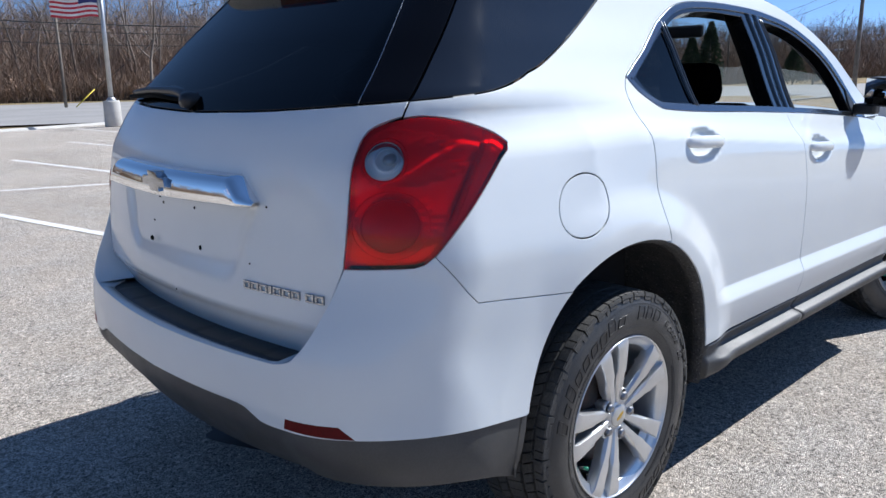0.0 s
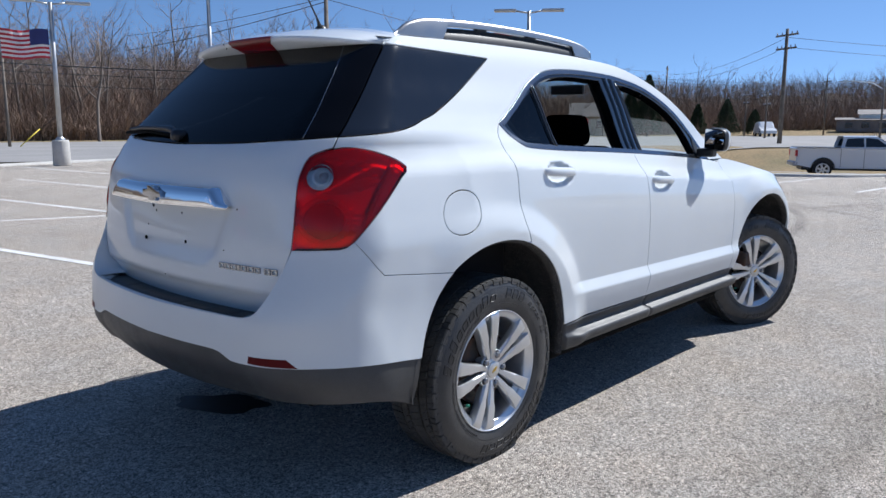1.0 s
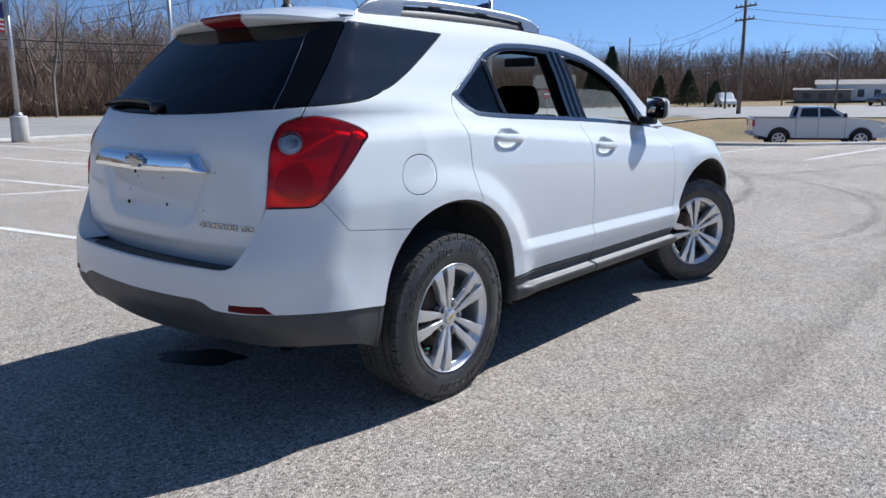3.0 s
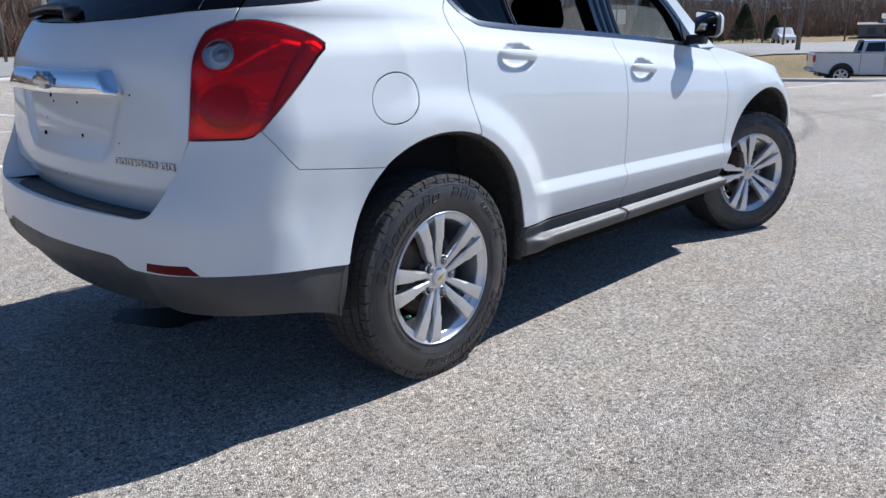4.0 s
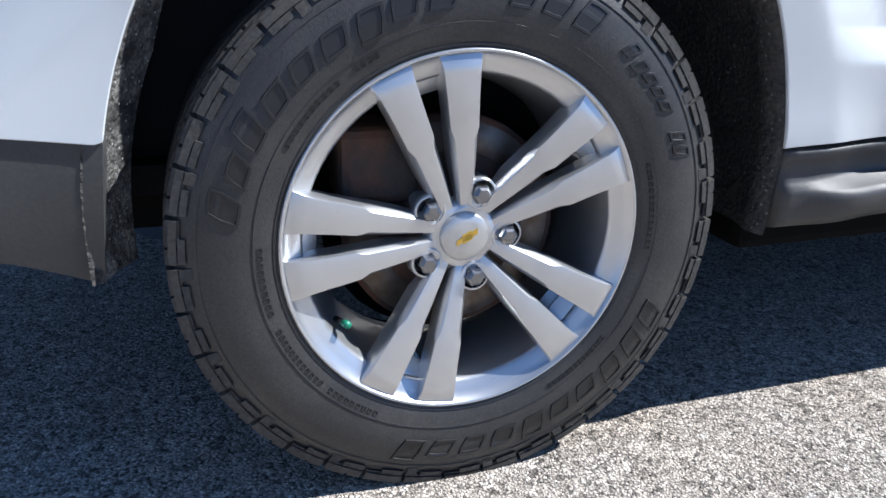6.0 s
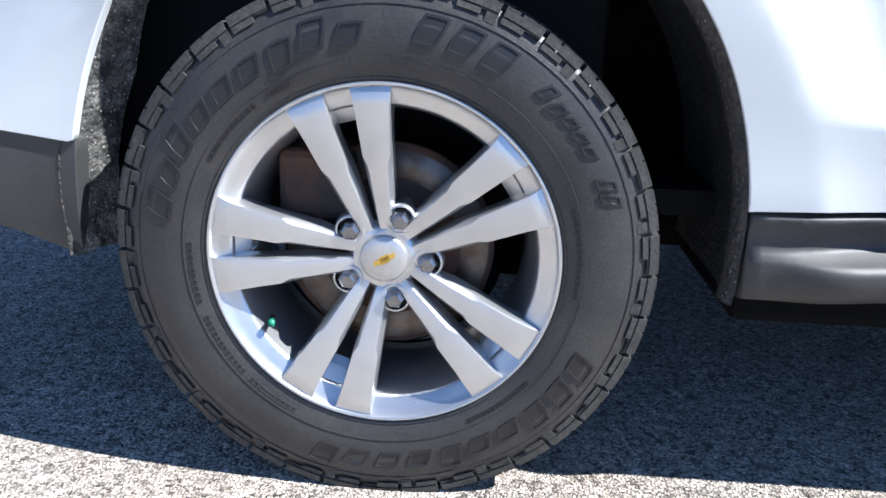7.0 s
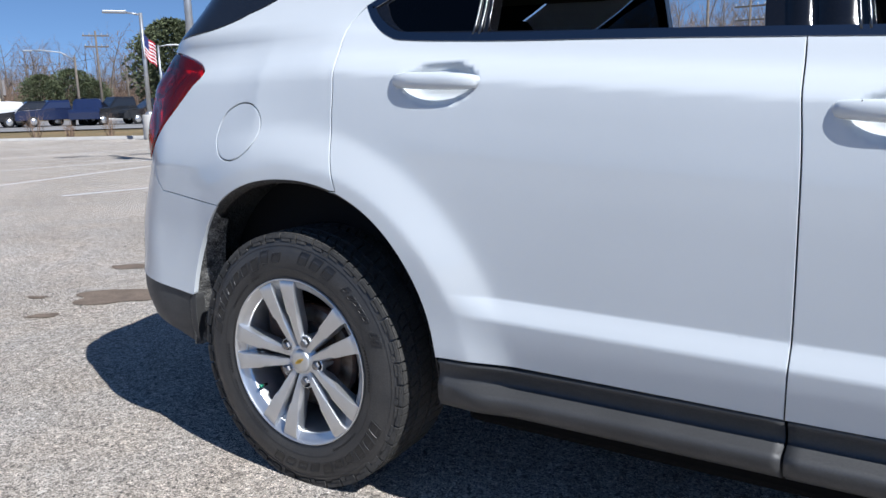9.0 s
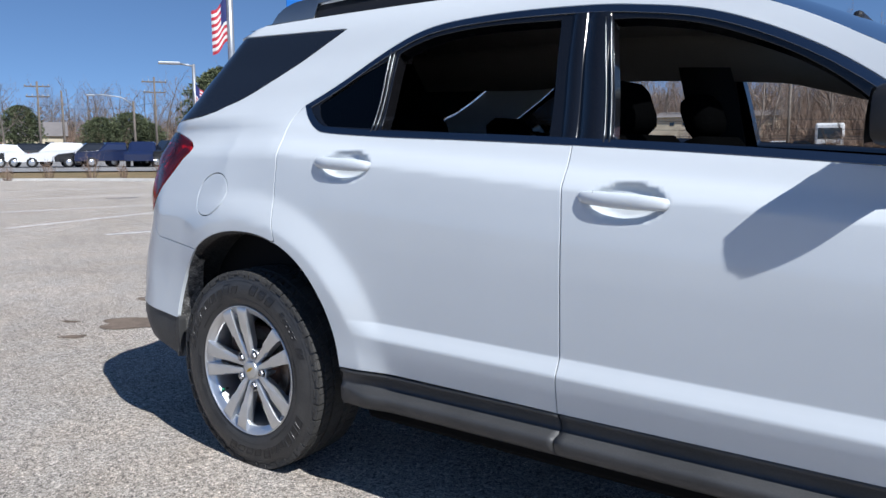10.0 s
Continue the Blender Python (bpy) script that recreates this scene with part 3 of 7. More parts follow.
# earth to the horizon
rad = np.concatenate([np.linspace(0, 60, 61), np.linspace(66, 200, 24), [260, 400, 800, 2000]])
ang = np.radians(np.arange(0, 360, 2))
gv = np.array([(r * math.cos(a), r * math.sin(a), 0) for r in rad for a in ang])
gv[:, 2] = np.where(np.hypot(gv[:, 0], gv[:, 1]) < 210, H(gv[:, 0], gv[:, 1]) - .05, np.minimum(H(gv[:, 0], gv[:, 1]), 3) - .05)
m = len(ang)
gf = np.array([(i * m + j, (i + 1) * m + j, (i + 1) * m + (j + 1) % m, i * m + (j + 1) % m) for i in range(len(rad) - 1) for j in range(m)])
tagged(fast("ground", gv, gf, GRASS), "dry brown winter grass and earth", "ground", kind="structure")

LOT = [(-60, -10.5), (-27, 12.2), (-12, 16.5), (7.4, 23.8), (11.2, 24.6), (14.2, 18), (18.6, 4.6), (22, .9), (34, -12), (60, -48), (-60, -60)]
sheet("car_park", chain(*[[LOT[i], LOT[(i + 1) % len(LOT)]] for i in range(len(LOT))], step=1.0), ASPHALT, 0, 2.2, .08, "weathered light grey asphalt car park")


def band(name, polar, material, lift, label, category="road"):
    """A road strip given as (bearing, near, far) round the place where the walk begins."""
    v, f = [], []
    az = np.arange(polar[0][0], polar[-1][0] + .1, 2)
    n0 = np.interp(az, [p[0] for p in polar], [p[1] for p in polar])
    n1 = np.interp(az, [p[0] for p in polar], [p[2] for p in polar])
    for a, r0, r1 in zip(np.radians(az), n0, n1):
        for k in np.linspace(0, 1, 8):
            r = r0 + (r1 - r0) * k
            x, y = -2.5 + r * math.cos(a), -2.9 + r * math.sin(a)
            v.append((x, y, float(H(x, y)) + lift))
    for i in range(len(az) - 1):
        for j in range(7):
            f.append((i * 8 + j, i * 8 + j + 1, (i + 1) * 8 + j + 1, (i + 1) * 8 + j))
    return tagged(obj(name, v, f, material), label, category, kind="structure")


band("road", [(-12, 60, 112), (5, 56, 116), (20, 53, 108), (35, 45, 84), (50, 37, 66), (65, 30, 62), (80, 30, 58), (100, 33, 56), (120, 36, 58), (140, 40, 78), (155, 44, 80), (175, 48, 80)], ROAD, .02, "pale worn road beyond the grass verge")
band("lane", [(-12, 38.5, 45.5), (5, 38, 45), (12, 38, 45), (20, 38.2, 45), (26, 38.5, 45)], ROAD, .03, "sunken lane beyond the grass verge")


def kerb(pts):
    rows = []
    p = spline([(x, y) for x, y in pts], 1.0)
    for i, q in enumerate(p):
        d = p[min(i + 1, len(p) - 1)] - p[max(i - 1, 0)]
        d = d / np.linalg.norm(d)
        nx, ny = -d[1], d[0]
        z = float(H(q[0], q[1]))
        rows.append([(q[0] + nx * a, q[1] + ny * a, z + b) for a, b in ((-.12, -.05), (-.09, .05), (-.06, .075), (.07, .075), (.09, .06), (.09, -.05))])
    v, f = loft(rows)
    tagged(obj("kerb", v, f, CONC), "low concrete kerb round the car park", "kerb", kind="structure")


def loft(rows):
    k = len(rows[0])
    return [p for r in rows for p in r], [(i * k + j, i * k + j + 1, (i + 1) * k + j + 1, (i + 1) * k + j) for i in range(len(rows) - 1) for j in range(k - 1)]


kerb(LOT[:5])
kerb(LOT[4:9])


def paint_line(x0, y0, x1, y1, w=.10):
    d = Vector((x1 - x0, y1 - y0)).normalized()
    n = Vector((-d.y, d.x)) * w / 2
    k = 12
    v = []
    for i in range(k + 1):
        x, y = x0 + (x1 - x0) * i / k, y0 + (y1 - y0) * i / k
        for s_ in (1, -1):
            px, py = x + n.x * s_, y + n.y * s_
            v.append((px, py, float(H(px, py)) + .005))
    f = [(2 * i, 2 * i + 1, 2 * i + 3, 2 * i + 2) for i in range(k)]
    return tagged(obj("parking_line", v, f, LINE), "worn white parking line on asphalt", "line", "parking lines", "structure")


for q in ((.85, 4.1, -.20, 9.6), (3.0, 7.6, 2.2, 13.2), (2.75, 8.20, .2, 9.1), (6.95, 15.4, 6.4, 22.4), (5.0, 11.5, 4.4, 17.0), (14.6, 1.45, 20.4, .85), (14.7, 3.72, 18.6, 3.22), (15.5, -1.2, 22.5, -2.2), (-9.6, 2.6, -10.9, 8.4),
          (-7.6, 3.0, -6.8, 5.8), (-13.0, 2.6, -11.8, 7.4), (-16.5, 4.8, -14.9, 10.2), (-11.5, 9.2, -7.2, 10.8), (-20.2, 6.2, -18.6, 11.8)):
    paint_line(*q)


def blob(name, cx, cy, rx, ry, material, label, rot=0.0, seed=1, category="stain"):
    pts = []
    for i in range(40):
        a = 2 * math.pi * i / 40
        k = 1 + .28 * noise.noise((math.cos(a) * 1.3 + seed, math.sin(a) * 1.3, seed * 3.1)) * 2
        x, y = rx * k * math.cos(a), ry * k * math.sin(a)
        pts.append((cx + x * math.cos(rot) - y * math.sin(rot), cy + x * math.sin(rot) + y * math.cos(rot)))
    v = [(x, y, float(H(x, y)) + .004) for x, y in pts]
    return tagged(obj(name, v, [tuple(range(len(v)))], material), label, category, kind="structure")


blob("stain", -2.46, .20, .26, .16, STAIN, "brown damp stain on asphalt", .5, 1)
blob("stain", -2.43, -.25, .09, .045, STAIN, "small brown stain on asphalt", .6, 2)
blob("stain", -2.85, -.04, .07, .03, STAIN, "small brown stain on asphalt", .3, 3)
blob("stain", -3.1, .75, .16, .07, STAIN, "brown damp stain on asphalt", .4, 4)
blob("stain", -.42, .43, .20, .11, OIL, "dark oil spot under the car", 2.2, 5)
# ---- bare trees, brush, pines ----
def bare_tree(seed, height, limbs=9, subs=6, twigs=4):
    """Arrays of a leafless tree: tapered trunk and limbs, then fine twigs."""
    rng = np.random.default_rng(seed)
    wood_v, wood_f, twig_v, twig_f = [], [], [], []

    def stick(p, q, r0, r1, n, vs, fs):
        d = (q - p) / np.linalg.norm(q - p)
        s_ = np.cross(d, [.3, .5, .81])
        s_ /= np.linalg.norm(s_)
        u = np.cross(d, s_)
        b = len(vs)
        for c, r in ((p, r0), (q, r1)):
            for k in range(n):
                a = 2 * math.pi * k / n
                vs.append(c + r * (math.cos(a) * s_ + math.sin(a) * u))
        for k in range(n):
            k2 = (k + 1) % n
            fs.append((b + k, b + k2, b + n + k2))
            fs.append((b + k, b + n + k2, b + n + k))
    base = np.zeros(3)
    pts = [base]
    d = np.array([rng.normal(0, .05), rng.normal(0, .05), 1.0])
    k = 6
    for i in range(k):
        d = d + np.append(rng.normal(0, .10, 2), 0)
        pts.append(pts[-1] + d / np.linalg.norm(d) * height * .88 / k)
    R = height * .013
    for i in range(k):
        stick(pts[i], pts[i + 1], R * (1 - i / k * .85), R * (1 - (i + 1) / k * .85), 5, wood_v, wood_f)
    for i in range(limbs):
        u = .28 + .70 * (i + rng.random()) / limbs
        j = min(int(u * k), k - 1)
        p = pts[j] + (pts[j + 1] - pts[j]) * (u * k - j)
        a = rng.random() * 2 * math.pi
        up = .55 + .6 * rng.random()
        dd = np.array([math.cos(a), math.sin(a), up])
        L = height * (.42 - .26 * u) * (.8 + .5 * rng.random())
        mid = p + dd / np.linalg.norm(dd) * L * .5
        dd = dd + np.array([0, 0, .5])
        q = mid + dd / np.linalg.norm(dd) * L * .5
        r = R * (.42 - .25 * u)
        stick(p, mid, r, r * .7, 4, wood_v, wood_f)
        stick(mid, q, r * .7, r * .3, 3, wood_v, wood_f)
        for s_ in range(subs):
            w = .25 + .75 * (s_ + rng.random()) / subs
            p2 = p + (mid - p) * w * 2 if w < .5 else mid + (q - mid) * (w - .5) * 2
            e = dd / np.linalg.norm(dd) + rng.normal(0, .62, 3) + [0, 0, .35]
            q2 = p2 + e / np.linalg.norm(e) * L * (.50 - .2 * w) * (.7 + .6 * rng.random())
            stick(p2, q2, r * .32, r * .12, 3, twig_v, twig_f)
            for t_ in range(twigs):
                w2 = .2 + .8 * rng.random()
                p3 = p2 + (q2 - p2) * w2
                e2 = e / np.linalg.norm(e) + rng.normal(0, .6, 3) + [0, 0, .25]
                q3 = p3 + e2 / np.linalg.norm(e2) * L * .2 * (.6 + .8 * rng.random())
                stick(p3, q3, r * .15, r * .05, 3, twig_v, twig_f)
    return np.array(wood_v), np.array(wood_f), np.array(twig_v), np.array(twig_f)


KINDS = [bare_tree(s, 10.0, 9 + s % 3, 6, 4) for s in range(7)]
WOODS = [(-14, 138), (5, 134), (12, 129), (20, 122), (30, 103), (42, 88), (55, 75), (68, 69), (80, 67), (92, 70), (105, 84), (120, 98), (135, 102), (150, 104), (165, 104), (185, 108), (200, 115), (330, 150), (346, 178)]


def spot(az, d, ex=-2.5, ey=-2.9):
    a = radians(az)
    return ex + d * math.cos(a), ey + d * math.sin(a)


rng = np.random.default_rng(5)
wv, wf, tv, tf = [], [], [], []
nw = nt = 0
# woods along the far side of the road
az = -13.0
while az < 184:
    d0 = float(np.interp(az, [w[0] for w in WOODS], [w[1] for w in WOODS]))
    thick = 6 if 40 < az < 112 else 5
    for row in range(thick):
        d = d0 + 2.5 + row * 6 + rng.random() * 6
        x, y = spot(az + rng.normal(0, .5), d)
        ridge = 0.0
        if row >= (4 if az > 40 else 3):
            d = d0 + 20 + rng.random() * 14
            ridge = 3.6 if az < 40 else 5.2 if az < 112 else 2.6
            x, y = spot(az + rng.normal(0, .5), d)
        h = (.80 + .45 * rng.random()) * (.6 if ridge else 1) * (.80 if az < 40 else 1.06 if az < 112 else .98)
        if rng.random() < .10:
            h *= 1.25
        a = rng.random() * 2 * math.pi
        c, s_ = math.cos(a), math.sin(a)
        M = np.array([[c, -s_, 0], [s_, c, 0], [0, 0, 1]]) * h
        K = KINDS[int(rng.integers(len(KINDS)))]
        o = np.array([x, y, float(H(x, y)) - .4 + ridge])
        wv.append(K[0] @ M.T + o)
        wf.append(K[1] + nw)
        nw += len(K[0])
        tv.append(K[2] @ M.T + o)
        tf.append(K[3] + nt)
        nt += len(K[2])
    az += math.degrees((1.55 if 40 < az < 112 else 2.3) / d0)
woods = tagged(fast("woods", np.concatenate(wv), np.concatenate(wf), BARK), "leafless brown winter woods beyond the road", "woods", kind="stuff")
fast("twigs", np.concatenate(tv), np.concatenate(tf), TWIG, woods)
# undergrowth of thin stems
n = 100000
azs = rng.random(n) * 197 - 13
d0 = np.interp(azs, [w[0] for w in WOODS], [w[1] for w in WOODS])
d = d0 + np.where(rng.random(n) < .6, rng.random(n) ** 1.5 * 14, 14 + rng.random(n) * 22)
px, py = -2.5 + d * np.cos(np.radians(azs)), -2.9 + d * np.sin(np.radians(azs))
hgt = (1.0 + rng.random(n) * 5.2 * np.clip((d - d0) / 5 + .35, 0, 1.2)) * np.where(azs < 112, 1.0, .8) * np.where(d - d0 > 14, .75, 1)
w = .018 + .03 * rng.random(n)
lean = rng.normal(0, .36, (n, 2)) * hgt[:, None]
a = rng.random(n) * math.pi
rise = np.where(azs < 38, 4.3, np.where(azs < 112, 6.2, 3.6)) * np.clip((d - d0 - 10) / 13, 0, .95)
b0 = np.stack([px, py, H(px, py) - .3 + rise], 1)
side = np.stack([np.cos(a), np.sin(a), 0 * a], 1) * w[:, None]
tip = b0 + np.stack([lean[:, 0], lean[:, 1], hgt], 1)
fork = b0 + (tip - b0) * .45
tip2 = fork + np.stack([rng.normal(0, 1.0, n), rng.normal(0, 1.0, n), hgt * .34], 1)
tip3 = fork + np.stack([rng.normal(0, 1.1, n), rng.normal(0, 1.1, n), hgt * .28], 1)
V = np.concatenate([b0 - side, b0 + side, tip, fork - side * .8, fork + side * .8, tip2, tip3])
i = np.arange(n)
Fc = np.concatenate([np.stack([i, i + n, i + 2 * n], 1), np.stack([i + 3 * n, i + 4 * n, i + 5 * n], 1), np.stack([i + 3 * n, i + 4 * n, i + 6 * n], 1)])
tagged(fast("undergrowth", V, Fc, BRUSH), "dry brown brush at the foot of the woods", "brush", kind="stuff")
# rising bank behind the first trees
rows = []
for az in np.arange(-14, 347, 1.0):
    d0 = float(np.interp(az, [w_[0] for w_ in WOODS], [w_[1] for w_ in WOODS]))
    hb = 4.3 if az < 38 else 6.2 if az < 112 else 3.6 if az < 186 else 3.0
    hb *= 1 + .22 * noise.noise((az * .13, 0, 1)) + .12 * noise.noise((az * .9, 3, 1))
    row = []
    for k, (dd, hh) in enumerate(((9, 0), (13, .35), (18, .75), (24, 1.0), (40, 1.05), (90, 1.0))):
        x, y = spot(az, d0 + dd)
        row.append((x, y, float(H(*spot(az, min(d0 + dd, 190)))) - .2 + hb * hh * (1 + .25 * noise.noise((x * .15, y * .15, k)))))
    rows.append(row)
v, f = loft(rows)
tagged(obj("wooded_bank", v, f, EARTH), "brown wooded bank in the distance", "bank", kind="structure")


def pine(seed, height, radius, n=900, round_top=False):
    """Evergreen: trunk and many drooping needle sprays in whorls."""
    r_ = np.random.default_rng(seed)
    vs, fs = [], []
    for i in range(n):
        u = r_.random() ** .8
        z = height * (.06 + .94 * u)
        R = radius * ((1 - u) ** .8 if not round_top else math.sqrt(max(.02, 1 - (2 * u - 1) ** 2)) * (.75 + .4 * r_.random()))
        a = r_.random() * 2 * math.pi
        R *= .35 + .75 * r_.random()
        p = np.array([R * math.cos(a), R * math.sin(a), z])
        out = np.array([math.cos(a), math.sin(a), -.25 + .6 * round_top * r_.random()])
        for k in range(6):
            e = out + r_.normal(0, .45, 3)
            e /= np.linalg.norm(e)
            L = height * (.016 + .022 * r_.random()) + .07
            s_ = np.cross(e, r_.normal(0, 1, 3))
            s_ = s_ / np.linalg.norm(s_) * L * .24
            b = len(vs)
            vs += [p - s_, p + s_, p + e * L]
            fs.append((b, b + 1, b + 2))
    return np.array(vs), np.array(fs)


def plant_pine(az, d, height, radius, seed, ex=-2.5, ey=-2.9, round_top=False, n=1700, label="dark green conifer by the road"):
    x, y = spot(az, d, ex, ey)
    t = thing("pine_tree", label, "tree", pose(x, y, float(H(x, y)) - .1), "evergreens")
    v, f = tube([(0, 0, 0), (0, 0, height * .9)], [height * .02, height * .004], 7)
    obj("trunk", v, f, BARK, t)
    v, f = pine(seed, height, radius, n, round_top)
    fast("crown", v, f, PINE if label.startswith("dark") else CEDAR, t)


for az, d, h, r in ((24.0, 108, 4.2, 1.4), (22.1, 108, 4.8, 1.8), (20.3, 111, 3.4, 1.5), (27.4, 101, 7.6, 1.9), (28.6, 100, 6.0, 1.7)):
    plant_pine(az, d, h, r, int(az * 10))
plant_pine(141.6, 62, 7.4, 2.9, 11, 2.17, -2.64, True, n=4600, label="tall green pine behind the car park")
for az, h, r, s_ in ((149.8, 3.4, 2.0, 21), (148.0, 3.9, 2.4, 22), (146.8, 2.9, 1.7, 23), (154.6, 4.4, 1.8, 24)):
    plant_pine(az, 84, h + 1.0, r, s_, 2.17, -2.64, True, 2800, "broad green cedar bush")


def shrub(x, y, h, seed, label="small leafless shrub in the verge"):
    r_ = np.random.default_rng(seed)
    vs, fs = [], []
    for i in range(46):
        a, t = r_.random() * 2 * math.pi, r_.random()
        p = np.array([.12 * math.cos(a), .12 * math.sin(a), 0])
        q = p + np.array([math.cos(a) * h * .45 * t, math.sin(a) * h * .45 * t, h * (.5 + .5 * r_.random())])
        s_ = np.array([-math.sin(a), math.cos(a), 0]) * .008
        b = len(vs)
        vs += [p - s_, p + s_, q]
        fs.append((b, b + 1, b + 2))
        mid = p + (q - p) * .5
        q2 = mid + r_.normal(0, .16, 3) * h + [0, 0, .2 * h]
        b = len(vs)
        vs += [mid - s_, mid + s_, q2]
        fs.append((b, b + 1, b + 2))
    t = thing("shrub", label, "shrub", pose(x, y, float(H(x, y)) - .05), "shrubs")
    fast("foliage", vs, fs, BRUSH, t)


for i, (az, d) in enumerate(((155.6, 33.4), (153.2, 33.8), (150.6, 34.2), (148.6, 34.4), (146.2, 34.8), (143.6, 35.2))):
    x, y = spot(az, d, 2.17, -2.64)
    shrub(x, y, .85 + .25 * (i % 3), 40 + i)
shrub(*spot(13.2, 50), 2.5, 60, "bare sapling on the dry grass verge")
for i, (az, d, h) in enumerate(((57.2, 66, 10.5), (51.5, 66, 11.5), (37.5, 75, 11), (66, 65, 11), (155.5, 66, 7), (150.5, 92, 8.2), (143.2, 95, 7.4), (99.5, 62, 9), (111, 55, 9))):
    x, y = spot(az, d) if az < 120 else spot(az, d, 2.17, -2.64)
    K = KINDS[i % len(KINDS)]
    t = thing("bare_tree", "tall leafless deciduous tree", "tree", pose(x, y, float(H(x, y)) - .1, 0, 0, 40 * i) @ Matrix.Scale(h / 10, 4), "bare trees")
    fast("trunk", K[0], K[1], BARK, t)
    fast("crown", K[2], K[3], TWIG, t)


# ---- posts, wires, flags, signs ----
def bollard(parent, h=.80):
    v, f = lathe([(0, 0), (.25, 0), (.26, .04), (.25, h - .05), (.23, h), (0, h)], 28, "z")
    return obj("base", v, f, CONC, parent, "round concrete post base")


def lamp_post(x, y, top, heading, arms=2, label="grey double-arm car park lamp on a concrete base", base=True):
    t = thing("lamp_post", label, "street lamp", pose(x, y, float(H(x, y)), 0, 0, heading), "lamp posts")
    if base:
        bollard(t)
    v, f = tube([(0, 0, .75), (0, 0, top)], [.075, .055], 14)
    obj("pole", v, f, GALV, t)
    v, f = lathe([(.14, .79), (.14, .84), (.08, .90)], 16, "z")
    obj("base_plate", v, f, GALV, t)
    for s_ in (1, -1)[:arms]:
        v, f = tube([(0, 0, top - .06), (s_ * .45, 0, top + .01)], .03, 8)
        obj("arm", v, f, GALV, t)
        part("lamp_head", box_bm(min(s_ * .42, s_ * 1.12), max(s_ * .42, s_ * 1.12), -.13, .13, top - .02, top + .06, .02), GALV, t)
    return t


lamp_post(7.6, 22.4, 4.95, -21)
lamp_post(11.6, 20.1, 5.6, -21)
lamp_post(18.5, 12.4, 4.95, -54)
lamp_post(-20.3, 13.87, 4.0, 234, 1, "grey single-arm car park lamp on a concrete base")
lamp_post(-9.71, 6.94, 4.9, 52, 2)
lamp_post(-35.8, 26.4, 4.45, 54, 1, "grey single-arm car park lamp on a concrete base")


def flag(x, y, z, heading, w, h, seed=0.0, droop=.0):
    """Striped flag in folds: red and white bars and a blue corner, on a short staff ring."""
    t = thing("flag", "red, white and blue striped flag on a lamp post", "flag", pose(x, y, z, 0, 0, heading), "flags")
    n = 22

    def at(u, v_):
        return (.05 + w * u * (1 - .12 * droop), .07 * w * math.sin(u * 9 + seed + v_ * 1.5) * u ** .5, -h * v_ - droop * h * u * .9 + .04 * h * math.sin(u * 7 + seed))
    for s_ in range(13):
        v0, v1 = s_ / 13, (s_ + 1) / 13
        start = .40 if s_ < 7 else 0.0
        us = np.linspace(start, 1, n)
        rows = [[at(u, v0), at(u, v1)] for u in us]
        v, f = loft(rows)
        obj("stripe", v, f, F_RED if s_ % 2 == 0 else F_WHITE, t)
    rows = [[at(u, q) for q in np.linspace(0, 7 / 13, 5)] for u in np.linspace(0, .40, 10)]
    v, f = loft(rows)
    obj("canton", v, f, F_BLUE, t)
    vs, fs = [], []
    for r in range(5):
        for c in range(6):
            u, q = .03 + .062 * c, (.06 + .1 * r)
            p = Vector(at(u, q))
            b = len(vs)
            for k in range(5):
                a = 2 * math.pi * k / 5
                vs.append(p + Vector((.012 * w * math.cos(a), -.012, .016 * w * math.sin(a))))
            fs.append(tuple(range(b, b + 5)))
    if w > 1:
        tagged(obj("star_dots", vs, fs, F_WHITE, t), kind="stuff")
    v, f = tube([(0, 0, .05), (0, 0, -h - .05)], .02, 8)
    obj("staff", v, f, GALV, t)


flag(7.52, 22.36, 4.12, 159, 1.30, .86, .4, .05)
flag(18.5, 12.4, 4.3, 126, 1.2, .8, 1.4, .1)
flag(-20.25, 13.82, 3.32, 52, .34, .72, 2.0, .5)
flag(-9.71, 6.94, 3.95, 232, .30, .80, .2, .4)
flag(-35.75, 26.44, 2.96, 52, .42, .62, 3.0, .6)


def utility_pole(x, y, top, heading=0.0, cross=True, lamp_arm=False, r=.14):
    t = thing("utility_pole", "tall weathered wooden utility pole", "utility pole", pose(x, y, float(H(x, y)), 0, 0, heading), "utility poles")
    v, f = tube([(0, 0, -.2), (0, 0, top)], [r, r * .65], 10)
    obj("pole", v, f, WOODP, t)
    if cross:
        for dz, w in ((.45, 1.1), (1.4, 1.0)):
            part("crossarm", box_bm(-w, w, -.06, .06, top - dz - .06, top - dz + .06, .01), WOODP, t)
            for k in (-.9, -.45, .45, .9):
                v, f = lathe([(.05, 0), (.06, .06), (.03, .12), (.04, .16), (0, .18)], 8, "z")
                obj("insulator", [(a + k * w, b, c + top - dz + .06) for a, b, c in v], f, GALV, t)
    if lamp_arm:
        v, f = tube([(0, 0, top - .3), (-1.0, 0, top + .35), (-2.6, 0, top + .55), (-3.2, 0, top + .5)], .05, 8)
        obj("lamp_arm", v, f, GALV, t)
        part("lamp_head", box_bm(-3.8, -3.1, -.13, .13, top + .42, top + .55, .03), GALV, t)


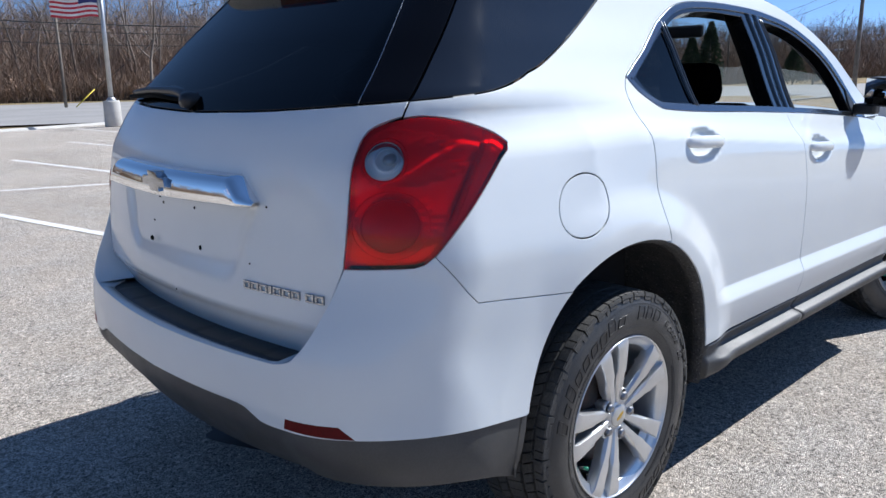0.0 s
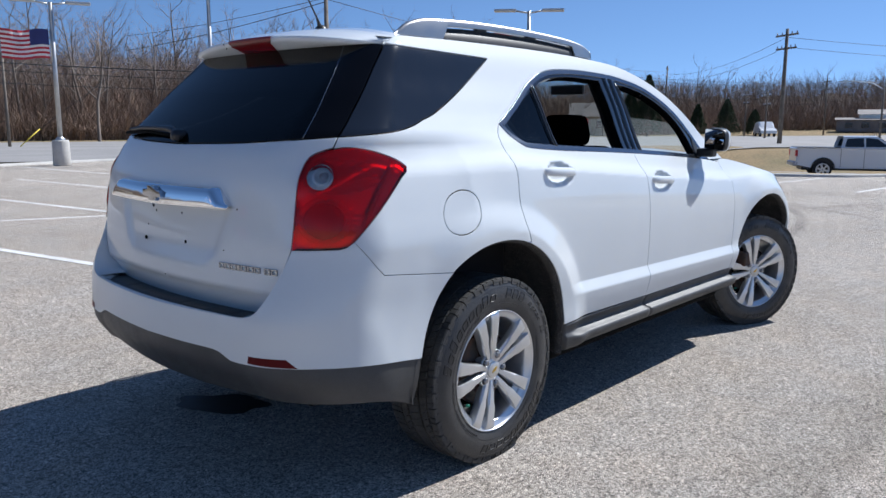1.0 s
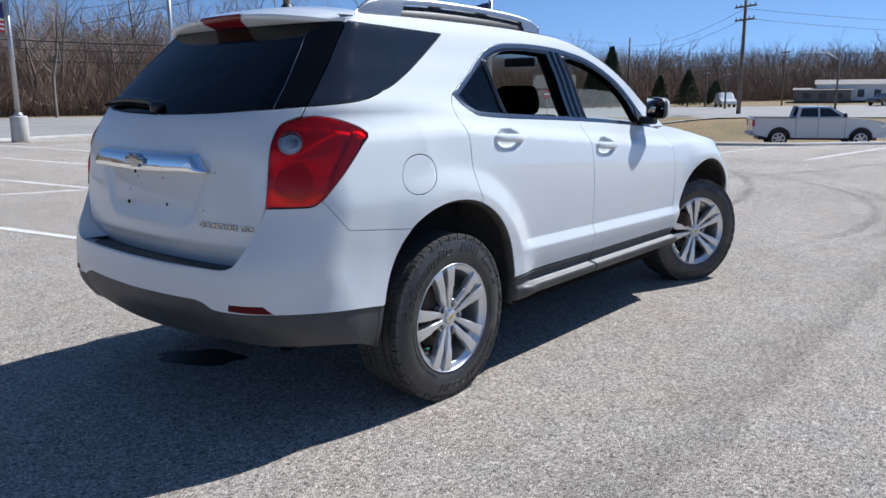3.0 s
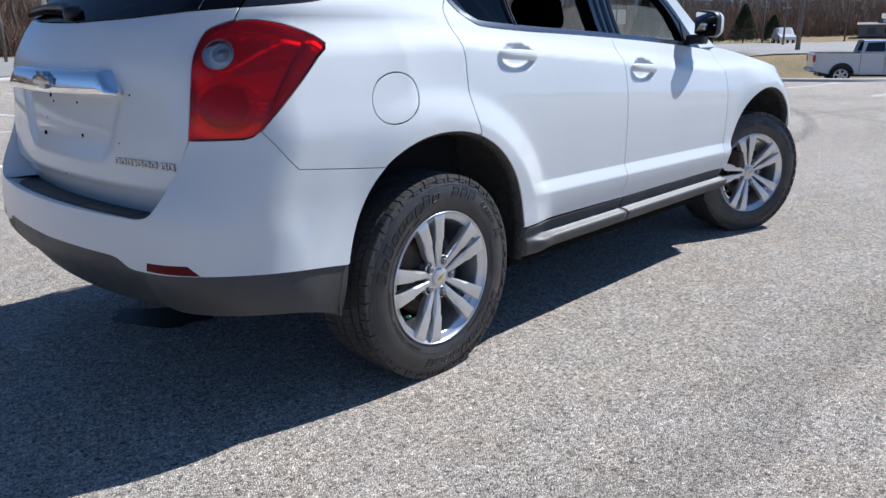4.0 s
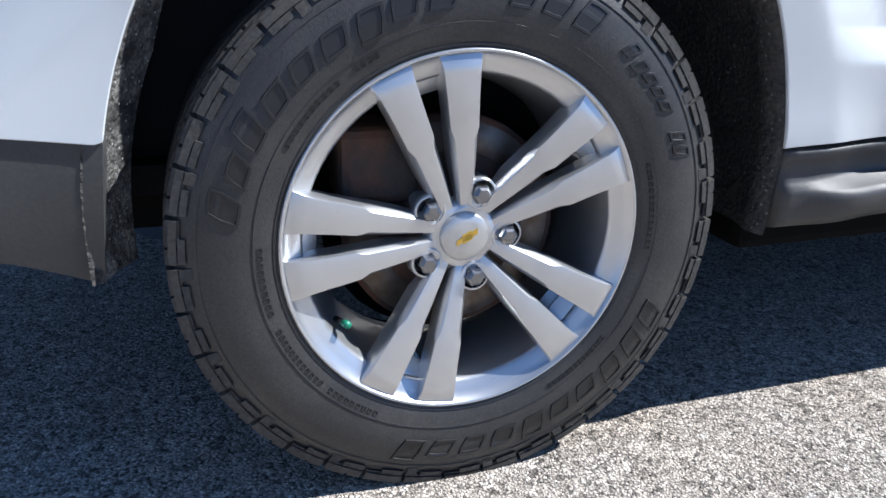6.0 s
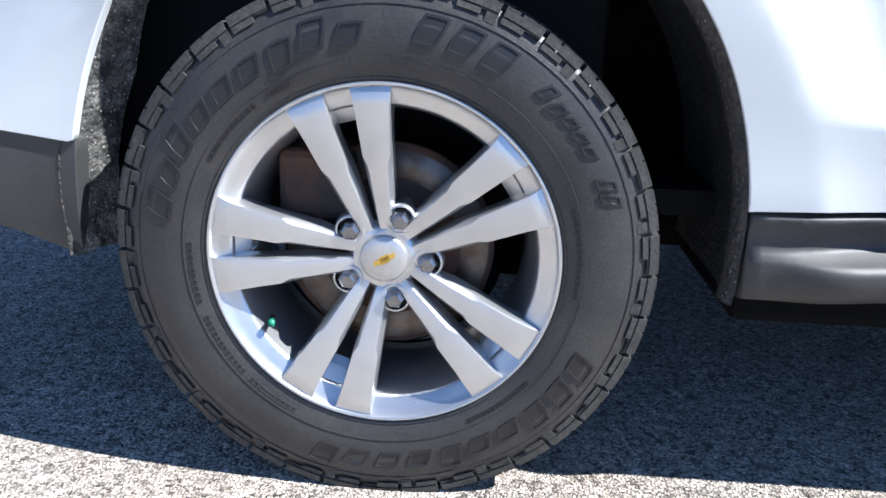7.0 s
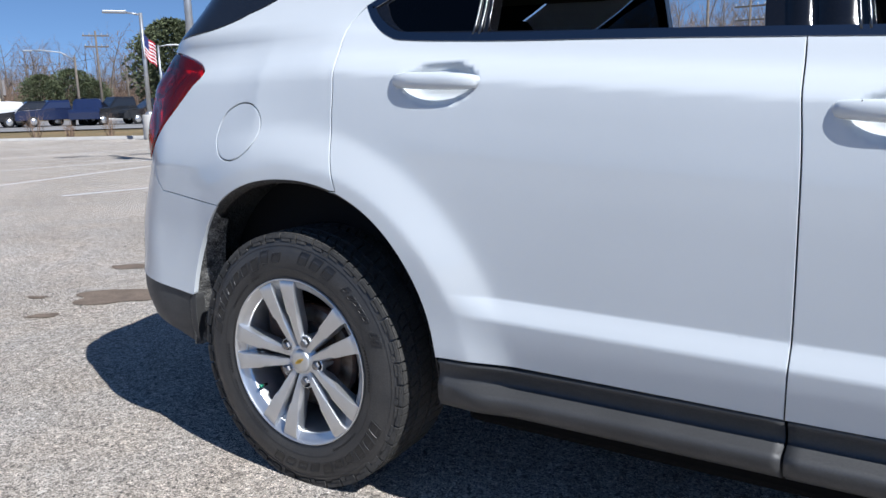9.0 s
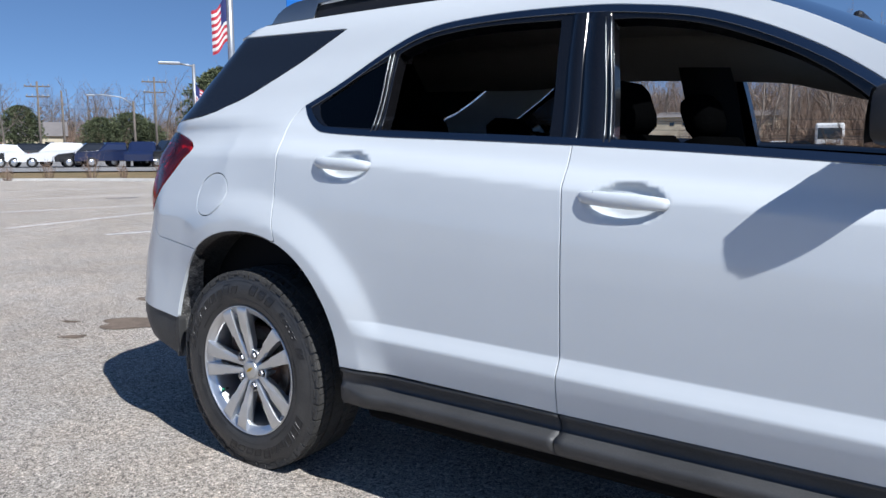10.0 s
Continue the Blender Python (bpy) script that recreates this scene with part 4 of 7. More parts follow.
utility_pole(57.2, 17.3, 8.3, 60, True, r=.17)
utility_pole(*spot(26.2, 112), 9.2, 20)
utility_pole(*spot(12.75, 84), 5.0, -80, False, True, .11)
utility_pole(*spot(50.5, 34), 6.6, 0, False, r=.13)
for az, d, tp in ((20.9, 105, 5.5), (19.6, 90, 4.9), (16.0, 112, 7.2), (9.8, 120, 5.4), (30.5, 100, 8), (41, 88, 8)):
    utility_pole(*spot(az, d), tp, 40, az > 15, r=.11)
for az, d, tp, cr, la in ((146.3, 78, 7.9, True, False), (147.7, 74, 5.4, False, True), (153.5, 82, 7.5, True, False), (152.1, 80, 6.6, False, False), (144.6, 88, 6.3, False, False)):
    utility_pole(*spot(az, d, 2.17, -2.64), tp, 55, cr, la, .13)
utility_pole(*spot(101.9, 62, 2.17, -2.64), 7.5, 0, True, r=.12)
utility_pole(*spot(104.9, 40, 2.17, -2.64), 6.5, 0, False, r=.09)
utility_pole(*spot(120, 70, 2.17, -2.64), 7.5, 0, True)


def wire(p, q, sag=.5, r=.014):
    pts = []
    for i in range(15):
        u = i / 14
        pts.append((p[0] + (q[0] - p[0]) * u, p[1] + (q[1] - p[1]) * u, p[2] + (q[2] - p[2]) * u - sag * 4 * u * (1 - u)))
    v, f = tube(pts, r, 5)
    tagged(obj("overhead_cable", v, f, WIRE), "black overhead cable between poles", "cable", "overhead cables")


def pt(az, d, z, ex=-2.5, ey=-2.9):
    return (*spot(az, d, ex, ey), z)


wire(pt(82, 50, 5.0), pt(50.5, 34, 3.4), .25, .022)
wire(pt(82, 50, 4.7), pt(50.5, 34, 3.1), .3)
wire(pt(82, 52, 4.1), pt(50.5, 34, 2.7), .3)
wire(pt(64, 60, 6.4), pt(50.5, 34, 6.4), .2, .018)
wire(pt(64, 60, 7.4), pt(50.5, 34, 6.55), .2)
wire(pt(50.5, 34, 6.5), pt(26.2, 112, 8.6), .8)
for z in (7.7, 7.0):
    wire((57.2, 17.3, z), pt(-8, 90, z - 1), .8)
    wire((57.2, 17.3, z), pt(26.2, 112, z + .6), .9)
for dz in (0, .5, 2.0, 2.4):
    wire(pt(31, 100, 5.2 + dz), pt(4, 110, 4.4 + dz), 1.0)
for z in (3.6, 3.1, 2.9, 4.3):
    wire(pt(120, 70, z - .4, 2.17, -2.64), pt(101.9, 62, z - 1.2, 2.17, -2.64), .3, .02)
    wire(pt(101.9, 62, z - 1.2, 2.17, -2.64), pt(82, 62, z - .8, 2.17, -2.64), .3, .02)
wire(pt(153.5, 82, 5.2, 2.17, -2.64), pt(146.3, 78, 5.4, 2.17, -2.64), .5)
wire(pt(146.3, 78, 5.4, 2.17, -2.64), pt(125, 85, 5.4, 2.17, -2.64), .6)
utility_pole(*spot(71.3, 50), 5.2, 0, False, r=.09)
x, y = spot(70.7, 49)
v, f = tube([(x, y, .05), (*spot(69.5, 49.5), 1.0)], .03, 8)
g = thing("guy_wire", "pole guy wire with a yellow sleeve", "guy wire")
obj("sleeve", v, f, YELLOW, g)
v, f = tube([(*spot(69.5, 49.5), 1.0), (*spot(62.2, 52), 6.2)], .014, 6)
obj("cable", v, f, WIRE, g)


# roadside pylon sign with a blue panel
def pylon_sign():
    x, y = spot(135.8, 46, 2.17, -2.64)
    t = thing("pylon_sign", "tall sign with a plain blue and white panel", "sign", pose(x, y, float(H(x, y)), 0, 0, 46))
    for dx in (-.75, .75):
        v, f = tube([(dx, 0, 0), (dx, 0, 7.9)], .11, 12)
        obj("post", v, f, GALV, t)
    part("panel", box_bm(-1.1, 1.1, -.16, .16, 8.1, 9.6, .04), SIGNB, t, "blue panel")
    part("frame", box_bm(-1.18, 1.18, -.14, .14, 7.82, 8.08, .03), BLACK, t)
    part("bar", box_bm(-.80, .80, -.175, -.15, 8.32, 8.56, .01), WHITEP, t, "white bar")


pylon_sign()


def stop_sign():
    x, y = spot(31.9, 58)
    t = thing("stop_sign", "red octagonal road sign on a post", "sign", pose(x, y, float(H(x, y)), 0, 0, 212))
    v, f = tube([(0, 0, 0), (0, 0, 1.9)], .03, 8)
    obj("post", v, f, GALV, t)
    v = [(.02 + dx, .38 * math.cos(radians(22.5 + 45 * k)), 1.55 + .38 * math.sin(radians(22.5 + 45 * k))) for dx in (0, .02) for k in range(8)]
    f = [tuple(range(8))[::-1], tuple(range(8, 16))] + [(k, (k + 1) % 8, 8 + (k + 1) % 8, 8 + k) for k in range(8)]
    obj("plate", v, f, STOPR, t, "red plate", smooth=False)
    part("bar", box_bm(.041, .046, -.25, .25, 1.48, 1.62), F_WHITE, t)


stop_sign()


# ---- far buildings ----
def building(name, label, x, y, heading, w, d, h, roof_h, wall, windows=(), base=0.0, eave=.25):
    t = thing(name, label, "building", pose(x, y, float(H(x, y)) + base, 0, 0, heading))
    bm = bmesh.new()
    add_box(bm, -w / 2, w / 2, -d / 2, d / 2, 0, h)
    part("wall", bm, wall, t)
    v = [(-w / 2 - eave, -d / 2 - eave, h), (w / 2 + eave, -d / 2 - eave, h), (w / 2 + eave, d / 2 + eave, h), (-w / 2 - eave, d / 2 + eave, h), (-w / 2 - eave, 0, h + roof_h), (w / 2 + eave, 0, h + roof_h)]
    v += [(a, b, c + .18) for a, b, c in v[:0]]
    f = [(0, 1, 5, 4), (2, 3, 4, 5), (0, 4, 3), (1, 2, 5), (0, 3, 2, 1)]
    obj("roof", v, f, ROOFM, t, smooth=False)
    for wx, wz, ww, wh in windows:
        part("window", box_bm(wx - ww / 2, wx + ww / 2, -d / 2 - .04, -d / 2 + .02, wz, wz + wh, .01), DARKG, t)
    return t


bx, by = spot(106.2, 88, 2.17, -2.64)
building("warehouse", "long beige building with small high windows", bx - 1.5, by + 5, 6, 13, 12, 4.5, .8, BEIGE, [(k, 2.4, .35, 1.1) for k in (4.9, 5.5, 6.0)] + [(k, 3.6, .5, .35) for k in (-4, -2.6, -1.2, .2, 1.6)], -.2)
bx, by = spot(11.9, 124)
building("shed", "low white metal building far off", bx, by, -75, 9, 7, 2.2, .7, WHITEP, [(k, .5, .8, 1.0) for k in (-3, -1, 1, 3)])
bx, by = spot(13.6, 121)
building("shed", "low brown building far off", bx, by, -75, 7, 4, 1.6, .3, ROOFM, [(k, .5, .9, .7) for k in (-2, 0, 2)])
bx, by = spot(31.4, 104)
building("house", "small pale house with a gable among trees", bx, by, -60, 5, 5, 2.4, 1.8, BEIGE, [(-1.4, .9, .8, 1.0), (1.2, .9, .8, 1.0)])
bx, by = spot(153.8, 96, 2.17, -2.64)
building("house", "pale gabled building beyond parked cars", bx, by, 62, 6, 6, 2.6, 1.6, BEIGE, [(-1.4, .9, .9, 1.1), (1.4, .9, .9, 1.1)])
bx, by = spot(145.9, 84, 2.17, -2.64)
building("kiosk", "small white building beyond the road", bx, by, 60, 2.2, 2, 1.7, .3, WHITEP, [(0, .8, .8, .6)])


# ---- parked vehicles in the distance ----
def far_car(x, y, heading, paint, tall=1.0, truck=False, label="parked car seen across the road", length=4.6):
    t = thing("parked_car", label, "car", pose(x, y, float(H(x, y)) + .02, 0, 0, heading), "parked cars")
    L = length
    top = 1.48 * tall
    if truck:
        prof = [(-L / 2, .45), (-L / 2, 1.05), (-L * .12, 1.08), (-L * .10, top), (L * .12, top), (L * .22, 1.12), (L * .47, 1.02), (L / 2, .85), (L / 2, .42)]
    else:
        prof = [(-L / 2, .42), (-L / 2 + .02, .95), (-L * .44, 1.02), (-L * .36, top * .97), (-L * .20, top), (L * .05, top), (L * .22, 1.02), (L * .44, .90), (L / 2, .72), (L / 2, .38)]
    rows = []
    for yy, k in ((-.88, .0), (-.90, .25), (-.84, .8), (-.66, 1.0), (.66, 1.0), (.84, .8), (.90, .25), (.88, .0)):
        row = []
        for px_, pz in prof:
            z = pz if pz < 1.0 else 1.0 + (pz - 1.0) * k if k < 1 else pz
            row.append((px_, yy, z))
        rows.append(row)
    v, f = loft(rows)
    n = len(prof)
    f += [(i * n, (i + 1) * n, (i + 1) * n + n - 1, i * n + n - 1) for i in range(len(rows) - 1)]
    f += [tuple(range(n - 1, -1, -1)), tuple(range(7 * n, 8 * n))]
    obj("body", v, f, paint, t, smooth=False)
    for s_ in (-1, 1):
        if truck:
            g = [(-L * .085, 1.12), (-L * .08, top - .10), (L * .10, top - .10), (L * .19, 1.14)]
        else:
            g = [(-L * .41, 1.06), (-L * .34, top - .10), (L * .04, top - .09), (L * .19, 1.05)]
        v = [(a, s_ * (.895 - .2 * (b - 1.0) / .5), b) for a, b in g] + [(a, s_ * (.85 - .2 * (b - 1.0) / .5), b) for a, b in g]
        obj("side_window", v, [(0, 1, 2, 3), (4, 5, 6, 7), (0, 1, 5, 4), (1, 2, 6, 5), (2, 3, 7, 6), (3, 0, 4, 7)], DARKG, t, smooth=False)
        for wx in (-L * .30, L * .31):
            v, f = lathe([(.0, s_ * .91), (.20, s_ * .92), (.21, s_ * .90)], 18, "y")
            obj("rim", [(a + wx, b, c + .33) for a, b, c in v], f, ALLOY, t)
            v, f = lathe([(.20, s_ * .915), (.31, s_ * .92), (.34, s_ * .88), (.34, s_ * .70), (.1, s_ * .70)], 18, "y")
            obj("tyre", [(a + wx, b, c + .33) for a, b, c in v], f, TWHEEL, t)
        part("tail_light", box_bm(-L / 2 - .015, -L / 2 + .06, s_ * .70 - .12, s_ * .70 + .12, .78, .98, .01), STOPR, t)
    part("rear_window", box_bm(-L * .42, -L * .385, -.6, .6, 1.08, top - .12, .01, None), DARKG, t) if not truck else None
    return t


P_WHITE = mat("far_white_paint", (.74, .75, .76), .3, coat=.8)
P_BLACK = mat("far_black_paint", (.015, .016, .018), .25, coat=.8)
P_BLUE = mat("far_blue_paint", (.012, .020, .06), .25, coat=.8)
P_RED = mat("far_red_paint", (.42, .02, .02), .25, coat=.8)
P_GREY = mat("far_grey_paint", (.20, .21, .22), .3, metal=.4, coat=.8)
for az_, d_, p_, tall, trk, hd in ((156.4, 60, P_WHITE, 1.05, False, -118), (154.6, 60, P_BLACK, 1.1, False, -112), (152.7, 59, P_WHITE, 1.12, False, 242), (150.6, 58, P_BLACK, 1.1, False, -112), (149.0, 57.5, P_BLUE, 1.12, True, -112),
                                   (147.2, 57, P_BLUE, 1.15, True, -40), (145.2, 56.5, P_BLACK, 1.2, True, -100), (143.2, 56, P_BLACK, 1.1, False, -105), (141.0, 55, P_RED, 1.05, False, -60), (139.0, 55, P_GREY, 1.1, False, -105), (136.8, 55, P_BLACK, 1.1, True, -105)):
    x, y = spot(az_, d_, 2.17, -2.64)
    names = {"far_white_paint": "white", "far_black_paint": "black", "far_blue_paint": "dark blue", "far_red_paint": "red", "far_grey_paint": "grey"}
    far_car(x, y, hd, p_, tall, trk, f"{names[p_.name]} parked {'pickup truck' if trk else 'car'} across the road", 5.4 if trk else 4.6)
for az_, d_, p_ in ((102.4, 80, P_WHITE), (101.5, 82, P_GREY), (100.9, 78, P_BLACK)):
    x, y = spot(az_, d_, 2.17, -2.64)
    far_car(x, y, 100, p_, 1.1, False, "parked car beside the beige building")


def pickup(x, y, heading):
    """White crew-cab pickup: cab, bonnet and load bed with wheel openings, glass, lamps, bumpers."""
    t = thing("pickup_truck", "white crew-cab pickup truck on the lane beyond the verge", "truck", pose(x, y, float(H(x, y)) + .03, 0, 0, heading))
    R, ZW, XR, XF = .40, .40, -1.72, 1.85

    def opening(cx):
        return [(cx + .53 * math.cos(a), ZW + .04 + .53 * math.sin(a)) for a in np.radians(np.linspace(176, 4, 13))]
    prof = [(-2.90, .62), *opening(XR), (-.9, .46), (.9, .46), *opening(XF), (2.72, .52), (2.93, .58), (2.95, .95), (2.90, 1.10), (2.72, 1.235), (2.2, 1.33), (1.32, 1.385), (-.98, 1.41), (-1.02, 1.39), (-2.88, 1.40), (-2.92, 1.36)]
    rows = []
    for yy, k in ((-.93, .06), (-.985, .02), (-1.0, 0), (1.0, 0), (.985, .02), (.93, .06)):
        rows.append([(px_ * (1 - k * .25), yy * (1 - .05 * max(0, px_ - 2.2)), pz - (k if pz > 1.2 else 0) * .9) for px_, pz in prof])
    rows = [r + r[:1] for r in rows]
    v, f = loft(rows)
    n_ = len(rows[0])
    f += [tuple(range(n_ - 1)), tuple(range(5 * n_, 6 * n_ - 1))[::-1]]
    flat_obj("body", v, f, P_WHITE, t)
    roof = []
    for yy, zt in ((-.86, 0), (-.74, .44), (-.68, .525), (-.35, .555), (.35, .555), (.68, .525), (.74, .44), (.86, 0)):
        k = zt / .555
        roof.append([(-1.00 + .13 * k, yy, 1.39 + zt), (-.60, yy, 1.395 + zt), (.50, yy, 1.395 + zt), (1.32 - .80 * k, yy, 1.37 + zt)])
    v, f = loft(roof)
    f += [(4 * i, 4 * i + 4, 4 * i + 7, 4 * i + 3) for i in range(7)]
    flat_obj("cab_roof", v, f, P_WHITE, t)
    for sg in (-1, 1):
        for g in ([(-.83, 1.46), (-.74, 1.83), (-.05, 1.86), (-.03, 1.455)], [(.05, 1.455), (.04, 1.86), (.50, 1.83), (1.00, 1.47)]):
            v = [(a, sg * (.872 - .255 * (b - 1.39)), b) for a, b in g] + [(a, sg * (.835 - .255 * (b - 1.39)), b) for a, b in g]
            obj("side_window", v, [(0, 1, 2, 3), (4, 5, 6, 7), (0, 1, 5, 4), (1, 2, 6, 5), (2, 3, 7, 6), (3, 0, 4, 7)], DARKG, t, smooth=False)
        part("headlight", box_bm(2.62, 2.915, sg * .74 - .19, sg * .74 + .19, .98, 1.13, .03), REFLECT, t)
        part("tail_light", box_bm(-2.935, -2.83, sg * .92 - .075, sg * .92 + .075, 1.0, 1.30, .02), STOPR, t)
        part("door_mirror", box_bm(1.02, 1.16, sg * 1.02 - .09, sg * 1.02 + .09, 1.42, 1.62, .03), BLACK, t)
        for hx in (-.72, .22):
            part("door_handle", box_bm(hx, hx + .17, sg * 1.003 - .012, sg * 1.003 + .012, 1.20, 1.235, .005), P_WHITE, t)
        for gx in (-1.00, -.02, 1.14):
            part("panel_gap", box_bm(gx - .007, gx + .007, sg * .997 - .005, sg * .997 + .005, .50, 1.37), BLACK, t)
        for cx in (XR, XF):
            v, f = lathe([(R - .12, sg * .93), (R - .03, sg * .975), (R, sg * .94), (R, sg * .72), (.1, sg * .72)], 26, "y")
            wh = obj("wheel", [(a + cx, b, c + ZW) for a, b, c in v], f, TWHEEL, t)
            v, f = lathe([(.235, sg * .90), (.255, sg * .94), (.285, sg * .962), (.30, sg * .95)], 26, "y")
            obj("rim", [(a + cx, b, c + ZW) for a, b, c in v], f, ALLOY, wh)
            v, f = lathe([(.001, sg * .90), (.24, sg * .90)], 20, "y")
            obj("hub", [(a + cx, b, c + ZW) for a, b, c in v], f, BLACK, wh)
            for k in range(6):
                a = radians(60 * k + 15)
                bm = bmesh.new()
                add_box(bm, .02, .26, -.012, .012, -.045, .045, .008)
                part("rim_spoke", bm, ALLOY, wh).matrix_basis = Matrix.Translation((cx, sg * .945, ZW)) @ Matrix.Rotation(a, 4, "Y")
    v = [(.53, -.66, 1.905), (.53, .66, 1.905), (1.30, .80, 1.42), (1.30, -.80, 1.42)]
    v += [(a + .02, b, c + .012) for a, b, c in v]
    obj("windscreen", v, [(0, 1, 2, 3), (4, 5, 6, 7), (0, 1, 5, 4), (1, 2, 6, 5), (2, 3, 7, 6), (3, 0, 4, 7)], DARKG, t, smooth=False)
    for cx in (XR, XF):
        part("wheel_well", box_bm(cx - .56, cx + .56, -.90, .90, .58, 1.02, .05), BLACK, t)
    part("grille", box_bm(2.86, 2.965, -.55, .55, .86, 1.12, .03), BLACK, t, "dark grille")
    part("front_bumper", box_bm(2.70, 3.02, -.95, .95, .46, .72, .06), P_WHITE, t)
    part("rear_bumper", box_bm(-3.02, -2.80, -.94, .94, .55, .74, .04), GALV, t)
    part("bed_cover", box_bm(-2.86, -1.05, -.90, .90, 1.395, 1.425, .01), BLACK, t, "black bed cover")
    part("underside", box_bm(-2.6, 2.6, -.7, .7, .36, .56, .03), BLACK, t)


pickup(37.7, 7.05, -64)
x, y = spot(19.6, 104)
far_car(x, y, -150, P_WHITE, 1.22, False, "white van on the far road", 5.2)
x, y = spot(10.0, 111)
far_car(x, y, 160, P_BLACK, 1.0, False, "black car on the far road")
x, y = spot(99.4, 78, 2.17, -2.64)
t = thing("box_truck", "white lorry cab facing the road", "truck", pose(x, y, float(H(x, y)), 0, 0, 190))
part("cab", box_bm(-1.15, 1.15, -1.0, 3.4, .5, 3.1, .18), WHITEP, t)
part("windscreen", box_bm(-.95, .95, 3.30, 3.42, 1.75, 2.7, .04), DARKG, t)
part("grille", box_bm(-.55, .55, 3.38, 3.44, .75, 1.35, .02), BLACK, t)
part("chassis", box_bm(-1.0, 1.0, -3.0, 3.2, .35, .6, .02), BLACK, t)
for wx in (-1.0, 1.0):
    for wy in (2.2, -2.0):
        v, f = lathe([(0, -.14), (.5, -.14), (.5, .14), (0, .14)], 18, "x")
        obj("wheel", [(a + wx, b + wy, c + .5) for a, b, c in v], f, TWHEEL, t)

# ---- the car ----
car = thing("suv_car", "white compact SUV parked on weathered asphalt, side windows open", "car")


def skin(tail=TAIL, off=0.0):
    return lambda uv: shell(uv[:, 0], uv[:, 1], tail, off)


def hatch_skin(uv):
    """Tailgate skin with the sunken number plate field and a low crease."""
    p = shell(uv[:, 0], uv[:, 1], HATCH)
    y, z = p[:, 1], p[:, 2]
    hw = .345 + .055 * sstep(.86, 1.04, z) - .05 * (1 - sstep(.80, .90, z))
    box = (1 - sstep(hw - .06, hw + .0, np.abs(y))) * sstep(.80, .885, z) * (1 - sstep(1.03, 1.055, z))
    p[:, 0] += .013 * box
    p[:, 0] += .006 * (1 - sstep(.735, .752, z))
    return p


MID = lambda p: np.abs(p[:, 0] - MID_R) < 1e-6


def arch(ax, a0, a1, n=40):
    """Wheel opening outline from angle a0 to a1 (degrees), seen on the right hand side."""
    out = []
    for a in np.radians(np.linspace(a0, a1, n)):
        c, s_ = math.cos(a), math.sin(a)
        out.append((ax + .012 + .462 * math.copysign(abs(c) ** .92, c), .36 + .515 * max(s_, 0) ** .88))
    return out


def arch_at(ax, z):
    """Angle at which the opening's rear or front edge reaches a height."""
    return math.degrees(math.asin(min(1, ((z - .36) / .515)) ** (1 / .88)))


A46, A50, A80, A853 = arch_at(0, .455), arch_at(0, .508), arch_at(0, .790), arch_at(0, .853)
DOOR_REAR = [(.190, .853), (.166, .94), (.157, 1.03), (.158, 1.10), (.152, 1.17), (.142, 1.235), (.152, 1.28), (.185, 1.318)]
BELT = [(.185, 1.318), (.225, 1.272), (.29, 1.232), (.36, 1.219), (.60, 1.204), (.90, 1.192), (1.242, 1.176), (1.60, 1.156), (1.98, 1.130), (2.18, 1.115)]
B_GAP = [(1.242, 1.176), (1.248, 1.08), (1.258, .95), (1.262, .75), (1.262, .60), (1.258, .452)]
LAMP = [[(-.901, .908), (-.893, 1.0), (-.889, 1.09), (-.883, 1.157), (-.860, 1.208), (-.796, 1.230), (-.704, 1.237), (-.60, 1.222), (-.494, 1.194), (-.449, 1.171)],
        [(-.449, 1.171), (-.456, 1.155), (-.488, 1.135), (-.558, 1.072), (-.633, 1.0), (-.699, .933), (-.722, .917), (-.745, .911)], [(-.745, .911), (-.901, .908)]]
arc = arch(0, 0, 180)

# rear quarter with D-pillar, roof edge and A-pillar in one pressing
QGLASS = chain([(-.758, 1.272), (-.61, 1.281), (-.50, 1.289), (-.395, 1.303), (-.27, 1.328), (-.152, 1.366), (.053, 1.466), (.268, 1.588)], [(.268, 1.588), (-.385, 1.607)], [(-.385, 1.607), (-.545, 1.512), (-.672, 1.39), (-.758, 1.272)])
ROOF_E = [(-.20, 1.648), (.2, 1.655), (.7, 1.655), (1.1, 1.642), (1.4, 1.612), (1.7, 1.525), (1.95, 1.40), (2.2, 1.245), (2.40, 1.115)]
WTOP = [(.185, 1.318), (.33, 1.395), (.50, 1.497), (.66, 1.556), (.88, 1.574), (1.15, 1.570), (1.35, 1.553), (1.58, 1.508), (1.82, 1.405), (2.02, 1.27), (2.18, 1.115)]
quarter = chain(arch(0, 180 - A80, A853)[::1], DOOR_REAR, WTOP, [(2.18, 1.115), (2.40, 1.115)], ROOF_E[::-1], [(-.20, 1.648), (-.385, 1.607)],
                [(-.385, 1.607), (.268, 1.588)], [(.268, 1.588), (.053, 1.466), (-.152, 1.366), (-.27, 1.328), (-.395, 1.303), (-.50, 1.289), (-.61, 1.281), (-.758, 1.272)],
                [(-.758, 1.272), (-.775, 1.236)], [(-.775, 1.236), (-.704, 1.237), (-.60, 1.222), (-.494, 1.194), (-.449, 1.171)], LAMP[1][:6],
                [(-.699, .933), (-.655, .885), (-.620, .842), (-.595, .816)], [(-.595, .816), (-.45, .803), arch(0, 180 - A80, 90)[0]], step=.02)
fuel = chain([(-.190 + .095 * math.cos(a) + .02 * math.sin(a), 1.0 + .079 * math.sin(a)) for a in np.linspace(0, 2 * math.pi, 40)])
panel("quarter_panel", car, PAINT, skin(), quarter, both=True, holes=[fuel], step=.024, gap=.0033, depth=.024)
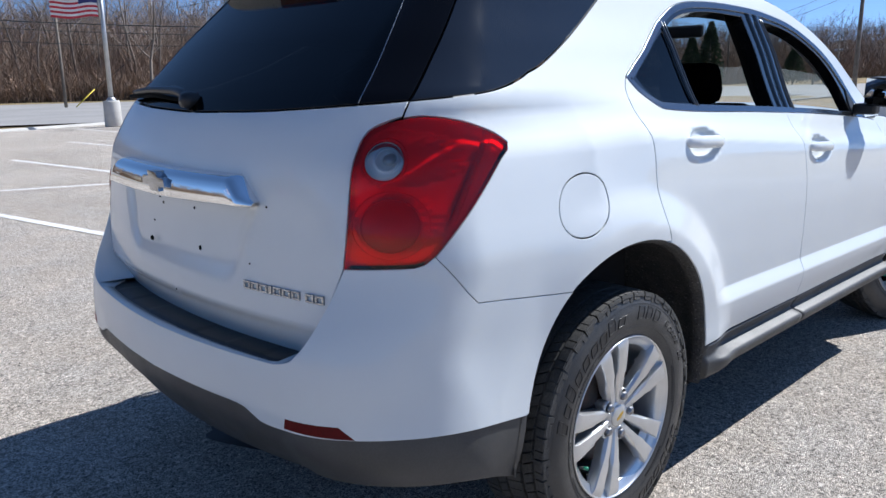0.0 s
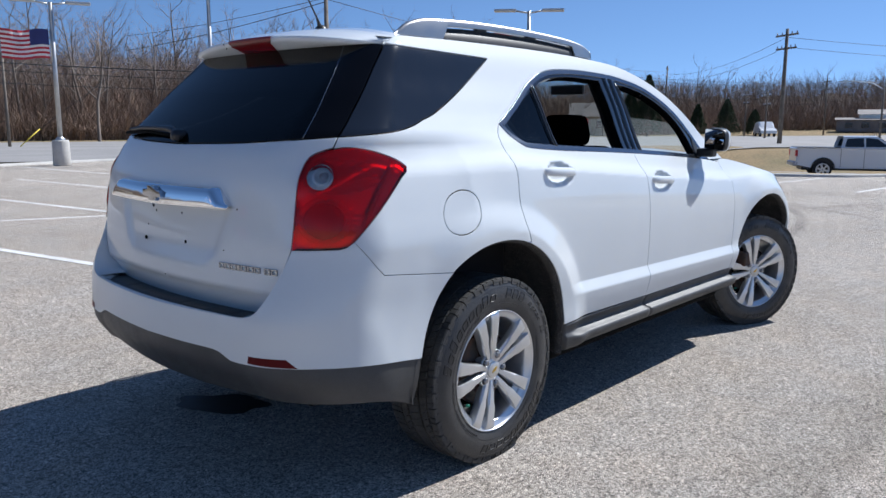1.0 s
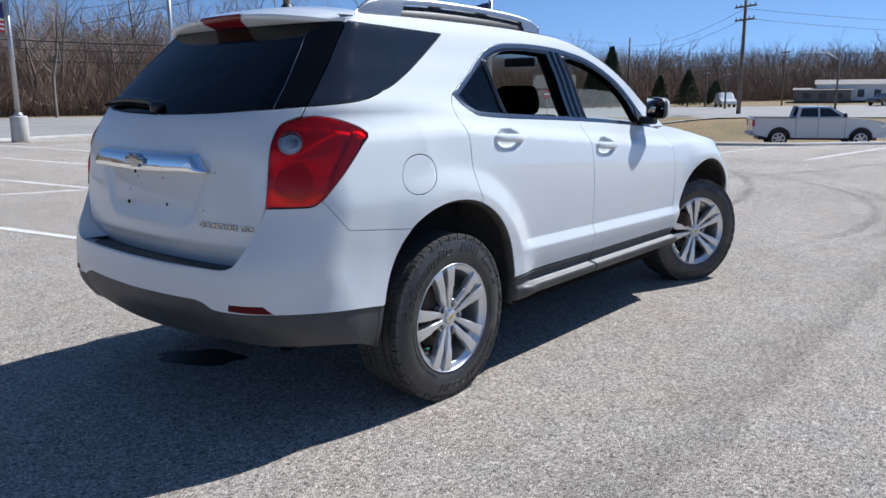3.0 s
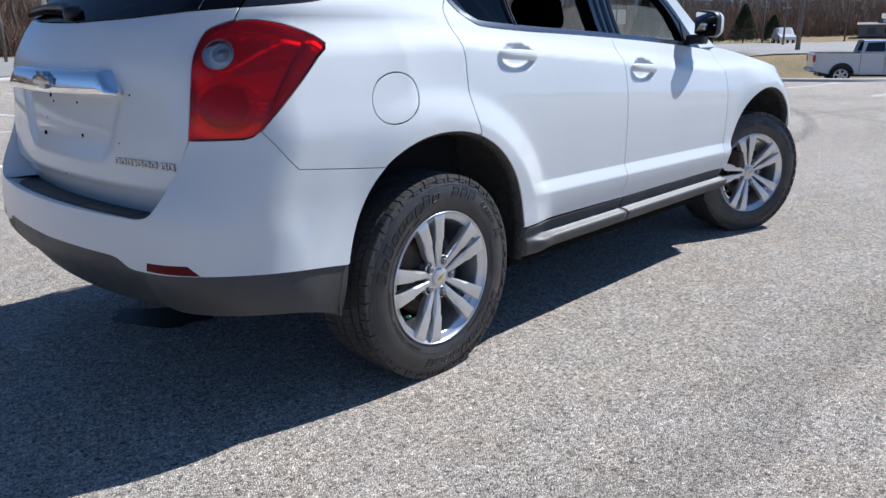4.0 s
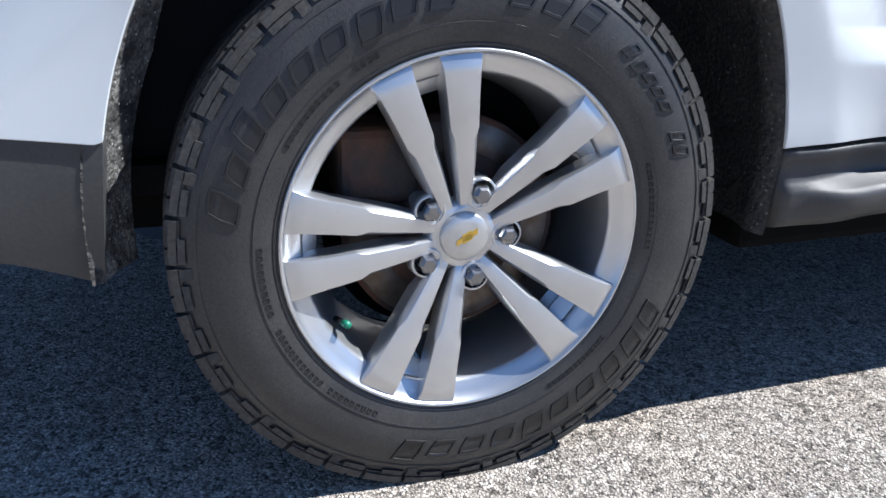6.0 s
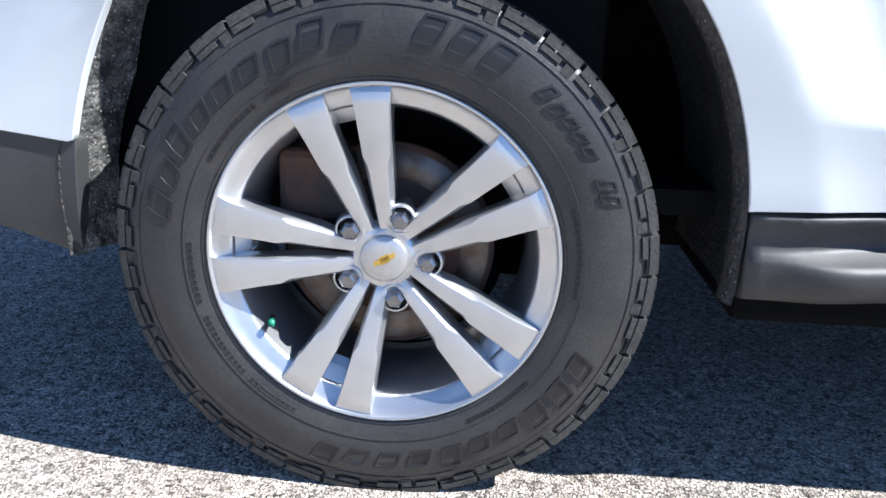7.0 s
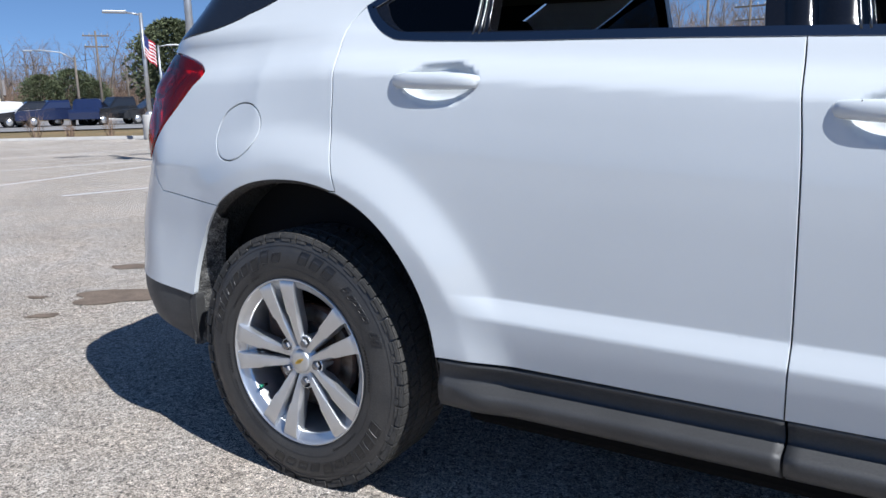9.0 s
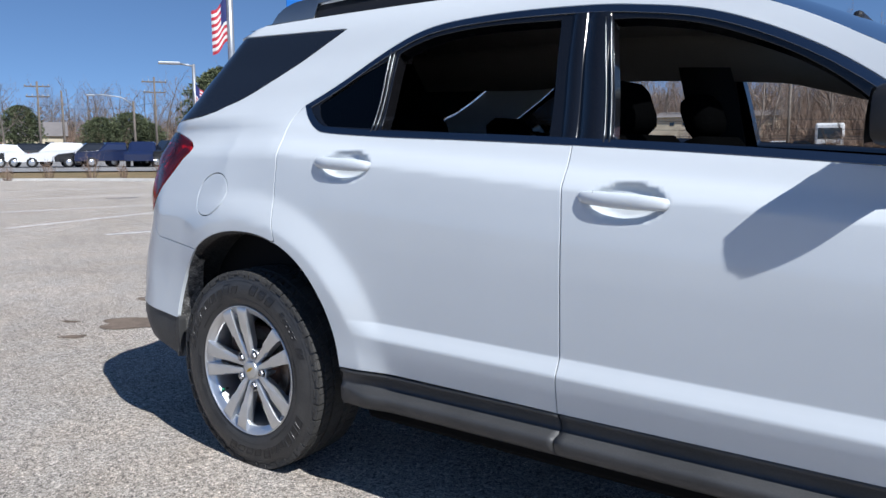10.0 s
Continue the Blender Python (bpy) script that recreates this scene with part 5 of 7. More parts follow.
panel("corner_backing", car, SHELLB, skin(off=-.016), chain([(-.84, 1.266), (-.68, 1.262)], [(-.68, 1.262), (-.30, 1.615)], [(-.30, 1.615), (-.52, 1.615)], [(-.52, 1.615), (-.84, 1.266)]), both=True, step=.03, gap=0, depth=.004)
panel("fuel_door", car, PAINT, skin(off=-.0005), fuel, holes=[], step=.02, gap=.0036, depth=.02)

CREASES = (.559, .563, .568, .5725, .578, .616, .6195, .6225, .627)
HANDLES = ((.340, .585, 1.123, 1.112), (1.297, 1.545, 1.043, 1.030))


def door_skin(uv):
    """Door skin with a hollow behind each handle."""
    p = shell(uv[:, 0], uv[:, 1])
    for x0, x1, z0, z1 in HANDLES:
        k = ((uv[:, 0] - (x0 + .53 * (x1 - x0))) / .116) ** 2 + ((uv[:, 1] - (z0 + z1) / 2 + .006) / .053) ** 2
        p[:, 1] += .026 * sstep(0, .75, np.clip(1.0 - k, 0, 1))
    return p


rear_door = panel("rear_door", car, PAINT, door_skin, chain(DOOR_REAR, BELT[:7], B_GAP, [(1.258, .452), (.9, .456), (.6, .458), arch(0, A46, 90)[0]], arch(0, A46, A853)), both=True, step=.0125, gap=.0033, depth=.022, rows=CREASES)
front_door = panel("front_door", car, PAINT, door_skin, chain([(1.242, 1.176), (1.60, 1.156), (1.98, 1.130), (2.18, 1.115)], [(2.18, 1.115), (2.30, 1.10)], [(2.30, 1.10), (2.345, .95), (2.355, .80), (2.34, .60), (2.33, .450)],
                   [(2.33, .450), (1.258, .452)], B_GAP[::-1]), both=True, step=.0125, rows=CREASES)
fa = arch(AXLE_F, 180 - arch_at(0, .44), arch_at(0, .50))
fender = panel("front_fender", car, PAINT, skin(), chain([(2.30, 1.10), (2.345, .95), (2.355, .80), (2.34, .60), (2.33, .44)], [(2.33, .44), fa[0]], fa, [fa[-1], (3.45, .52), (3.62, .62)], [(3.62, .62), (3.60, .80), (3.50, .90)],
               [(3.50, .90), (3.1, 1.00), (2.7, 1.075), (2.40, 1.115), (2.30, 1.10)]), both=True)

# bumper, lower valance and step pad
G_EDGE = [(-.447, .505), (-.58, .520), (-.72, .529), (-.87, .532), (-1.06, .528)]
G_MID = [(-1.06, .528), (-1.10, .531), (-1.135, .547), (-1.175, .557), (-1.30, .556), (MID_R, .553)]
bump = chain([arch(0, 180 - A80, 90)[0], (-.45, .803), (-.595, .816)], [(-.595, .816), (-.620, .842), (-.655, .885), (-.699, .933)], [(-.699, .933), (-.722, .917), (-.745, .911)], [(-.745, .911), (-.901, .908)],
             [(-.901, .908), (-.930, .835), (-.965, .760), (-.995, .715), (-1.02, .693), (-1.06, .682)], [(-1.06, .682), (-1.3, .678), (MID_R, .676)], [(MID_R, .676), (MID_R, .553)],
             G_MID[::-1], G_EDGE[::-1], [G_EDGE[0], arch(0, 180 - A50, 90)[0]], arch(0, 180 - A50, 180 - A80))
REFL = chain([(-1.028, .535), (-1.024, .560)], [(-1.024, .560), (-.90, .562)], [(-.90, .562), (-.866, .534)], [(-.866, .534), (-1.028, .535)])
bv = patch(skin(), bump, holes=[], open_edge=MID, join=True, gap=.0015)
obj("rear_bumper", bv[0], bv[1], PAINT, car, "white rear bumper cover", bv[2])
G_BOT = [(-.47, .335), (-.56, .372), (-.66, .392), (-.80, .398), (-.96, .396), (-1.15, .385), (-1.35, .375), (MID_R, .372)]
val = chain(G_EDGE, G_MID, [(MID_R, .553), (MID_R, .372)], G_BOT[::-1], [(-.47, .335), (-.452, .42), (-.44, .505)])


def valance_skin(uv):
    p = shell(uv[:, 0], uv[:, 1], TAIL, -.006)
    k = 1 - sstep(.36, .50, uv[:, 1])
    p[:, 0] += .05 * k * np.clip((-.5 - p[:, 0]) / .4, 0, 1)
    mid = (1 - sstep(.52, .60, np.abs(p[:, 1])))
    p[:, 0] += .012 * mid
    return p


vv = patch(valance_skin, val, open_edge=MID, join=True, gap=.0005, depth=.05)
obj("lower_valance", vv[0], vv[1], GREY, car, "dark grey textured plastic valance", vv[2])
for sg in (1, -1):
    v, f, n = patch(skin(off=.001), REFL, gap=.001, step=.02)
    obj("bumper_reflector", v * [1, sg, 1], f if sg > 0 else [q[::-1] for q in f], REDPL, car, "red bumper reflector", n * [1, sg, 1])


def step_pad():
    """Ribbed tread strip let into the bumper's top, and the white bumper edge round it."""
    cols, lips = [], []
    for s_ in np.linspace(-1.035, MID_R, 60):
        out = shell(s_, .676)
        rib = .0025 if int((abs(s_) - 1.0) / .145) % 2 else 0.0
        e = min(1.0, (-1.035 - s_) / -.06 if s_ > -1.035 else (-1.035 - s_) / .06)
        back = shell(s_, .665, HATCH) + np.array([.012, 0, 0])
        front = out + np.array([.044, 0, 0])
        front = back + (front - back) * (.35 + .65 * max(0, e))
        front[2], back[2] = .668, .666
        cols.append([front * (1 - u) + back * u + np.array([0, 0, dz + (rib if .1 < u < .9 else 0)]) for u, dz in ((0, -.006), (.04, .001), (.12, .003), (.5, .004), (.9, .004), (1, 0))])
    for s_ in np.linspace(-.965, MID_R, 70):
        out = shell(s_, .676)
        e = min(1.0, max(0, (-1.035 - s_) / .06))
        back = shell(s_, .665, HATCH) + np.array([.012, 0, 0])
        front = back + (out + np.array([.044, 0, 0]) - back) * (.35 + .65 * e)
        front[2] = .664
        lips.append([out + [.002, 0, -.001], out * .85 + front * .15 + np.array([0, 0, .006]), out * .45 + front * .55 + np.array([0, 0, .006]), front * .92 + out * .08 + np.array([0, 0, .004]), front + np.array([.0, 0, -.004])])
    for name, rows, material, label in (("step_pad", cols, BLACK, "ribbed black plastic step pad"), ("bumper_lip", lips, PAINT, "")):
        rows = rows + [[p * [1, -1, 1] for p in c] for c in rows[::-1][1:]]
        v, f = loft(rows)
        obj(name, v, f, material, car, label)
    # white return walls beside the tailgate
    edge = spline([(-.903, .905), (-.930, .835), (-.965, .760), (-.995, .715), (-1.02, .693), (-1.06, .682)], .015)
    rows = [[shell(q[0], q[1]) + np.array([.001, 0, 0])] + [shell(q[0], q[1]) * (1 - u) + (shell(q[0], q[1], HATCH) + np.array([.03, 0, 0])) * u for u in (.08, .5, 1)] for q in edge]
    v, f = loft(rows)
    for sg in (1, -1):
        obj("bumper_return", np.array(v) * [1, sg, 1], f if sg > 0 else [q[::-1] for q in f], PAINT, car)


step_pad()

# tailgate with glass, trim and small marks
H_SIDE = [(-1.075, .664), (-1.045, .667), (-1.015, .690), (-.972, .763), (-.932, .837), (-.903, .908)]
H_LAMP = [(-.903, .908), (-.895, 1.0), (-.891, 1.09), (-.885, 1.158), (-.863, 1.208), (-.805, 1.232), (-.778, 1.238)]
GL_LOW = [(-.762, 1.272), (-.90, 1.264), (-1.10, 1.254), (-1.30, 1.246), (MID_R, 1.240)]
tailgate = patch(hatch_skin, chain([(MID_R, .660), (-1.3, .661), (-1.075, .664)], H_SIDE, H_LAMP, [(-.778, 1.238), (-.762, 1.272)], GL_LOW, [(MID_R, 1.240), (MID_R, .660)]), open_edge=MID, join=True, step=.022)
gate = obj("tailgate", tailgate[0], tailgate[1], PAINT, car, "white tailgate with an empty plate recess", tailgate[2])
GTOP = [(-.795, 1.604), (-.95, 1.604), (-1.2, 1.603), (MID_R, 1.602)]
pv = patch(skin(HATCH, -.001), chain([(-.762, 1.274), (-.904, 1.266)], [(-.904, 1.266), (-.888, 1.32), (-.853, 1.44), (-.826, 1.515), (-.790, 1.604)], [(-.790, 1.604), (-.60, 1.606), (-.40, 1.607)], [(-.40, 1.607), (-.553, 1.512), (-.678, 1.39), (-.762, 1.274)]), gap=.003)
for sg in (1, -1):
    obj("corner_trim", pv[0] * [1, sg, 1], pv[1] if sg > 0 else [q[::-1] for q in pv[1]], CORNERM, gate, "gloss black corner trim", pv[2] * [1, sg, 1])
gv = patch(skin(HATCH, -.002), chain([(-.904, 1.266), (-1.10, 1.256), (-1.30, 1.248), (MID_R, 1.242)], [(MID_R, 1.242), (MID_R, 1.602)], GTOP[::-1], [(-.795, 1.604), (-.826, 1.515), (-.853, 1.44), (-.888, 1.32), (-.904, 1.266)]), open_edge=MID, join=True, gap=.0025, depth=.006)
for sg in (1, -1):
    e = spline([(-.902, 1.268), (-.886, 1.32), (-.851, 1.44), (-.824, 1.515), (-.791, 1.602)], .02)
    v, f = tube(shell(np.array([q[0] for q in e]), np.array([q[1] for q in e]), HATCH, .0) * [1, sg, 1], .0016, 6)
    obj("glass_edge", v, f, SATIN, gate, "thin bright glass edge")
obj("rear_glass", gv[0], gv[1], TINT, gate, "dark tinted rear glass", gv[2])
for q in panel("quarter_glass", car, QTINT, skin(off=-.002), QGLASS, both=True, gap=.004, depth=.008):
    q["label"] = "dark tinted fixed quarter glass"


def roof_z(x, y, we):
    ze = np.interp(x, [p[0] for p in ROOF_E], [p[1] for p in ROOF_E])
    return ze + .058 * (1 - np.abs(y / we) ** 2.3)


def roof():
    rows = []
    for x in np.linspace(-.20, 1.52, 50):
        e = shell(x, float(np.interp(x, [p[0] for p in ROOF_E], [p[1] for p in ROOF_E])))
        we = -float(e[1])
        rows.append([(x, y, roof_z(x, y, we)) for y in we * np.sin(np.linspace(-math.pi / 2, math.pi / 2, 41))])
    v, f = loft(rows)
    obj("roof", v, f, PAINT, car, "white roof skin")
    v2 = [(x, y * .97, z - .035) for x, y, z in v]
    obj("headliner", v2, [q[::-1] for q in f], HEADL, car, "light grey headliner")
    return rows


roof_rows = roof()


def spoiler():
    """Lid over the rear glass that runs out of the roof, and the brake light let into its edge."""
    ss = np.concatenate([np.linspace(-.390, -.80, 22), np.linspace(-.84, MID_R, 24)])
    far_end = shell(ss, 1.609, HATCH)
    glass_top = shell(ss, 1.600, HATCH)
    blend = ((np.abs(glass_top[:, 1]) / abs(glass_top[0, 1])) ** 8)[:, None]
    glass_top = glass_top * (1 - blend) + far_end * blend
    ye = -float(glass_top[0, 1])
    we = -float(shell(-.20, 1.648)[1])

    def section(gx, y):
        u = min(1.0, abs(y) / ye)
        k = 1 - u ** 7
        xt = gx - .052 * k
        zt, zg = 1.611 + .044 * (1 - u ** 2.4), 1.601
        yl = y / ye * we * .997
        lead = np.array([-.200, yl, float(roof_z(-.20, yl, we))])
        edge = np.array([xt, y * .998, zt])
        rows_ = [lead + [.03, 0, -.03], lead, lead * .66 + edge * .34 + [0, 0, .004 * k], lead * .33 + edge * .67 + [0, 0, .005 * k], edge + [.022 * k, 0, -.002 * k], edge + [.006, 0, -.005 * k], edge + [.0015, 0, -.009 * k], edge + [.0, 0, -.014 * k],
                 edge + [.001 + .005 * k, 0, -.022 * k - .002], edge + [.002 + .008 * k, 0, -.027 * k - .003], np.array([gx + .010, y * .985, zg - .002])]
        return [np.array(q) for q in rows_]

    half = [section(p[0], p[1]) for p in glass_top]
    rows = half + [[q * [1, -1, 1] for q in r] for r in half[::-1][1:]]
    v, f = loft(rows)
    k = len(rows[0])
    for i, r in enumerate((rows[0], rows[-1])):
        f.append(tuple(range(len(v), len(v) + k))[::1 - 2 * i])
        v = list(v) + [tuple(q) for q in r]
    obj("roof_spoiler", v, [q[::-1] for q in f], PAINT, gate, "white roof spoiler")
    rows = []
    for w in np.linspace(-1, 1, 15):
        row = []
        for i, wide in ((4, .142), (5, .144), (6, .146), (7, .147), (8, .141), (9, .133), (10, .112)):
            y = w * wide
            gx = float(np.interp(-abs(y), glass_top[:, 1], glass_top[:, 0]))
            row.append(section(gx, y)[i] + [-.0022, 0, -.0012 if i > 8 else .0008])
        rows.append([row[0] + [.004, 0, -.006]] + row)
    v, f = loft(rows)
    obj("high_brake_light", v, f, BRAKEL, gate, "dark red high brake light")
    # small holes as near-black discs, with their shade in the colour
    for y, i in ((.185, 7), (.180, 9)):
        gx = float(np.interp(-y, glass_top[:, 1], glass_top[:, 0]))
        q = section(gx, y)[i] + [-.0012, 0, -.001]
        v, f = lathe([(.0001, -.0006), (.003, -.0004), (.0042, .001)], 10, "x")
        obj("spoiler_hole", [(x + q[0], y_ + q[1], z_ + q[2]) for x, y_, z_ in v], f, SHELLB, gate)


spoiler()


def both_sides(name, v, f, material, parent, label="", normals=None):
    v = np.array(v, float)
    a = obj(name, v, f, material, parent, label, normals)
    b = obj(name, v * [1, -1, 1], [q[::-1] for q in f], material, parent, label, None if normals is None else np.array(normals) * [1, -1, 1])
    return a, b


# near-black sheets behind the gaps, their colour standing in for the shade inside
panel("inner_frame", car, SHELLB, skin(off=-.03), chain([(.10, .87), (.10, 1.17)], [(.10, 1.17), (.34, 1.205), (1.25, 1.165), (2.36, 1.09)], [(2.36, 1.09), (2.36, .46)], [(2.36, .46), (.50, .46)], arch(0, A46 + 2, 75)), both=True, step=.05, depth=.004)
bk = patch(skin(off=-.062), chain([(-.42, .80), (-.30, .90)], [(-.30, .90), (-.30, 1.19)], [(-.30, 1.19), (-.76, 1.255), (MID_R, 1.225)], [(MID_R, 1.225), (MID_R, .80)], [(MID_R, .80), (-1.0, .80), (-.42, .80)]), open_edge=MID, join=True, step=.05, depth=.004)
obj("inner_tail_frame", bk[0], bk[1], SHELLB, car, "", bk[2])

# tail lamps
lamp_out = chain(*LAMP)


def lamp_skin(uv):
    p = shell(uv[:, 0], uv[:, 1], TAIL, .004)
    for s0, z0, rs, rz, h in ((-.80, 1.145, .13, .085, .010), (-.79, 1.005, .12, .082, .012)):
        d = ((uv[:, 0] - s0) / rs) ** 2 + ((uv[:, 1] - z0) / rz) ** 2
        bulge = h * np.clip(1.15 - d, 0, 1.15)
        p[:, 0] -= bulge * .8
        p[:, 1] -= bulge * .6
    return p


def oval(s0, z0, rs, rz, n=40):
    return np.array([(s0 + rs * math.cos(a), z0 + rz * math.sin(a)) for a in np.linspace(0, 2 * math.pi, n, endpoint=False)])


def lamp_loop(s0, z0, rs, rz, off, n=45):
    a = np.linspace(0, 2 * math.pi, n)
    return list(lamp_skin(np.stack([s0 + rs * np.cos(a), z0 + rz * np.sin(a)], 1)) + np.array([-.8, -.6, 0]) * off)


def lamp_ring(s0, z0, rs, rz, width, rise, off):
    """A raised ring on the lamp's skin."""
    return loft([lamp_loop(s0, z0, rs - width * k, rz - width * .85 * k, off + rise * h) for k, h in ((0, 0), (.25, 1), (.75, 1), (1, 0))])


for sg in (1, -1):
    lamp_ob = new("tail_lamp")
    lamp_ob.parent = car
    lamp_ob["label"] = "red tail lamp with a round clear reversing lens"
    flip = (lambda f: f) if sg > 0 else (lambda f: [q[::-1] for q in f])

    def put(name, v, f, material, label="", n=None):
        return obj(name, np.array(v) * [1, sg, 1], flip(f), material, lamp_ob, label, None if n is None else n * [1, sg, 1])

    def base_skin(uv):
        """Reflector body: a long upper bowl, a round lower one and a flat outer panel."""
        p = shell(uv[:, 0], uv[:, 1], TAIL, -.014)
        s_, z_ = uv[:, 0], uv[:, 1]
        deep = np.zeros(len(uv))
        for s0, z0, r0, r1, rz, h in ((-.812, 1.146, .062, .235, .060, .030), (-.797, 1.003, .088, .135, .074, .022)):
            rs = np.where(s_ < s0, r0, r1)
            d = ((s_ - s0) / rs) ** 2 + ((z_ - z0) / rz) ** 2
            ang = np.arctan2((z_ - z0) / rz, (s_ - s0) / rs)
            ribs = .0016 * np.cos(ang * 22) * sstep(.1, .5, d) * (s_ > s0)
            deep = np.maximum(deep, h * np.sqrt(np.clip(1.0 - d, 0, 1)) + np.where(d < 1, ribs, 0))
        deep = np.maximum(deep, .016 * np.mod((1.243 - z_) / .112, 1.0))
        along = (s_ + .648) / .111 - (z_ - 1.006) / .165
        deep = deep * (1 - sstep(-.15, .10, along)) - .006 * sstep(.10, .35, along)
        p[:, 0] += deep * .8
        p[:, 1] += deep * .6
        return p
    v, f, n = patch(base_skin, lamp_out, gap=.004, step=.0075)
    put("lamp_housing", v, f, LAMPRED, "", n)
    hole = oval(-.812, 1.145, .045, .040)
    v, f, n = patch(lamp_skin, lamp_out, holes=[hole], gap=.003, step=.014, depth=.03)
    put("red_lens", v, f, LENS, "glossy red lens", n)
    v, f, n = patch(lamp_skin, hole, gap=.001, step=.01, depth=.004)
    put("reversing_lens", v, f, CLEAR, "clear round lens", n)
    # bowl and bulb behind the clear lens, rings round both bowls
    v, f = loft([lamp_loop(-.812, 1.145, .046 * k, .041 * k, dep) for k, dep in ((1.0, -.002), (.97, -.010), (.80, -.030), (.66, -.034), (.62, -.022), (.56, -.022), (.50, -.038), (.25, -.046), (.02, -.046))])
    put("reversing_bowl", v, f, BOWL, "silver reflector bowl")
    v, f = loft([lamp_loop(-.806, 1.146, .014 * k, .012 * k, dep) for k, dep in ((1.0, -.044), (1.0, -.016), (.75, -.010), (.02, -.008))])
    put("reversing_bulb", v, f, CAPS, "small silver-capped bulb")
    for s0, z0, rs, rz, w in ((-.812, 1.145, .054, .048, .006), (-.797, 1.004, .090, .076, .004), (-.797, 1.004, .071, .061, .006)):
        v, f = lamp_ring(s0, z0, rs, rz, w, .004, -.010)
        put("lamp_ring", v, f, LAMPRED)
    v, f = loft([lamp_loop(-.797, 1.004, .066 * k, .057 * k, dep) for k, dep in ((1.0, -.012), (.92, -.017), (.4, -.014), (.02, -.013))])
    put("brake_bowl", v, f, LAMPIN)
    # dark beaded strip between the bowls and the outer panel
    rows = []
    for u in np.linspace(0, 1, 20):
        s0, z0 = -.655 + .118 * u, .998 + .176 * u + .012 * math.sin(math.pi * u)
        a = lamp_skin(np.array([[s0 - .010, z0]]))[0]
        b = lamp_skin(np.array([[s0 + .004, z0 - .004]]))[0]
        q = np.array([.5, .8, 0])
        rows.append([a + q * .022, a + q * .009, b + q * .007, b + q * .022])
    v, f = loft(rows)
    put("lamp_divider", v, f, LAMPIN)
    for u in np.linspace(.12, .92, 17):
        s0, z0 = -.651 + .118 * u, .998 + .176 * u + .012 * math.sin(math.pi * u)
        c = lamp_skin(np.array([[s0, z0]]))[0] + np.array([.5, .8, 0]) * .0065
        v, f = lathe([(.0001, -.0012), (.0014, -.0008), (.0018, .0)], 6, "y")
        put("lamp_bead", np.array(v) + c, f, REFLECT)

# grey side sills
for x0, x1 in ((.478, 1.259), (1.265, 2.372)):
    rows = []
    for x in np.linspace(x0, x1, 40):
        k = float(sstep(.50, .62, x))
        top = float(shell(x, .452)[1])
        prof = [(top + .03, .455), (top + .004, .453), (top - .001, .448), (top + .008, .436), (top + .008 + .012 * k, .410), (top + .004 + .010 * k, .401), (top - .002 - .016 * k, .393), (top - .002 - .025 * k, .387), (top - .002 - .028 * k, .379), (top - .022 * k, .352), (top + .006 - .010 * k, .336), (top + .03, .329), (top + .07, .325), (top + .12, .36)]
        rows.append([(x + (.004 if z < .34 else 0), y, z) for y, z in prof])
    v, f = loft(rows)
    k = len(rows[0])
    f += [tuple(range(k))[::-1], tuple(range((len(rows) - 1) * k, len(rows) * k))]
    both_sides("side_sill", v, f, GREY, car, "dark grey plastic sill step")

# wheel arch liners with flanges
for ax in (0.0, AXLE_F):
    angs = np.radians(np.linspace(-7, 184, 70))
    cc, ss = np.cos(angs), np.sin(angs)
    ox, oz = .462 * np.sign(cc) * np.abs(cc) ** .92, np.where(ss > 0, .515 * np.maximum(ss, 0) ** .88, .32 * ss)
    lipy = shell(ax + .012 + ox, .36 + np.maximum(oz, .02), TAIL)[:, 1]
    rows = []
    for i in range(70):
        rows.append([(ax + .012 + ox[i] * g, (lipy[i] + dy if dy < .08 else y), .36 + oz[i] * g) for g, dy, y in ((1.003, .005, 0), (.994, .007, 0), (.984, .016, 0), (.978, .032, 0), (.982, .046, 0), (1.00, .058, 0), (1.02, 1, -.78), (1.02, 1, -.70), (1.01, 1, -.50), (.9, 1, -.48))])
    v, f = loft(rows)
    both_sides("wheel_liner", v, f, LINER, car, "dirty black wheel arch liner")
    rows = []
    for i in range(70):
        if angs[i] > radians(128):
            wide = .045 * min(1, (math.degrees(angs[i]) - 128) / 25)
            rows.append([(ax + .012 + ox[i] * .992, lipy[i] + .009, .36 + oz[i] * .992), (ax + .012 + ox[i] * .975, lipy[i] + .012, .36 + oz[i] * .975), (ax + .012 + ox[i] + wide * .5, lipy[i] + .030 + wide * .3, .36 + oz[i] * .94), (ax + .012 + ox[i] + wide, lipy[i] + .055 + wide * .6, .36 + oz[i] * .92)])
    v, f = loft(rows)
    both_sides("liner_flange", v, f, DUST, car, "liner edge caked with pale road dust")
    # boxes deep in the arch, coloured near-black in place of shade
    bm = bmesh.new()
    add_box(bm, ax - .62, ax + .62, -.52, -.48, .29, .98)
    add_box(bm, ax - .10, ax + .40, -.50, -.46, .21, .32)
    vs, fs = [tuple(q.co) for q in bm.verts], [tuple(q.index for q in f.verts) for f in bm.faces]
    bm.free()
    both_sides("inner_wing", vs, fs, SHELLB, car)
# strut and bracket in the rear arches
v, f = merge(tube([(-.03, -.62, .30), (-.03, -.64, .90)], .035, 12), tube([(.16, -.60, .55), (.16, -.60, .95)], .018, 8))
both_sides("suspension_strut", v, f, BLACK, car)

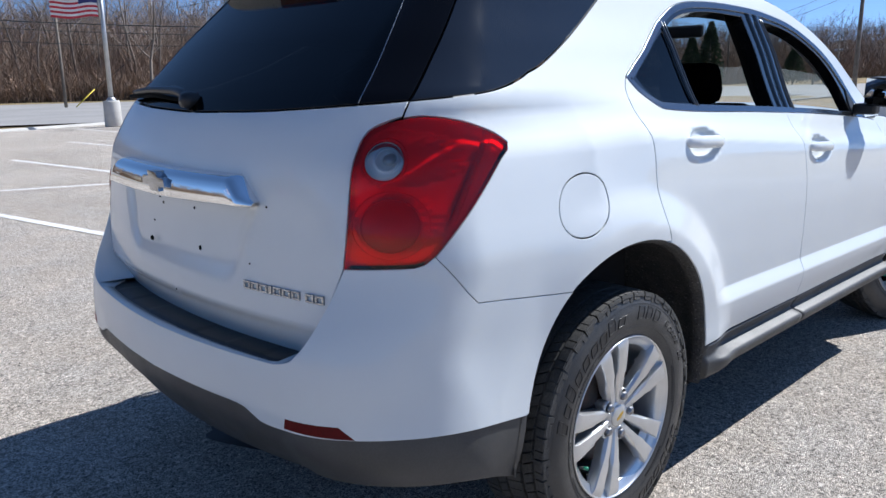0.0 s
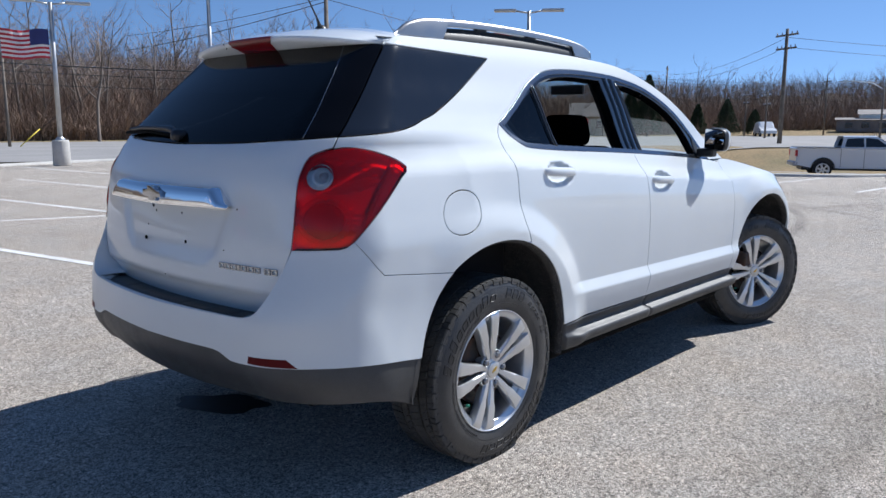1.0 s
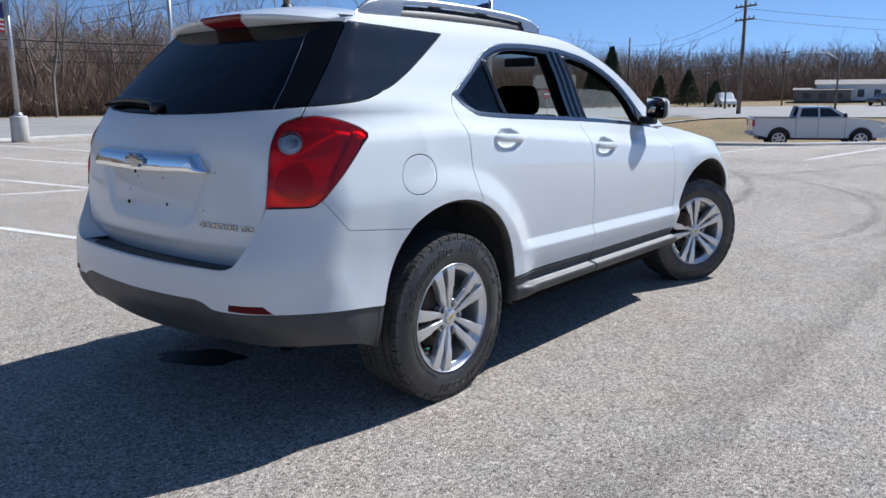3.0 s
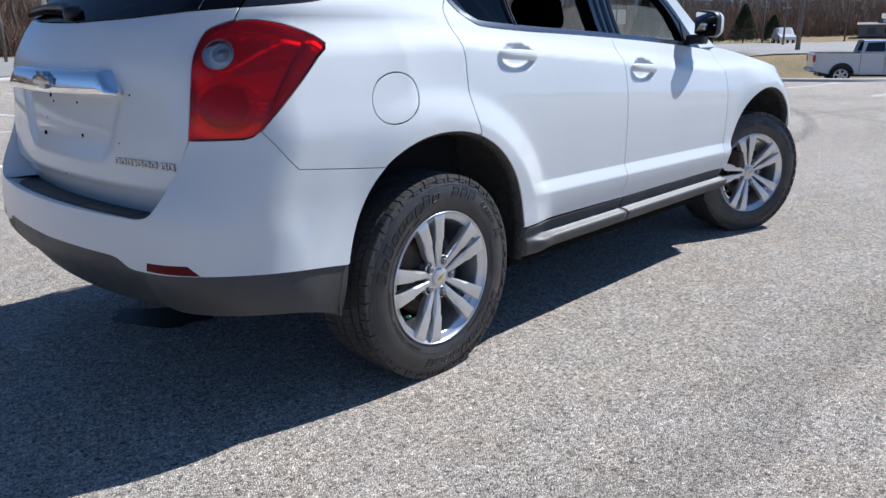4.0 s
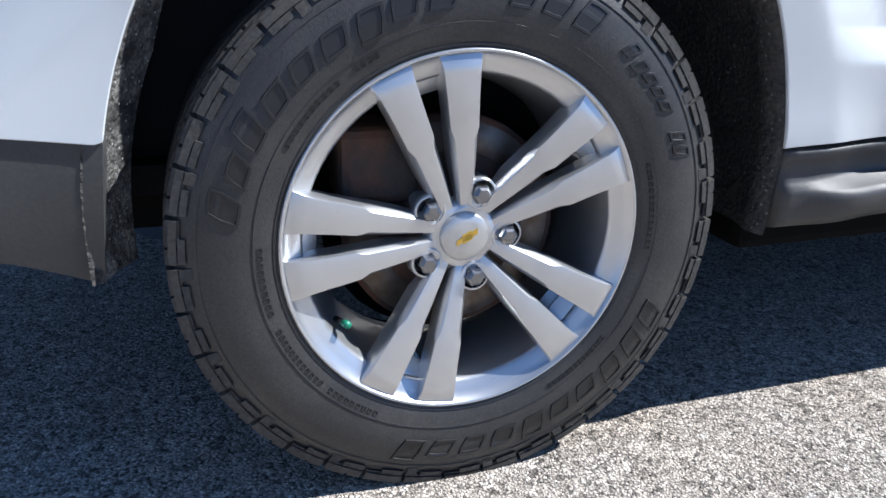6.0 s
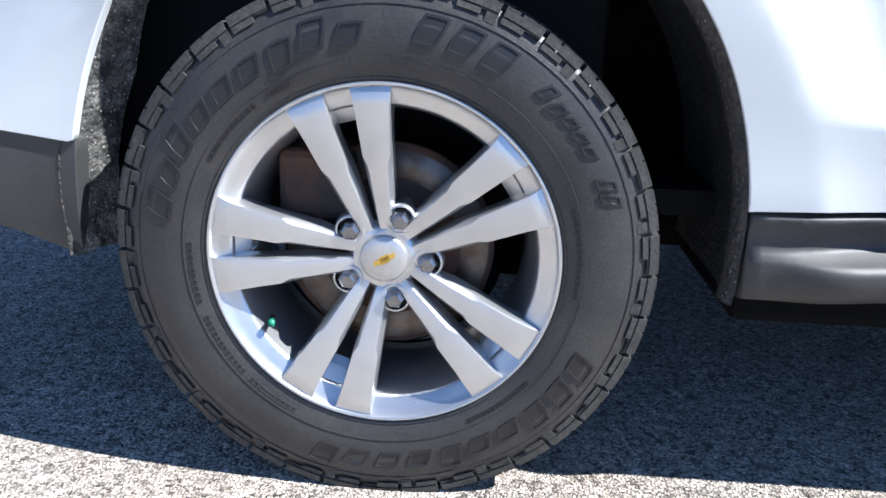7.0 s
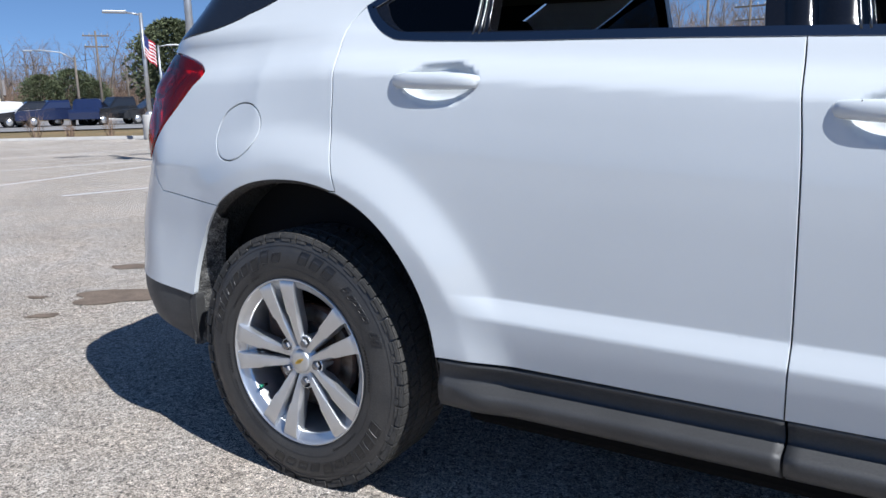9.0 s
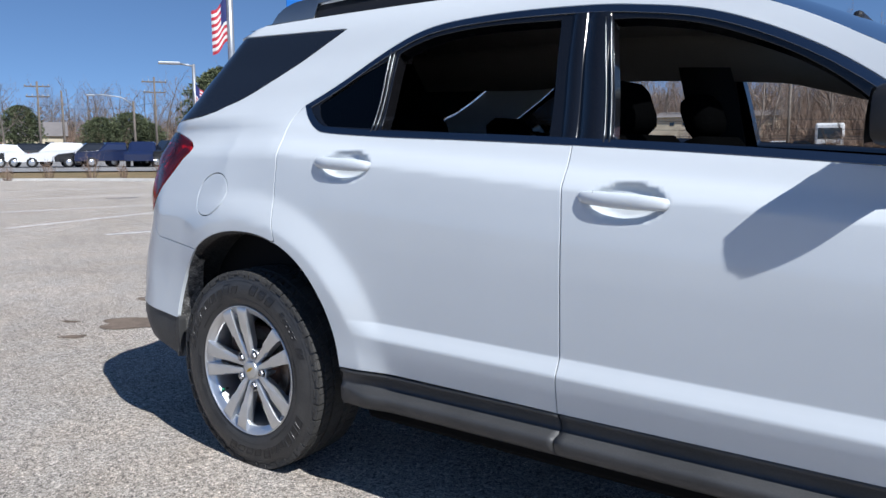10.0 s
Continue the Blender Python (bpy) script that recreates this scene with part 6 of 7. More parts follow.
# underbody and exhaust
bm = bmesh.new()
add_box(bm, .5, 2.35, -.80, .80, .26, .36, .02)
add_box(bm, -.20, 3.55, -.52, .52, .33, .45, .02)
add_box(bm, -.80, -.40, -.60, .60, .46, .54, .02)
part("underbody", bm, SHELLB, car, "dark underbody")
v, f = tube([(-.50, .35, .475), (-.52, -.42, .475)], .075, 16)
obj("exhaust", v, f, STEEL, car, "dull steel exhaust and muffler")


# ---- wheels ----
def tyre_mesh():
    prof = [(.212, .080), (.225, .090), (.240, .1015), (.252, .107), (.285, .1135), (.310, .112), (.330, .1055), (.344, .099), (.352, .094), (.354, .086), (.3545, .050), (.355, 0)]
    prof = [(r, -h) for r, h in prof] + [(r, h + .026) for r, h in prof[::-1][1:]]
    return lathe(prof, 96, "y")


def ring_block(a0, a1, y0, y1, r0, r1, n=3, skew=0.0):
    """A block on the tread, bent round the wheel; angles in degrees."""
    verts, faces = [], []
    for i in range(n):
        for y, sk in ((y0, 0), (y1, skew)):
            a = radians(a0 + (a1 - a0) * i / (n - 1) + sk)
            for r in (r0, r1):
                yy = y * (.985 if r == r1 and abs(y) > .09 else 1)
                verts.append((r * math.cos(a), yy, r * math.sin(a)))
    for i in range(n - 1):
        b = 4 * i
        faces += [(b + 1, b + 5, b + 7, b + 3), (b, b + 1, b + 5, b + 4)[::-1], (b + 2, b + 6, b + 7, b + 3)[::-1]]
    e = 4 * (n - 1)
    faces += [(0, 2, 3, 1), (e, e + 1, e + 3, e + 2)]
    return verts, faces


def tread_mesh():
    """Shoulder blocks with hooked outer ends, and three ribs of slanted blocks between them."""
    sets = []
    n = 38
    p = 360 / n
    for i in range(n):
        a = i * p
        for sg in (-1, 1):
            wd = .026 if sg > 0 else 0
            y0, y1, y2 = sg * .074, sg * .1010 + wd, sg * .1042 + wd
            sets.append(ring_block(a + .48, a + p * .585, y0, y1, .345, .3602, 3, 0))
            sets.append(ring_block(a + p * .645, a + p - .48, y0, y1, .345, .3602, 3, 0))
            sets.append(ring_block(a + .48, a + p - .48, y1, y2 - sg * .0008, .3485, .3568, 4, 0))
            sets.append(ring_block(a + p * .42, a + p - .48, y1, y2, .3395, .3470, 3, 0))
            if i % 2:
                sets.append(ring_block(a + .48, a + p * .30, y1, y2, .3340, .3470, 3, 0))
        for k in range(2):
            a2 = a + k * p / 2
            for sg in (-1, 1):
                sets.append(ring_block(a2 + .3, a2 + p / 2 - .5, sg * .036, sg * .066, .350, .3622, 3, sg * 2.4))
            sets.append(ring_block(a2 + .2, a2 + p / 2 - .2, -.026, .026, .350, .3628, 3, 2.0))
    return merge(*sets)


def flatten(verts, rest=.3605):
    """Stretch the tyre to its full size; it sits flat where it bears on the ground."""
    out = []
    for x, y, z in verts:
        r = math.hypot(x, z)
        if r > .246:
            k = (.246 + (r - .246) * 1.074) / r
            x, z = x * k, z * k
        if z < -.31:
            w = max(0.0, (-z - .285) / .08) * max(0, 1 - abs(x) / .16)
            y = y * (1 + .05 * w * (abs(y) > .09))
            z = max(z, -rest)
        out.append((x, y, z))
    return out


def sidewall_y(r):
    return -float(np.interp(r, [.230, .250, .285, .310, .330, .344], [.095, .107, .1135, .112, .1055, .099]))


def letter_block(a0, a1, r0, r1, lean=2.2, proud=.0022, edge=.0042):
    """A raised slanted block with a rim and a sunken middle, where one character stands; angles in degrees."""
    def ring(k, lift):
        out = []
        for u, v_ in ((0, 0), (.5, 0), (1, 0), (1, .5), (1, 1), (.5, 1), (0, 1), (0, .5)):
            u, v_ = .5 + (u - .5) * (1 - 2 * k * edge / max(.004, radians(abs(a1 - a0)) * r0)), .5 + (v_ - .5) * (1 - 2 * k * edge / (r1 - r0))
            if {u > .5, u < .5} == {True, False} and abs(v_ - .5) > .3 and abs(u - .5) > .3:
                u, v_ = .5 + (u - .5) * .90, .5 + (v_ - .5) * .96
            rr = r0 + (r1 - r0) * v_
            a = radians(a0 + (a1 - a0) * u - lean * (v_ - .5))
            out.append((rr * math.cos(a), sidewall_y(rr) - lift, rr * math.sin(a)))
        return out
    rows = [ring(-.12, -.001), ring(0, proud), ring(.72, proud), ring(.85, proud * .30)]
    rows = [q + q[:1] for q in rows]
    v, f = loft(rows)
    return v, f + [tuple(range(27, 35))]


def mark_bars(words, r, h, proud=.0010):
    """Rows of tiny plain raised bars: (start angle, end angle, count) in degrees."""
    sets = []
    for a0, a1, n in words:
        p = (a1 - a0) / n
        for j in range(n):
            v, f = letter_block(a0 + p * (j + .15), a0 + p * (j + .8), r - h / 2, r + h / 2, 0, proud, .0009)
            sets.append((v, f))
    return merge(*sets)


SPOKE = ((.034, .0120, .0100, .70, -.0810), (.060, .0160, .0128, .62, -.0865), (.100, .0224, .0168, .60, -.0940), (.132, .0274, .0192, .62, -.0985), (.146, .0296, .0200, .86, -.1008), (.185, .0360, .0222, .88, -.1040), (.214, .0410, .0248, .88, -.1062), (.222, .0425, .0258, .88, -.1060), (.2362, .0448, .0285, .90, -.1025))


def spoke(sign, phi):
    """One of a pair of spokes, turned to phi degrees: flat face, chamfers that widen towards the hub."""
    secs = []
    for r, lat, w, flat, h in SPOKE:
        c = sign * lat
        deep = .034 if r > .08 else .018
        cham = .0022 + .0100 * (.90 - flat)
        inner, outer = (c - sign * w), (c + sign * w)
        pts = [(inner, h + deep), (c - sign * w * .97, h + cham + .004), (c - sign * w * (flat + .06), h), (c + sign * w * flat, h), (c + sign * w * .95, h + cham * 1.5 + .003), (outer, h + deep)]
        secs.append([(r - l_ * l_ / (2 * max(r, .05)), y_, l_) for l_, y_ in pts])
    v, f = loft(secs)
    k = 6
    f += [tuple(range(k)), tuple(range((len(secs) - 1) * k, len(secs) * k))[::-1]]
    f += [(i * k, (i + 1) * k, (i + 1) * k + 5, i * k + 5) for i in range(len(secs) - 1)]
    a = radians(phi)
    return [(x * math.cos(a) - z * math.sin(a), y, x * math.sin(a) + z * math.cos(a)) for x, y, z in v], f


def make_wheel():
    v, f = lathe([(.2400, -.090), (.2418, -.098), (.2422, -.1035), (.2408, -.1064), (.2385, -.1066), (.2368, -.1045), (.2345, -.1000), (.2250, -.0945), (.2145, -.0890), (.2115, -.0865), (.2098, -.0820), (.2060, -.0600), (.1995, -.030), (.1960, .03), (.2030, .075), (.2200, .090), (.2325, .094)], 96, "y")
    w = obj("wheel", v, f, ALLOY, car, "five twin-spoke silver alloy wheel")
    v, f = tyre_mesh()
    obj("tyre", flatten(v), f, TYRE, w, "black all-season tyre")
    v, f = tread_mesh()
    tagged(obj("tread", flatten(v), f, TREAD, w, "", smooth=False), kind="stuff")
    # raised characters as plain blocks: start, step, widths and heights along each run
    for a0, a1, tall, r, h in ((171, 93.5, "101000210", .3035, .036), (83, 58, "111", .3060, .036), (51, 30, "12000", .3085, .021), (25, 17.5, "11", .3085, .024), (-22, -110, "1110010001", .3040, .034)):
        p = (a1 - a0) / len(tall)
        for i, q in enumerate(tall):
            lo, hi = (r - h / 2, r + h * .5) if q == "1" else (r - h / 2, r + h * .20) if q == "0" else (r - h * .72, r + h * .20)
            v, f = letter_block(a0 + p * (i + .10), a0 + p * (i + .84), lo, hi)
            obj("sidewall_bar", flatten(v), f, LETTER, w, "", smooth=False)
    v, f = mark_bars([(222, 200, 12), (150, 128, 10), (124, 116, 4), (20, -8, 14), (-38, -62, 14), (-118, -136, 9), (196, 176, 10)], .262, .006, .0010)
    tagged(obj("sidewall_text", flatten(v), f, LETTER, w, "tiny raised marks on the sidewall", smooth=False), kind="stuff")
    for r, hw in ((.2470, -.1052), (.2700, -.1108), (.3290, -.1060)):
        v, f = lathe([(r - .0015, hw + .002), (r, hw - .0014), (r + .0015, hw + .002)], 96, "y")
        obj("sidewall_rib", flatten(v), f, TYRE, w)
    for k in range(5):
        phi = 105 + 72 * k
        for sgn in (-1, 1):
            v, f = spoke(sgn, phi)
            flat_obj("spoke", v, f, ALLOY, w, "", .0011)
        # web that ties the pair together near the rim
        a = radians(phi)
        secs = []
        for r, hw_, h in ((.190, .016, -.066), (.207, .022, -.080), (.229, .026, -.090)):
            secs.append([(r, h, -hw_), (r, h, hw_), (r, h + .03, hw_), (r, h + .03, -hw_)])
        vv, ff = loft([s_ + s_[:1] for s_ in secs])
        vv = [(x * math.cos(a) - z * math.sin(a), y, x * math.sin(a) + z * math.cos(a)) for x, y, z in vv]
        flat_obj("rim_web", vv, ff, ALLOY, w)
    # hub boss with five lobes, nuts in pockets
    rows = []
    for a in np.linspace(0, 360, 121):
        lobe = .5 + .5 * math.cos(radians((a - 69) * 5))
        R = .052 + .030 * lobe ** 1.4
        rows.append([(r * math.cos(radians(a)), h, r * math.sin(radians(a))) for r, h in ((.0335, -.083), (.042, -.083), (R * .86, -.077), (R * .97, -.071), (R, -.062), (R * .97, -.03))])
    v, f = loft(rows)
    obj("hub", v, f, ALLOY, w)
    v, f = lathe([(.0001, -.0915), (.020, -.0910), (.0305, -.0892), (.0332, -.0870), (.0336, -.078)], 40, "y")
    cap = obj("centre_cap", v, f, CAPS, w, "silver centre cap")
    sets = []
    for (x0, x1, z0, z1) in ((-.016, .016, -.0032, .0032), (-.007, .007, -.0055, .0055)):
        vs = []
        for y in (-.0930, -.090):
            for x, z in ((x0, z0), (x1, z0), (x1 + .003, z1), (x0 + .003, z1)):
                a = radians(28)
                vs.append((x * math.cos(a) - z * math.sin(a), y, x * math.sin(a) + z * math.cos(a)))
        sets.append((vs, [(0, 1, 2, 3), (0, 4, 5, 1), (1, 5, 6, 2), (2, 6, 7, 3), (3, 7, 4, 0)]))
    v, f = merge(*sets)
    obj("cap_emblem", v, f, GOLD, w, "small gold emblem shape", smooth=False)
    for k in range(5):
        a = radians(69 + 72 * k)
        cx, cz = .0600 * math.cos(a), .0600 * math.sin(a)
        v, f = lathe([(.0182, -.0850), (.0200, -.0853), (.0216, -.0832), (.0235, -.069), (.0182, -.065), (.0182, -.0850)], 24, "y")
        obj("nut_pocket", [(x + cx, y, z + cz) for x, y, z in v], f, ALLOY, w)
        v, f = lathe([(.0001, -.0690), (.0178, -.0690), (.0183, -.0840)], 20, "y")
        obj("nut_cup", [(x + cx, y, z + cz) for x, y, z in v], f, BLACK, w)
        v, f = lathe([(.0001, -.0960), (.0085, -.0957), (.0118, -.0935), (.0138, -.0885), (.0140, -.0800), (.0160, -.0785), (.0165, -.069)], 6, "y")
        obj("lug_nut", [(x + cx, y, z + cz) for x, y, z in v], f, NUT, w, "", smooth=False)
    a = radians(213)
    v, f = tube([(.200 * math.cos(a), -.060, .200 * math.sin(a)), (.192 * math.cos(a), -.085, .192 * math.sin(a))], .0042, 10)
    obj("valve", v, f, BLACK, w)
    v, f = tube([(.1925 * math.cos(a), -.084, .1925 * math.sin(a)), (.189 * math.cos(a), -.096, .189 * math.sin(a))], .0052, 10)
    obj("valve_cap", v, f, GREEN, w, "green valve cap")
    v, f = lathe([(.062, -.052), (.078, -.050), (.080, -.034), (.135, -.030), (.150, -.029), (.151, -.018), (.150, -.008), (.08, -.006)], 64, "y")
    disc = obj("brake_disc", v, f, RUST, w, "rusty brake disc")
    v, f = lathe([(.090, -.0306), (.092, -.0325), (.141, -.0318), (.143, -.0298)], 64, "y")
    obj("friction_ring", v, f, STEEL, disc, "worn bare steel braking face")
    v, f = lathe([(.062, -.053), (.066, -.066), (.03, -.068), (.001, -.068)], 40, "y")
    obj("wheel_hub", v, f, RUST, w)
    return w


wheel = make_wheel()
wheel.matrix_basis = pose(0, -.790, .3605)
for m in (pose(AXLE_F, -.780, .3605, 0, 0, -25), pose(0, .790, .3605, 0, 0, 180), pose(AXLE_F, .780, .3605, 0, 0, 155)):
    copy_thing(wheel, m)
for ax in (0.0, AXLE_F):
    for sg in (-1, 1):
        bm = box_bm(ax - .155, ax - .045, sg * .79 - .05, sg * .79 + .055, .40, .50, .012)
        part("brake_caliper", bm, RUST, car, "rusty brake caliper")
        v, f = lathe([(.17, 0), (.17, .01), (.02, .01)], 32, "y")
        obj("backing_plate", [(x + ax, y + sg * .765 - .0, z + .355) for x, y, z in v], f, SHELLB, car)


# ---- side glass, trim, handles, mirrors ----
surround = chain(BELT, WTOP[::-1])
PANE_F = chain([(.245, 1.318), (.278, 1.272), (.325, 1.243), (.36, 1.240), (.525, 1.231)], [(.525, 1.231), (.505, 1.462)], [(.505, 1.462), (.36, 1.392), (.245, 1.318)])
WIN_R = chain([(.560, 1.228), (.90, 1.211), (1.165, 1.199)], [(1.165, 1.199), (1.150, 1.36), (1.128, 1.535)], [(1.128, 1.535), (.88, 1.541), (.70, 1.528), (.60, 1.503), (.543, 1.477)], [(.543, 1.477), (.560, 1.228)])
WIN_F = chain([(1.352, 1.187), (1.60, 1.174), (1.98, 1.148), (2.02, 1.146)], [(2.02, 1.146), (2.005, 1.19), (1.93, 1.285), (1.77, 1.392), (1.56, 1.478), (1.40, 1.512), (1.288, 1.521)], [(1.288, 1.521), (1.322, 1.36), (1.352, 1.187)])
ring = inset(surround if area2(surround) > 0 else surround[::-1], .020)
panel("window_trim", car, SATIN, skin(off=.002), surround, both=True, holes=[ring], gap=.001, step=.02, label="dark satin metal window trim")
panel("window_frame", car, GLOSS, skin(off=-.004), ring, both=True, holes=[PANE_F, WIN_R, WIN_F], gap=.0, step=.03, depth=.045, label="gloss black window frame")
panel("fixed_pane", car, TINT, skin(off=-.008), PANE_F, both=True, gap=-.004, step=.03, depth=.003, label="dark fixed pane")
for pts in ([(.537, 1.222), (.533, 1.34), (.518, 1.49)], [(1.338, 1.182), (1.310, 1.36), (1.275, 1.528)]):
    for dx in (-.009, .007):
        line = shell(np.array([p[0] + dx for p in spline(pts, .02)]), np.array([p[1] for p in spline(pts, .02)]), TAIL, .0)
        v, f = tube(line, .0030, 8)
        obj("window_channel", v, f, CHANNEL, car, "satin metal window channel")
for a, b in (((1.205, 1.182), (1.165, 1.548)), ((1.258, 1.180), (1.212, 1.548))):
    lo_, hi_ = np.array(a), np.array(b)
    u = np.linspace(0, 1, 14)
    ll = lo_ + (hi_ - lo_) * u[:, None]
    wdt = .046 if a[0] < 1.23 else .070
    rows = [[p for p in shell(np.array([q[0] + d for d in (0, .003, wdt - .003, wdt)]), np.full(4, q[1]), TAIL, 0) + np.array([[0, .006, 0], [0, -.001, 0], [0, -.001, 0], [0, .006, 0]])] for q in ll]
    v, f = loft(rows)
    both_sides("pillar_trim", v, f, GLOSS, car, "gloss black door pillar trim")


def door_handle(x0, x1, z0, z1):
    """Body-coloured bow over the hollow, thickest at the middle."""
    rows = []
    for u in np.linspace(0, 1, 30):
        x, z = x0 + (x1 - x0) * u, z0 + (z1 - z0) * u
        y = float(shell(x, z)[1])
        e = max(0.0, 1 - abs(2 * u - 1) ** 3.2)
        out = -.004 + .026 * e ** .6
        hh = .009 + .0115 * e ** .5
        rows.append([(x, y - out + a, z + b) for a, b in ((.017, -hh * .6), (.010, -hh * .95), (.003, -hh * .85), (-.001, -hh * .4), (-.0015, hh * .2), (.002, hh * .75), (.010, hh), (.017, hh * .6))])
    rows = [r + r[:1] for r in rows]
    v, f = loft(rows)
    k = 9
    f += [tuple(range(8)), tuple(range((len(rows) - 1) * k, (len(rows) - 1) * k + 8))[::-1]]
    return v, f


for doors, (x0, x1, z0, z1) in zip((rear_door, front_door), HANDLES):
    v, f = door_handle(x0, x1, z0, z1)
    xx, zz = x0 + .050, z0 + (z1 - z0) * .2
    ys = float(shell(xx, zz)[1])
    ring_ = []
    for dx in (-.0010, .0010):
        ring_.append([(xx + dx, ys - .0150 + a, zz + b) for a, b in ((.006, -.0178), (-.0002, -.0160), (-.0042, -.008), (-.0047, .004), (-.0012, .0150), (.006, .0192))])
    hv, hf = loft(ring_)
    for d, sg in zip(doors, (1, -1)):
        h = obj("door_handle", np.array(v) * [1, sg, 1], f if sg > 0 else [q[::-1] for q in f], PAINT, d, "body-coloured door handle")
        obj("handle_split", np.array(hv) * [1, sg, 1], hf, SHELLB, h)


def mirror_housing(sg):
    """Door mirror: a rounded black and white housing with a glass facing back."""
    bm = bmesh.new()
    bmesh.ops.create_uvsphere(bm, u_segments=28, v_segments=18, radius=1.0)
    for v in bm.verts:
        x, y, z = v.co
        q = lambda t, p: math.copysign(abs(t) ** p, t)
        x, y, z = q(x, .6), q(y, .55), q(z, .55)
        if x < -.55:
            x = -.55
        k = 1 - .22 * max(0, x)
        v.co = (2.040 + x * .080 + .030 * y, sg * (-.878 + y * .076 * k), 1.236 + z * .064 * k + .006 * y)
    m = part("door_mirror", bm, BLACK, car, "black and white door mirror", smooth=True, angle=40)
    bm = bmesh.new()
    bmesh.ops.create_uvsphere(bm, u_segments=28, v_segments=18, radius=1.0)
    for v in bm.verts:
        x, y, z = v.co
        q = lambda t, p: math.copysign(abs(t) ** p, t)
        x, y, z = q(x, .6), q(y, .55), q(z, .55)
        x = max(x, -.12)
        k = 1 - .20 * max(0, x)
        v.co = (2.046 + x * .081 + .030 * y, sg * (-.879 + y * .0775 * k), 1.237 + z * .0650 * k + .006 * y)
    part("mirror_cap", bm, PAINT, m, "white painted mirror cap", smooth=True, angle=40)
    rows = []
    for a in np.linspace(-1, 1, 9):
        rows.append([(1.9830 + .0040 * (a * a + b * b) + .028 * a + .004 * b, sg * (-.878 + a * .067), 1.236 + b * .054 + .006 * a) for b in np.linspace(-1, 1, 9)])
    v, f = loft(rows)
    obj("mirror_glass", v, f, CHROME, m, "mirror glass")
    bm = box_bm(2.02, 2.09, -.86, -.76, 1.135, 1.185, .012) if sg > 0 else box_bm(2.02, 2.09, .76, .86, 1.135, 1.185, .012)
    part("mirror_foot", bm, BLACK, m)


mirror_housing(1)
mirror_housing(-1)
sail = chain([(2.02, 1.142), (2.17, 1.120)], [(2.17, 1.12), (2.02, 1.255)], [(2.02, 1.255), (2.02, 1.142)])
panel("mirror_sail", car, BLACK, skin(off=.001), sail, both=True, gap=.001, step=.03)

# roof rails and aerial
for sg in (1, -1):
    pts = spline([(-.205, -.535, 1.636), (-.155, -.537, 1.676), (-.09, -.538, 1.700), (0, -.540, 1.712), (.25, -.543, 1.723), (.60, -.544, 1.723), (.92, -.541, 1.712), (1.10, -.536, 1.693), (1.20, -.530, 1.664)], .03)
    rows = []
    for i, p in enumerate(pts):
        u = i / (len(pts) - 1)
        w = .017 * min(1, 6 * u + .4, 6 * (1 - u) + .4)
        h = .016
        low = -.8 * h if .20 < u < .86 else -(p[2] - 1.650)
        rows.append([(p[0], sg * (p[1] + a * w), p[2] + (low if b < 0 else b * h)) for a, b in ((-1, -1), (-1, .3), (-.7, .9), (0, 1.1), (.7, .9), (1, .3), (1, -1), (-1, -1))])
    v, f = loft(rows)
    f += [tuple(range(7)), tuple(range((len(rows) - 1) * 8, (len(rows) - 1) * 8 + 7))[::-1]]
    r = obj("roof_rail", v, f, RAIL, car, "satin silver roof rail")
    rows = [[(p[0], sg * (p[1] - .011), 1.640), (p[0], sg * (p[1] - .011), p[2] - .020), (p[0], sg * (p[1] + .011), p[2] - .020), (p[0], sg * (p[1] + .011), 1.640)] for i, p in enumerate(pts) if .12 < i / (len(pts) - 1) < .93]
    v, f = loft(rows)
    obj("rail_base", v, f, BLACK, r, "black rail base")
    for x in (.30, .66):
        bm = box_bm(x - .035, x + .035, sg * .541 - .012, sg * .541 + .012, 1.64, 1.715, .006)
        part("rail_foot", bm, BLACK, r, "black rail foot")
v, f = merge(tube([(-.118, 0, 1.70), (-.125, 0, 1.73), (-.14, 0, 1.765), (-.215, 0, 1.885), (-.26, 0, 1.955)], [.016, .010, .004, .003, .003], 10), lathe([(.030, 1.704), (.026, 1.722), (.012, 1.735), (.0, 1.736)], 20, "z"))
v = v[:50] + [(x - .118, y, z) for x, y, z in v[50:]]
obj("roof_aerial", v, f, BLACK, car, "short black roof aerial")


# ---- tailgate fittings ----
def on_gate(y, z, out=0.0):
    p = shell(S_REAR - (y - PIV_Y), z, HATCH) if y < 0 else shell(S_REAR - (-y - PIV_Y), z, HATCH) * [1, -1, 1]
    return np.array([p[0] - out, y, z])


rows = []
for y in np.linspace(-.405, .405, 70):
    u = abs(y) / .405
    zb = 1.020 + .008 * u
    zt = 1.100 + .002 * u ** 2 - .066 * max(0, (u - .84) / .16)
    zt = max(zt, zb + .010)
    row = []
    for k, o in ((0, .0), (.012, .034), (.04, .0455), (.10, .0490), (.3, .0488), (.52, .0478), (.72, .0450), (.86, .0395), (.95, .026), (1, -.004)):
        row.append(on_gate(y, zb + (zt - zb) * k, o * min(1, (1 - u) * 9 + .45)) + [0, .006, 0])
    rows.append(row)
v, f = loft(rows)
bar = obj("chrome_bar", v, f, CHROME, gate, "chrome number plate bar with reflections")
shape = [(-.066, 1.050), (-.026, 1.050), (-.030, 1.036), (.024, 1.036), (.028, 1.050), (.070, 1.050), (.064, 1.076), (.030, 1.076), (.034, 1.090), (-.022, 1.090), (-.026, 1.076), (-.060, 1.076)]
v = [(x, y, z) for x in (-.928, -.900) for y, z in shape]
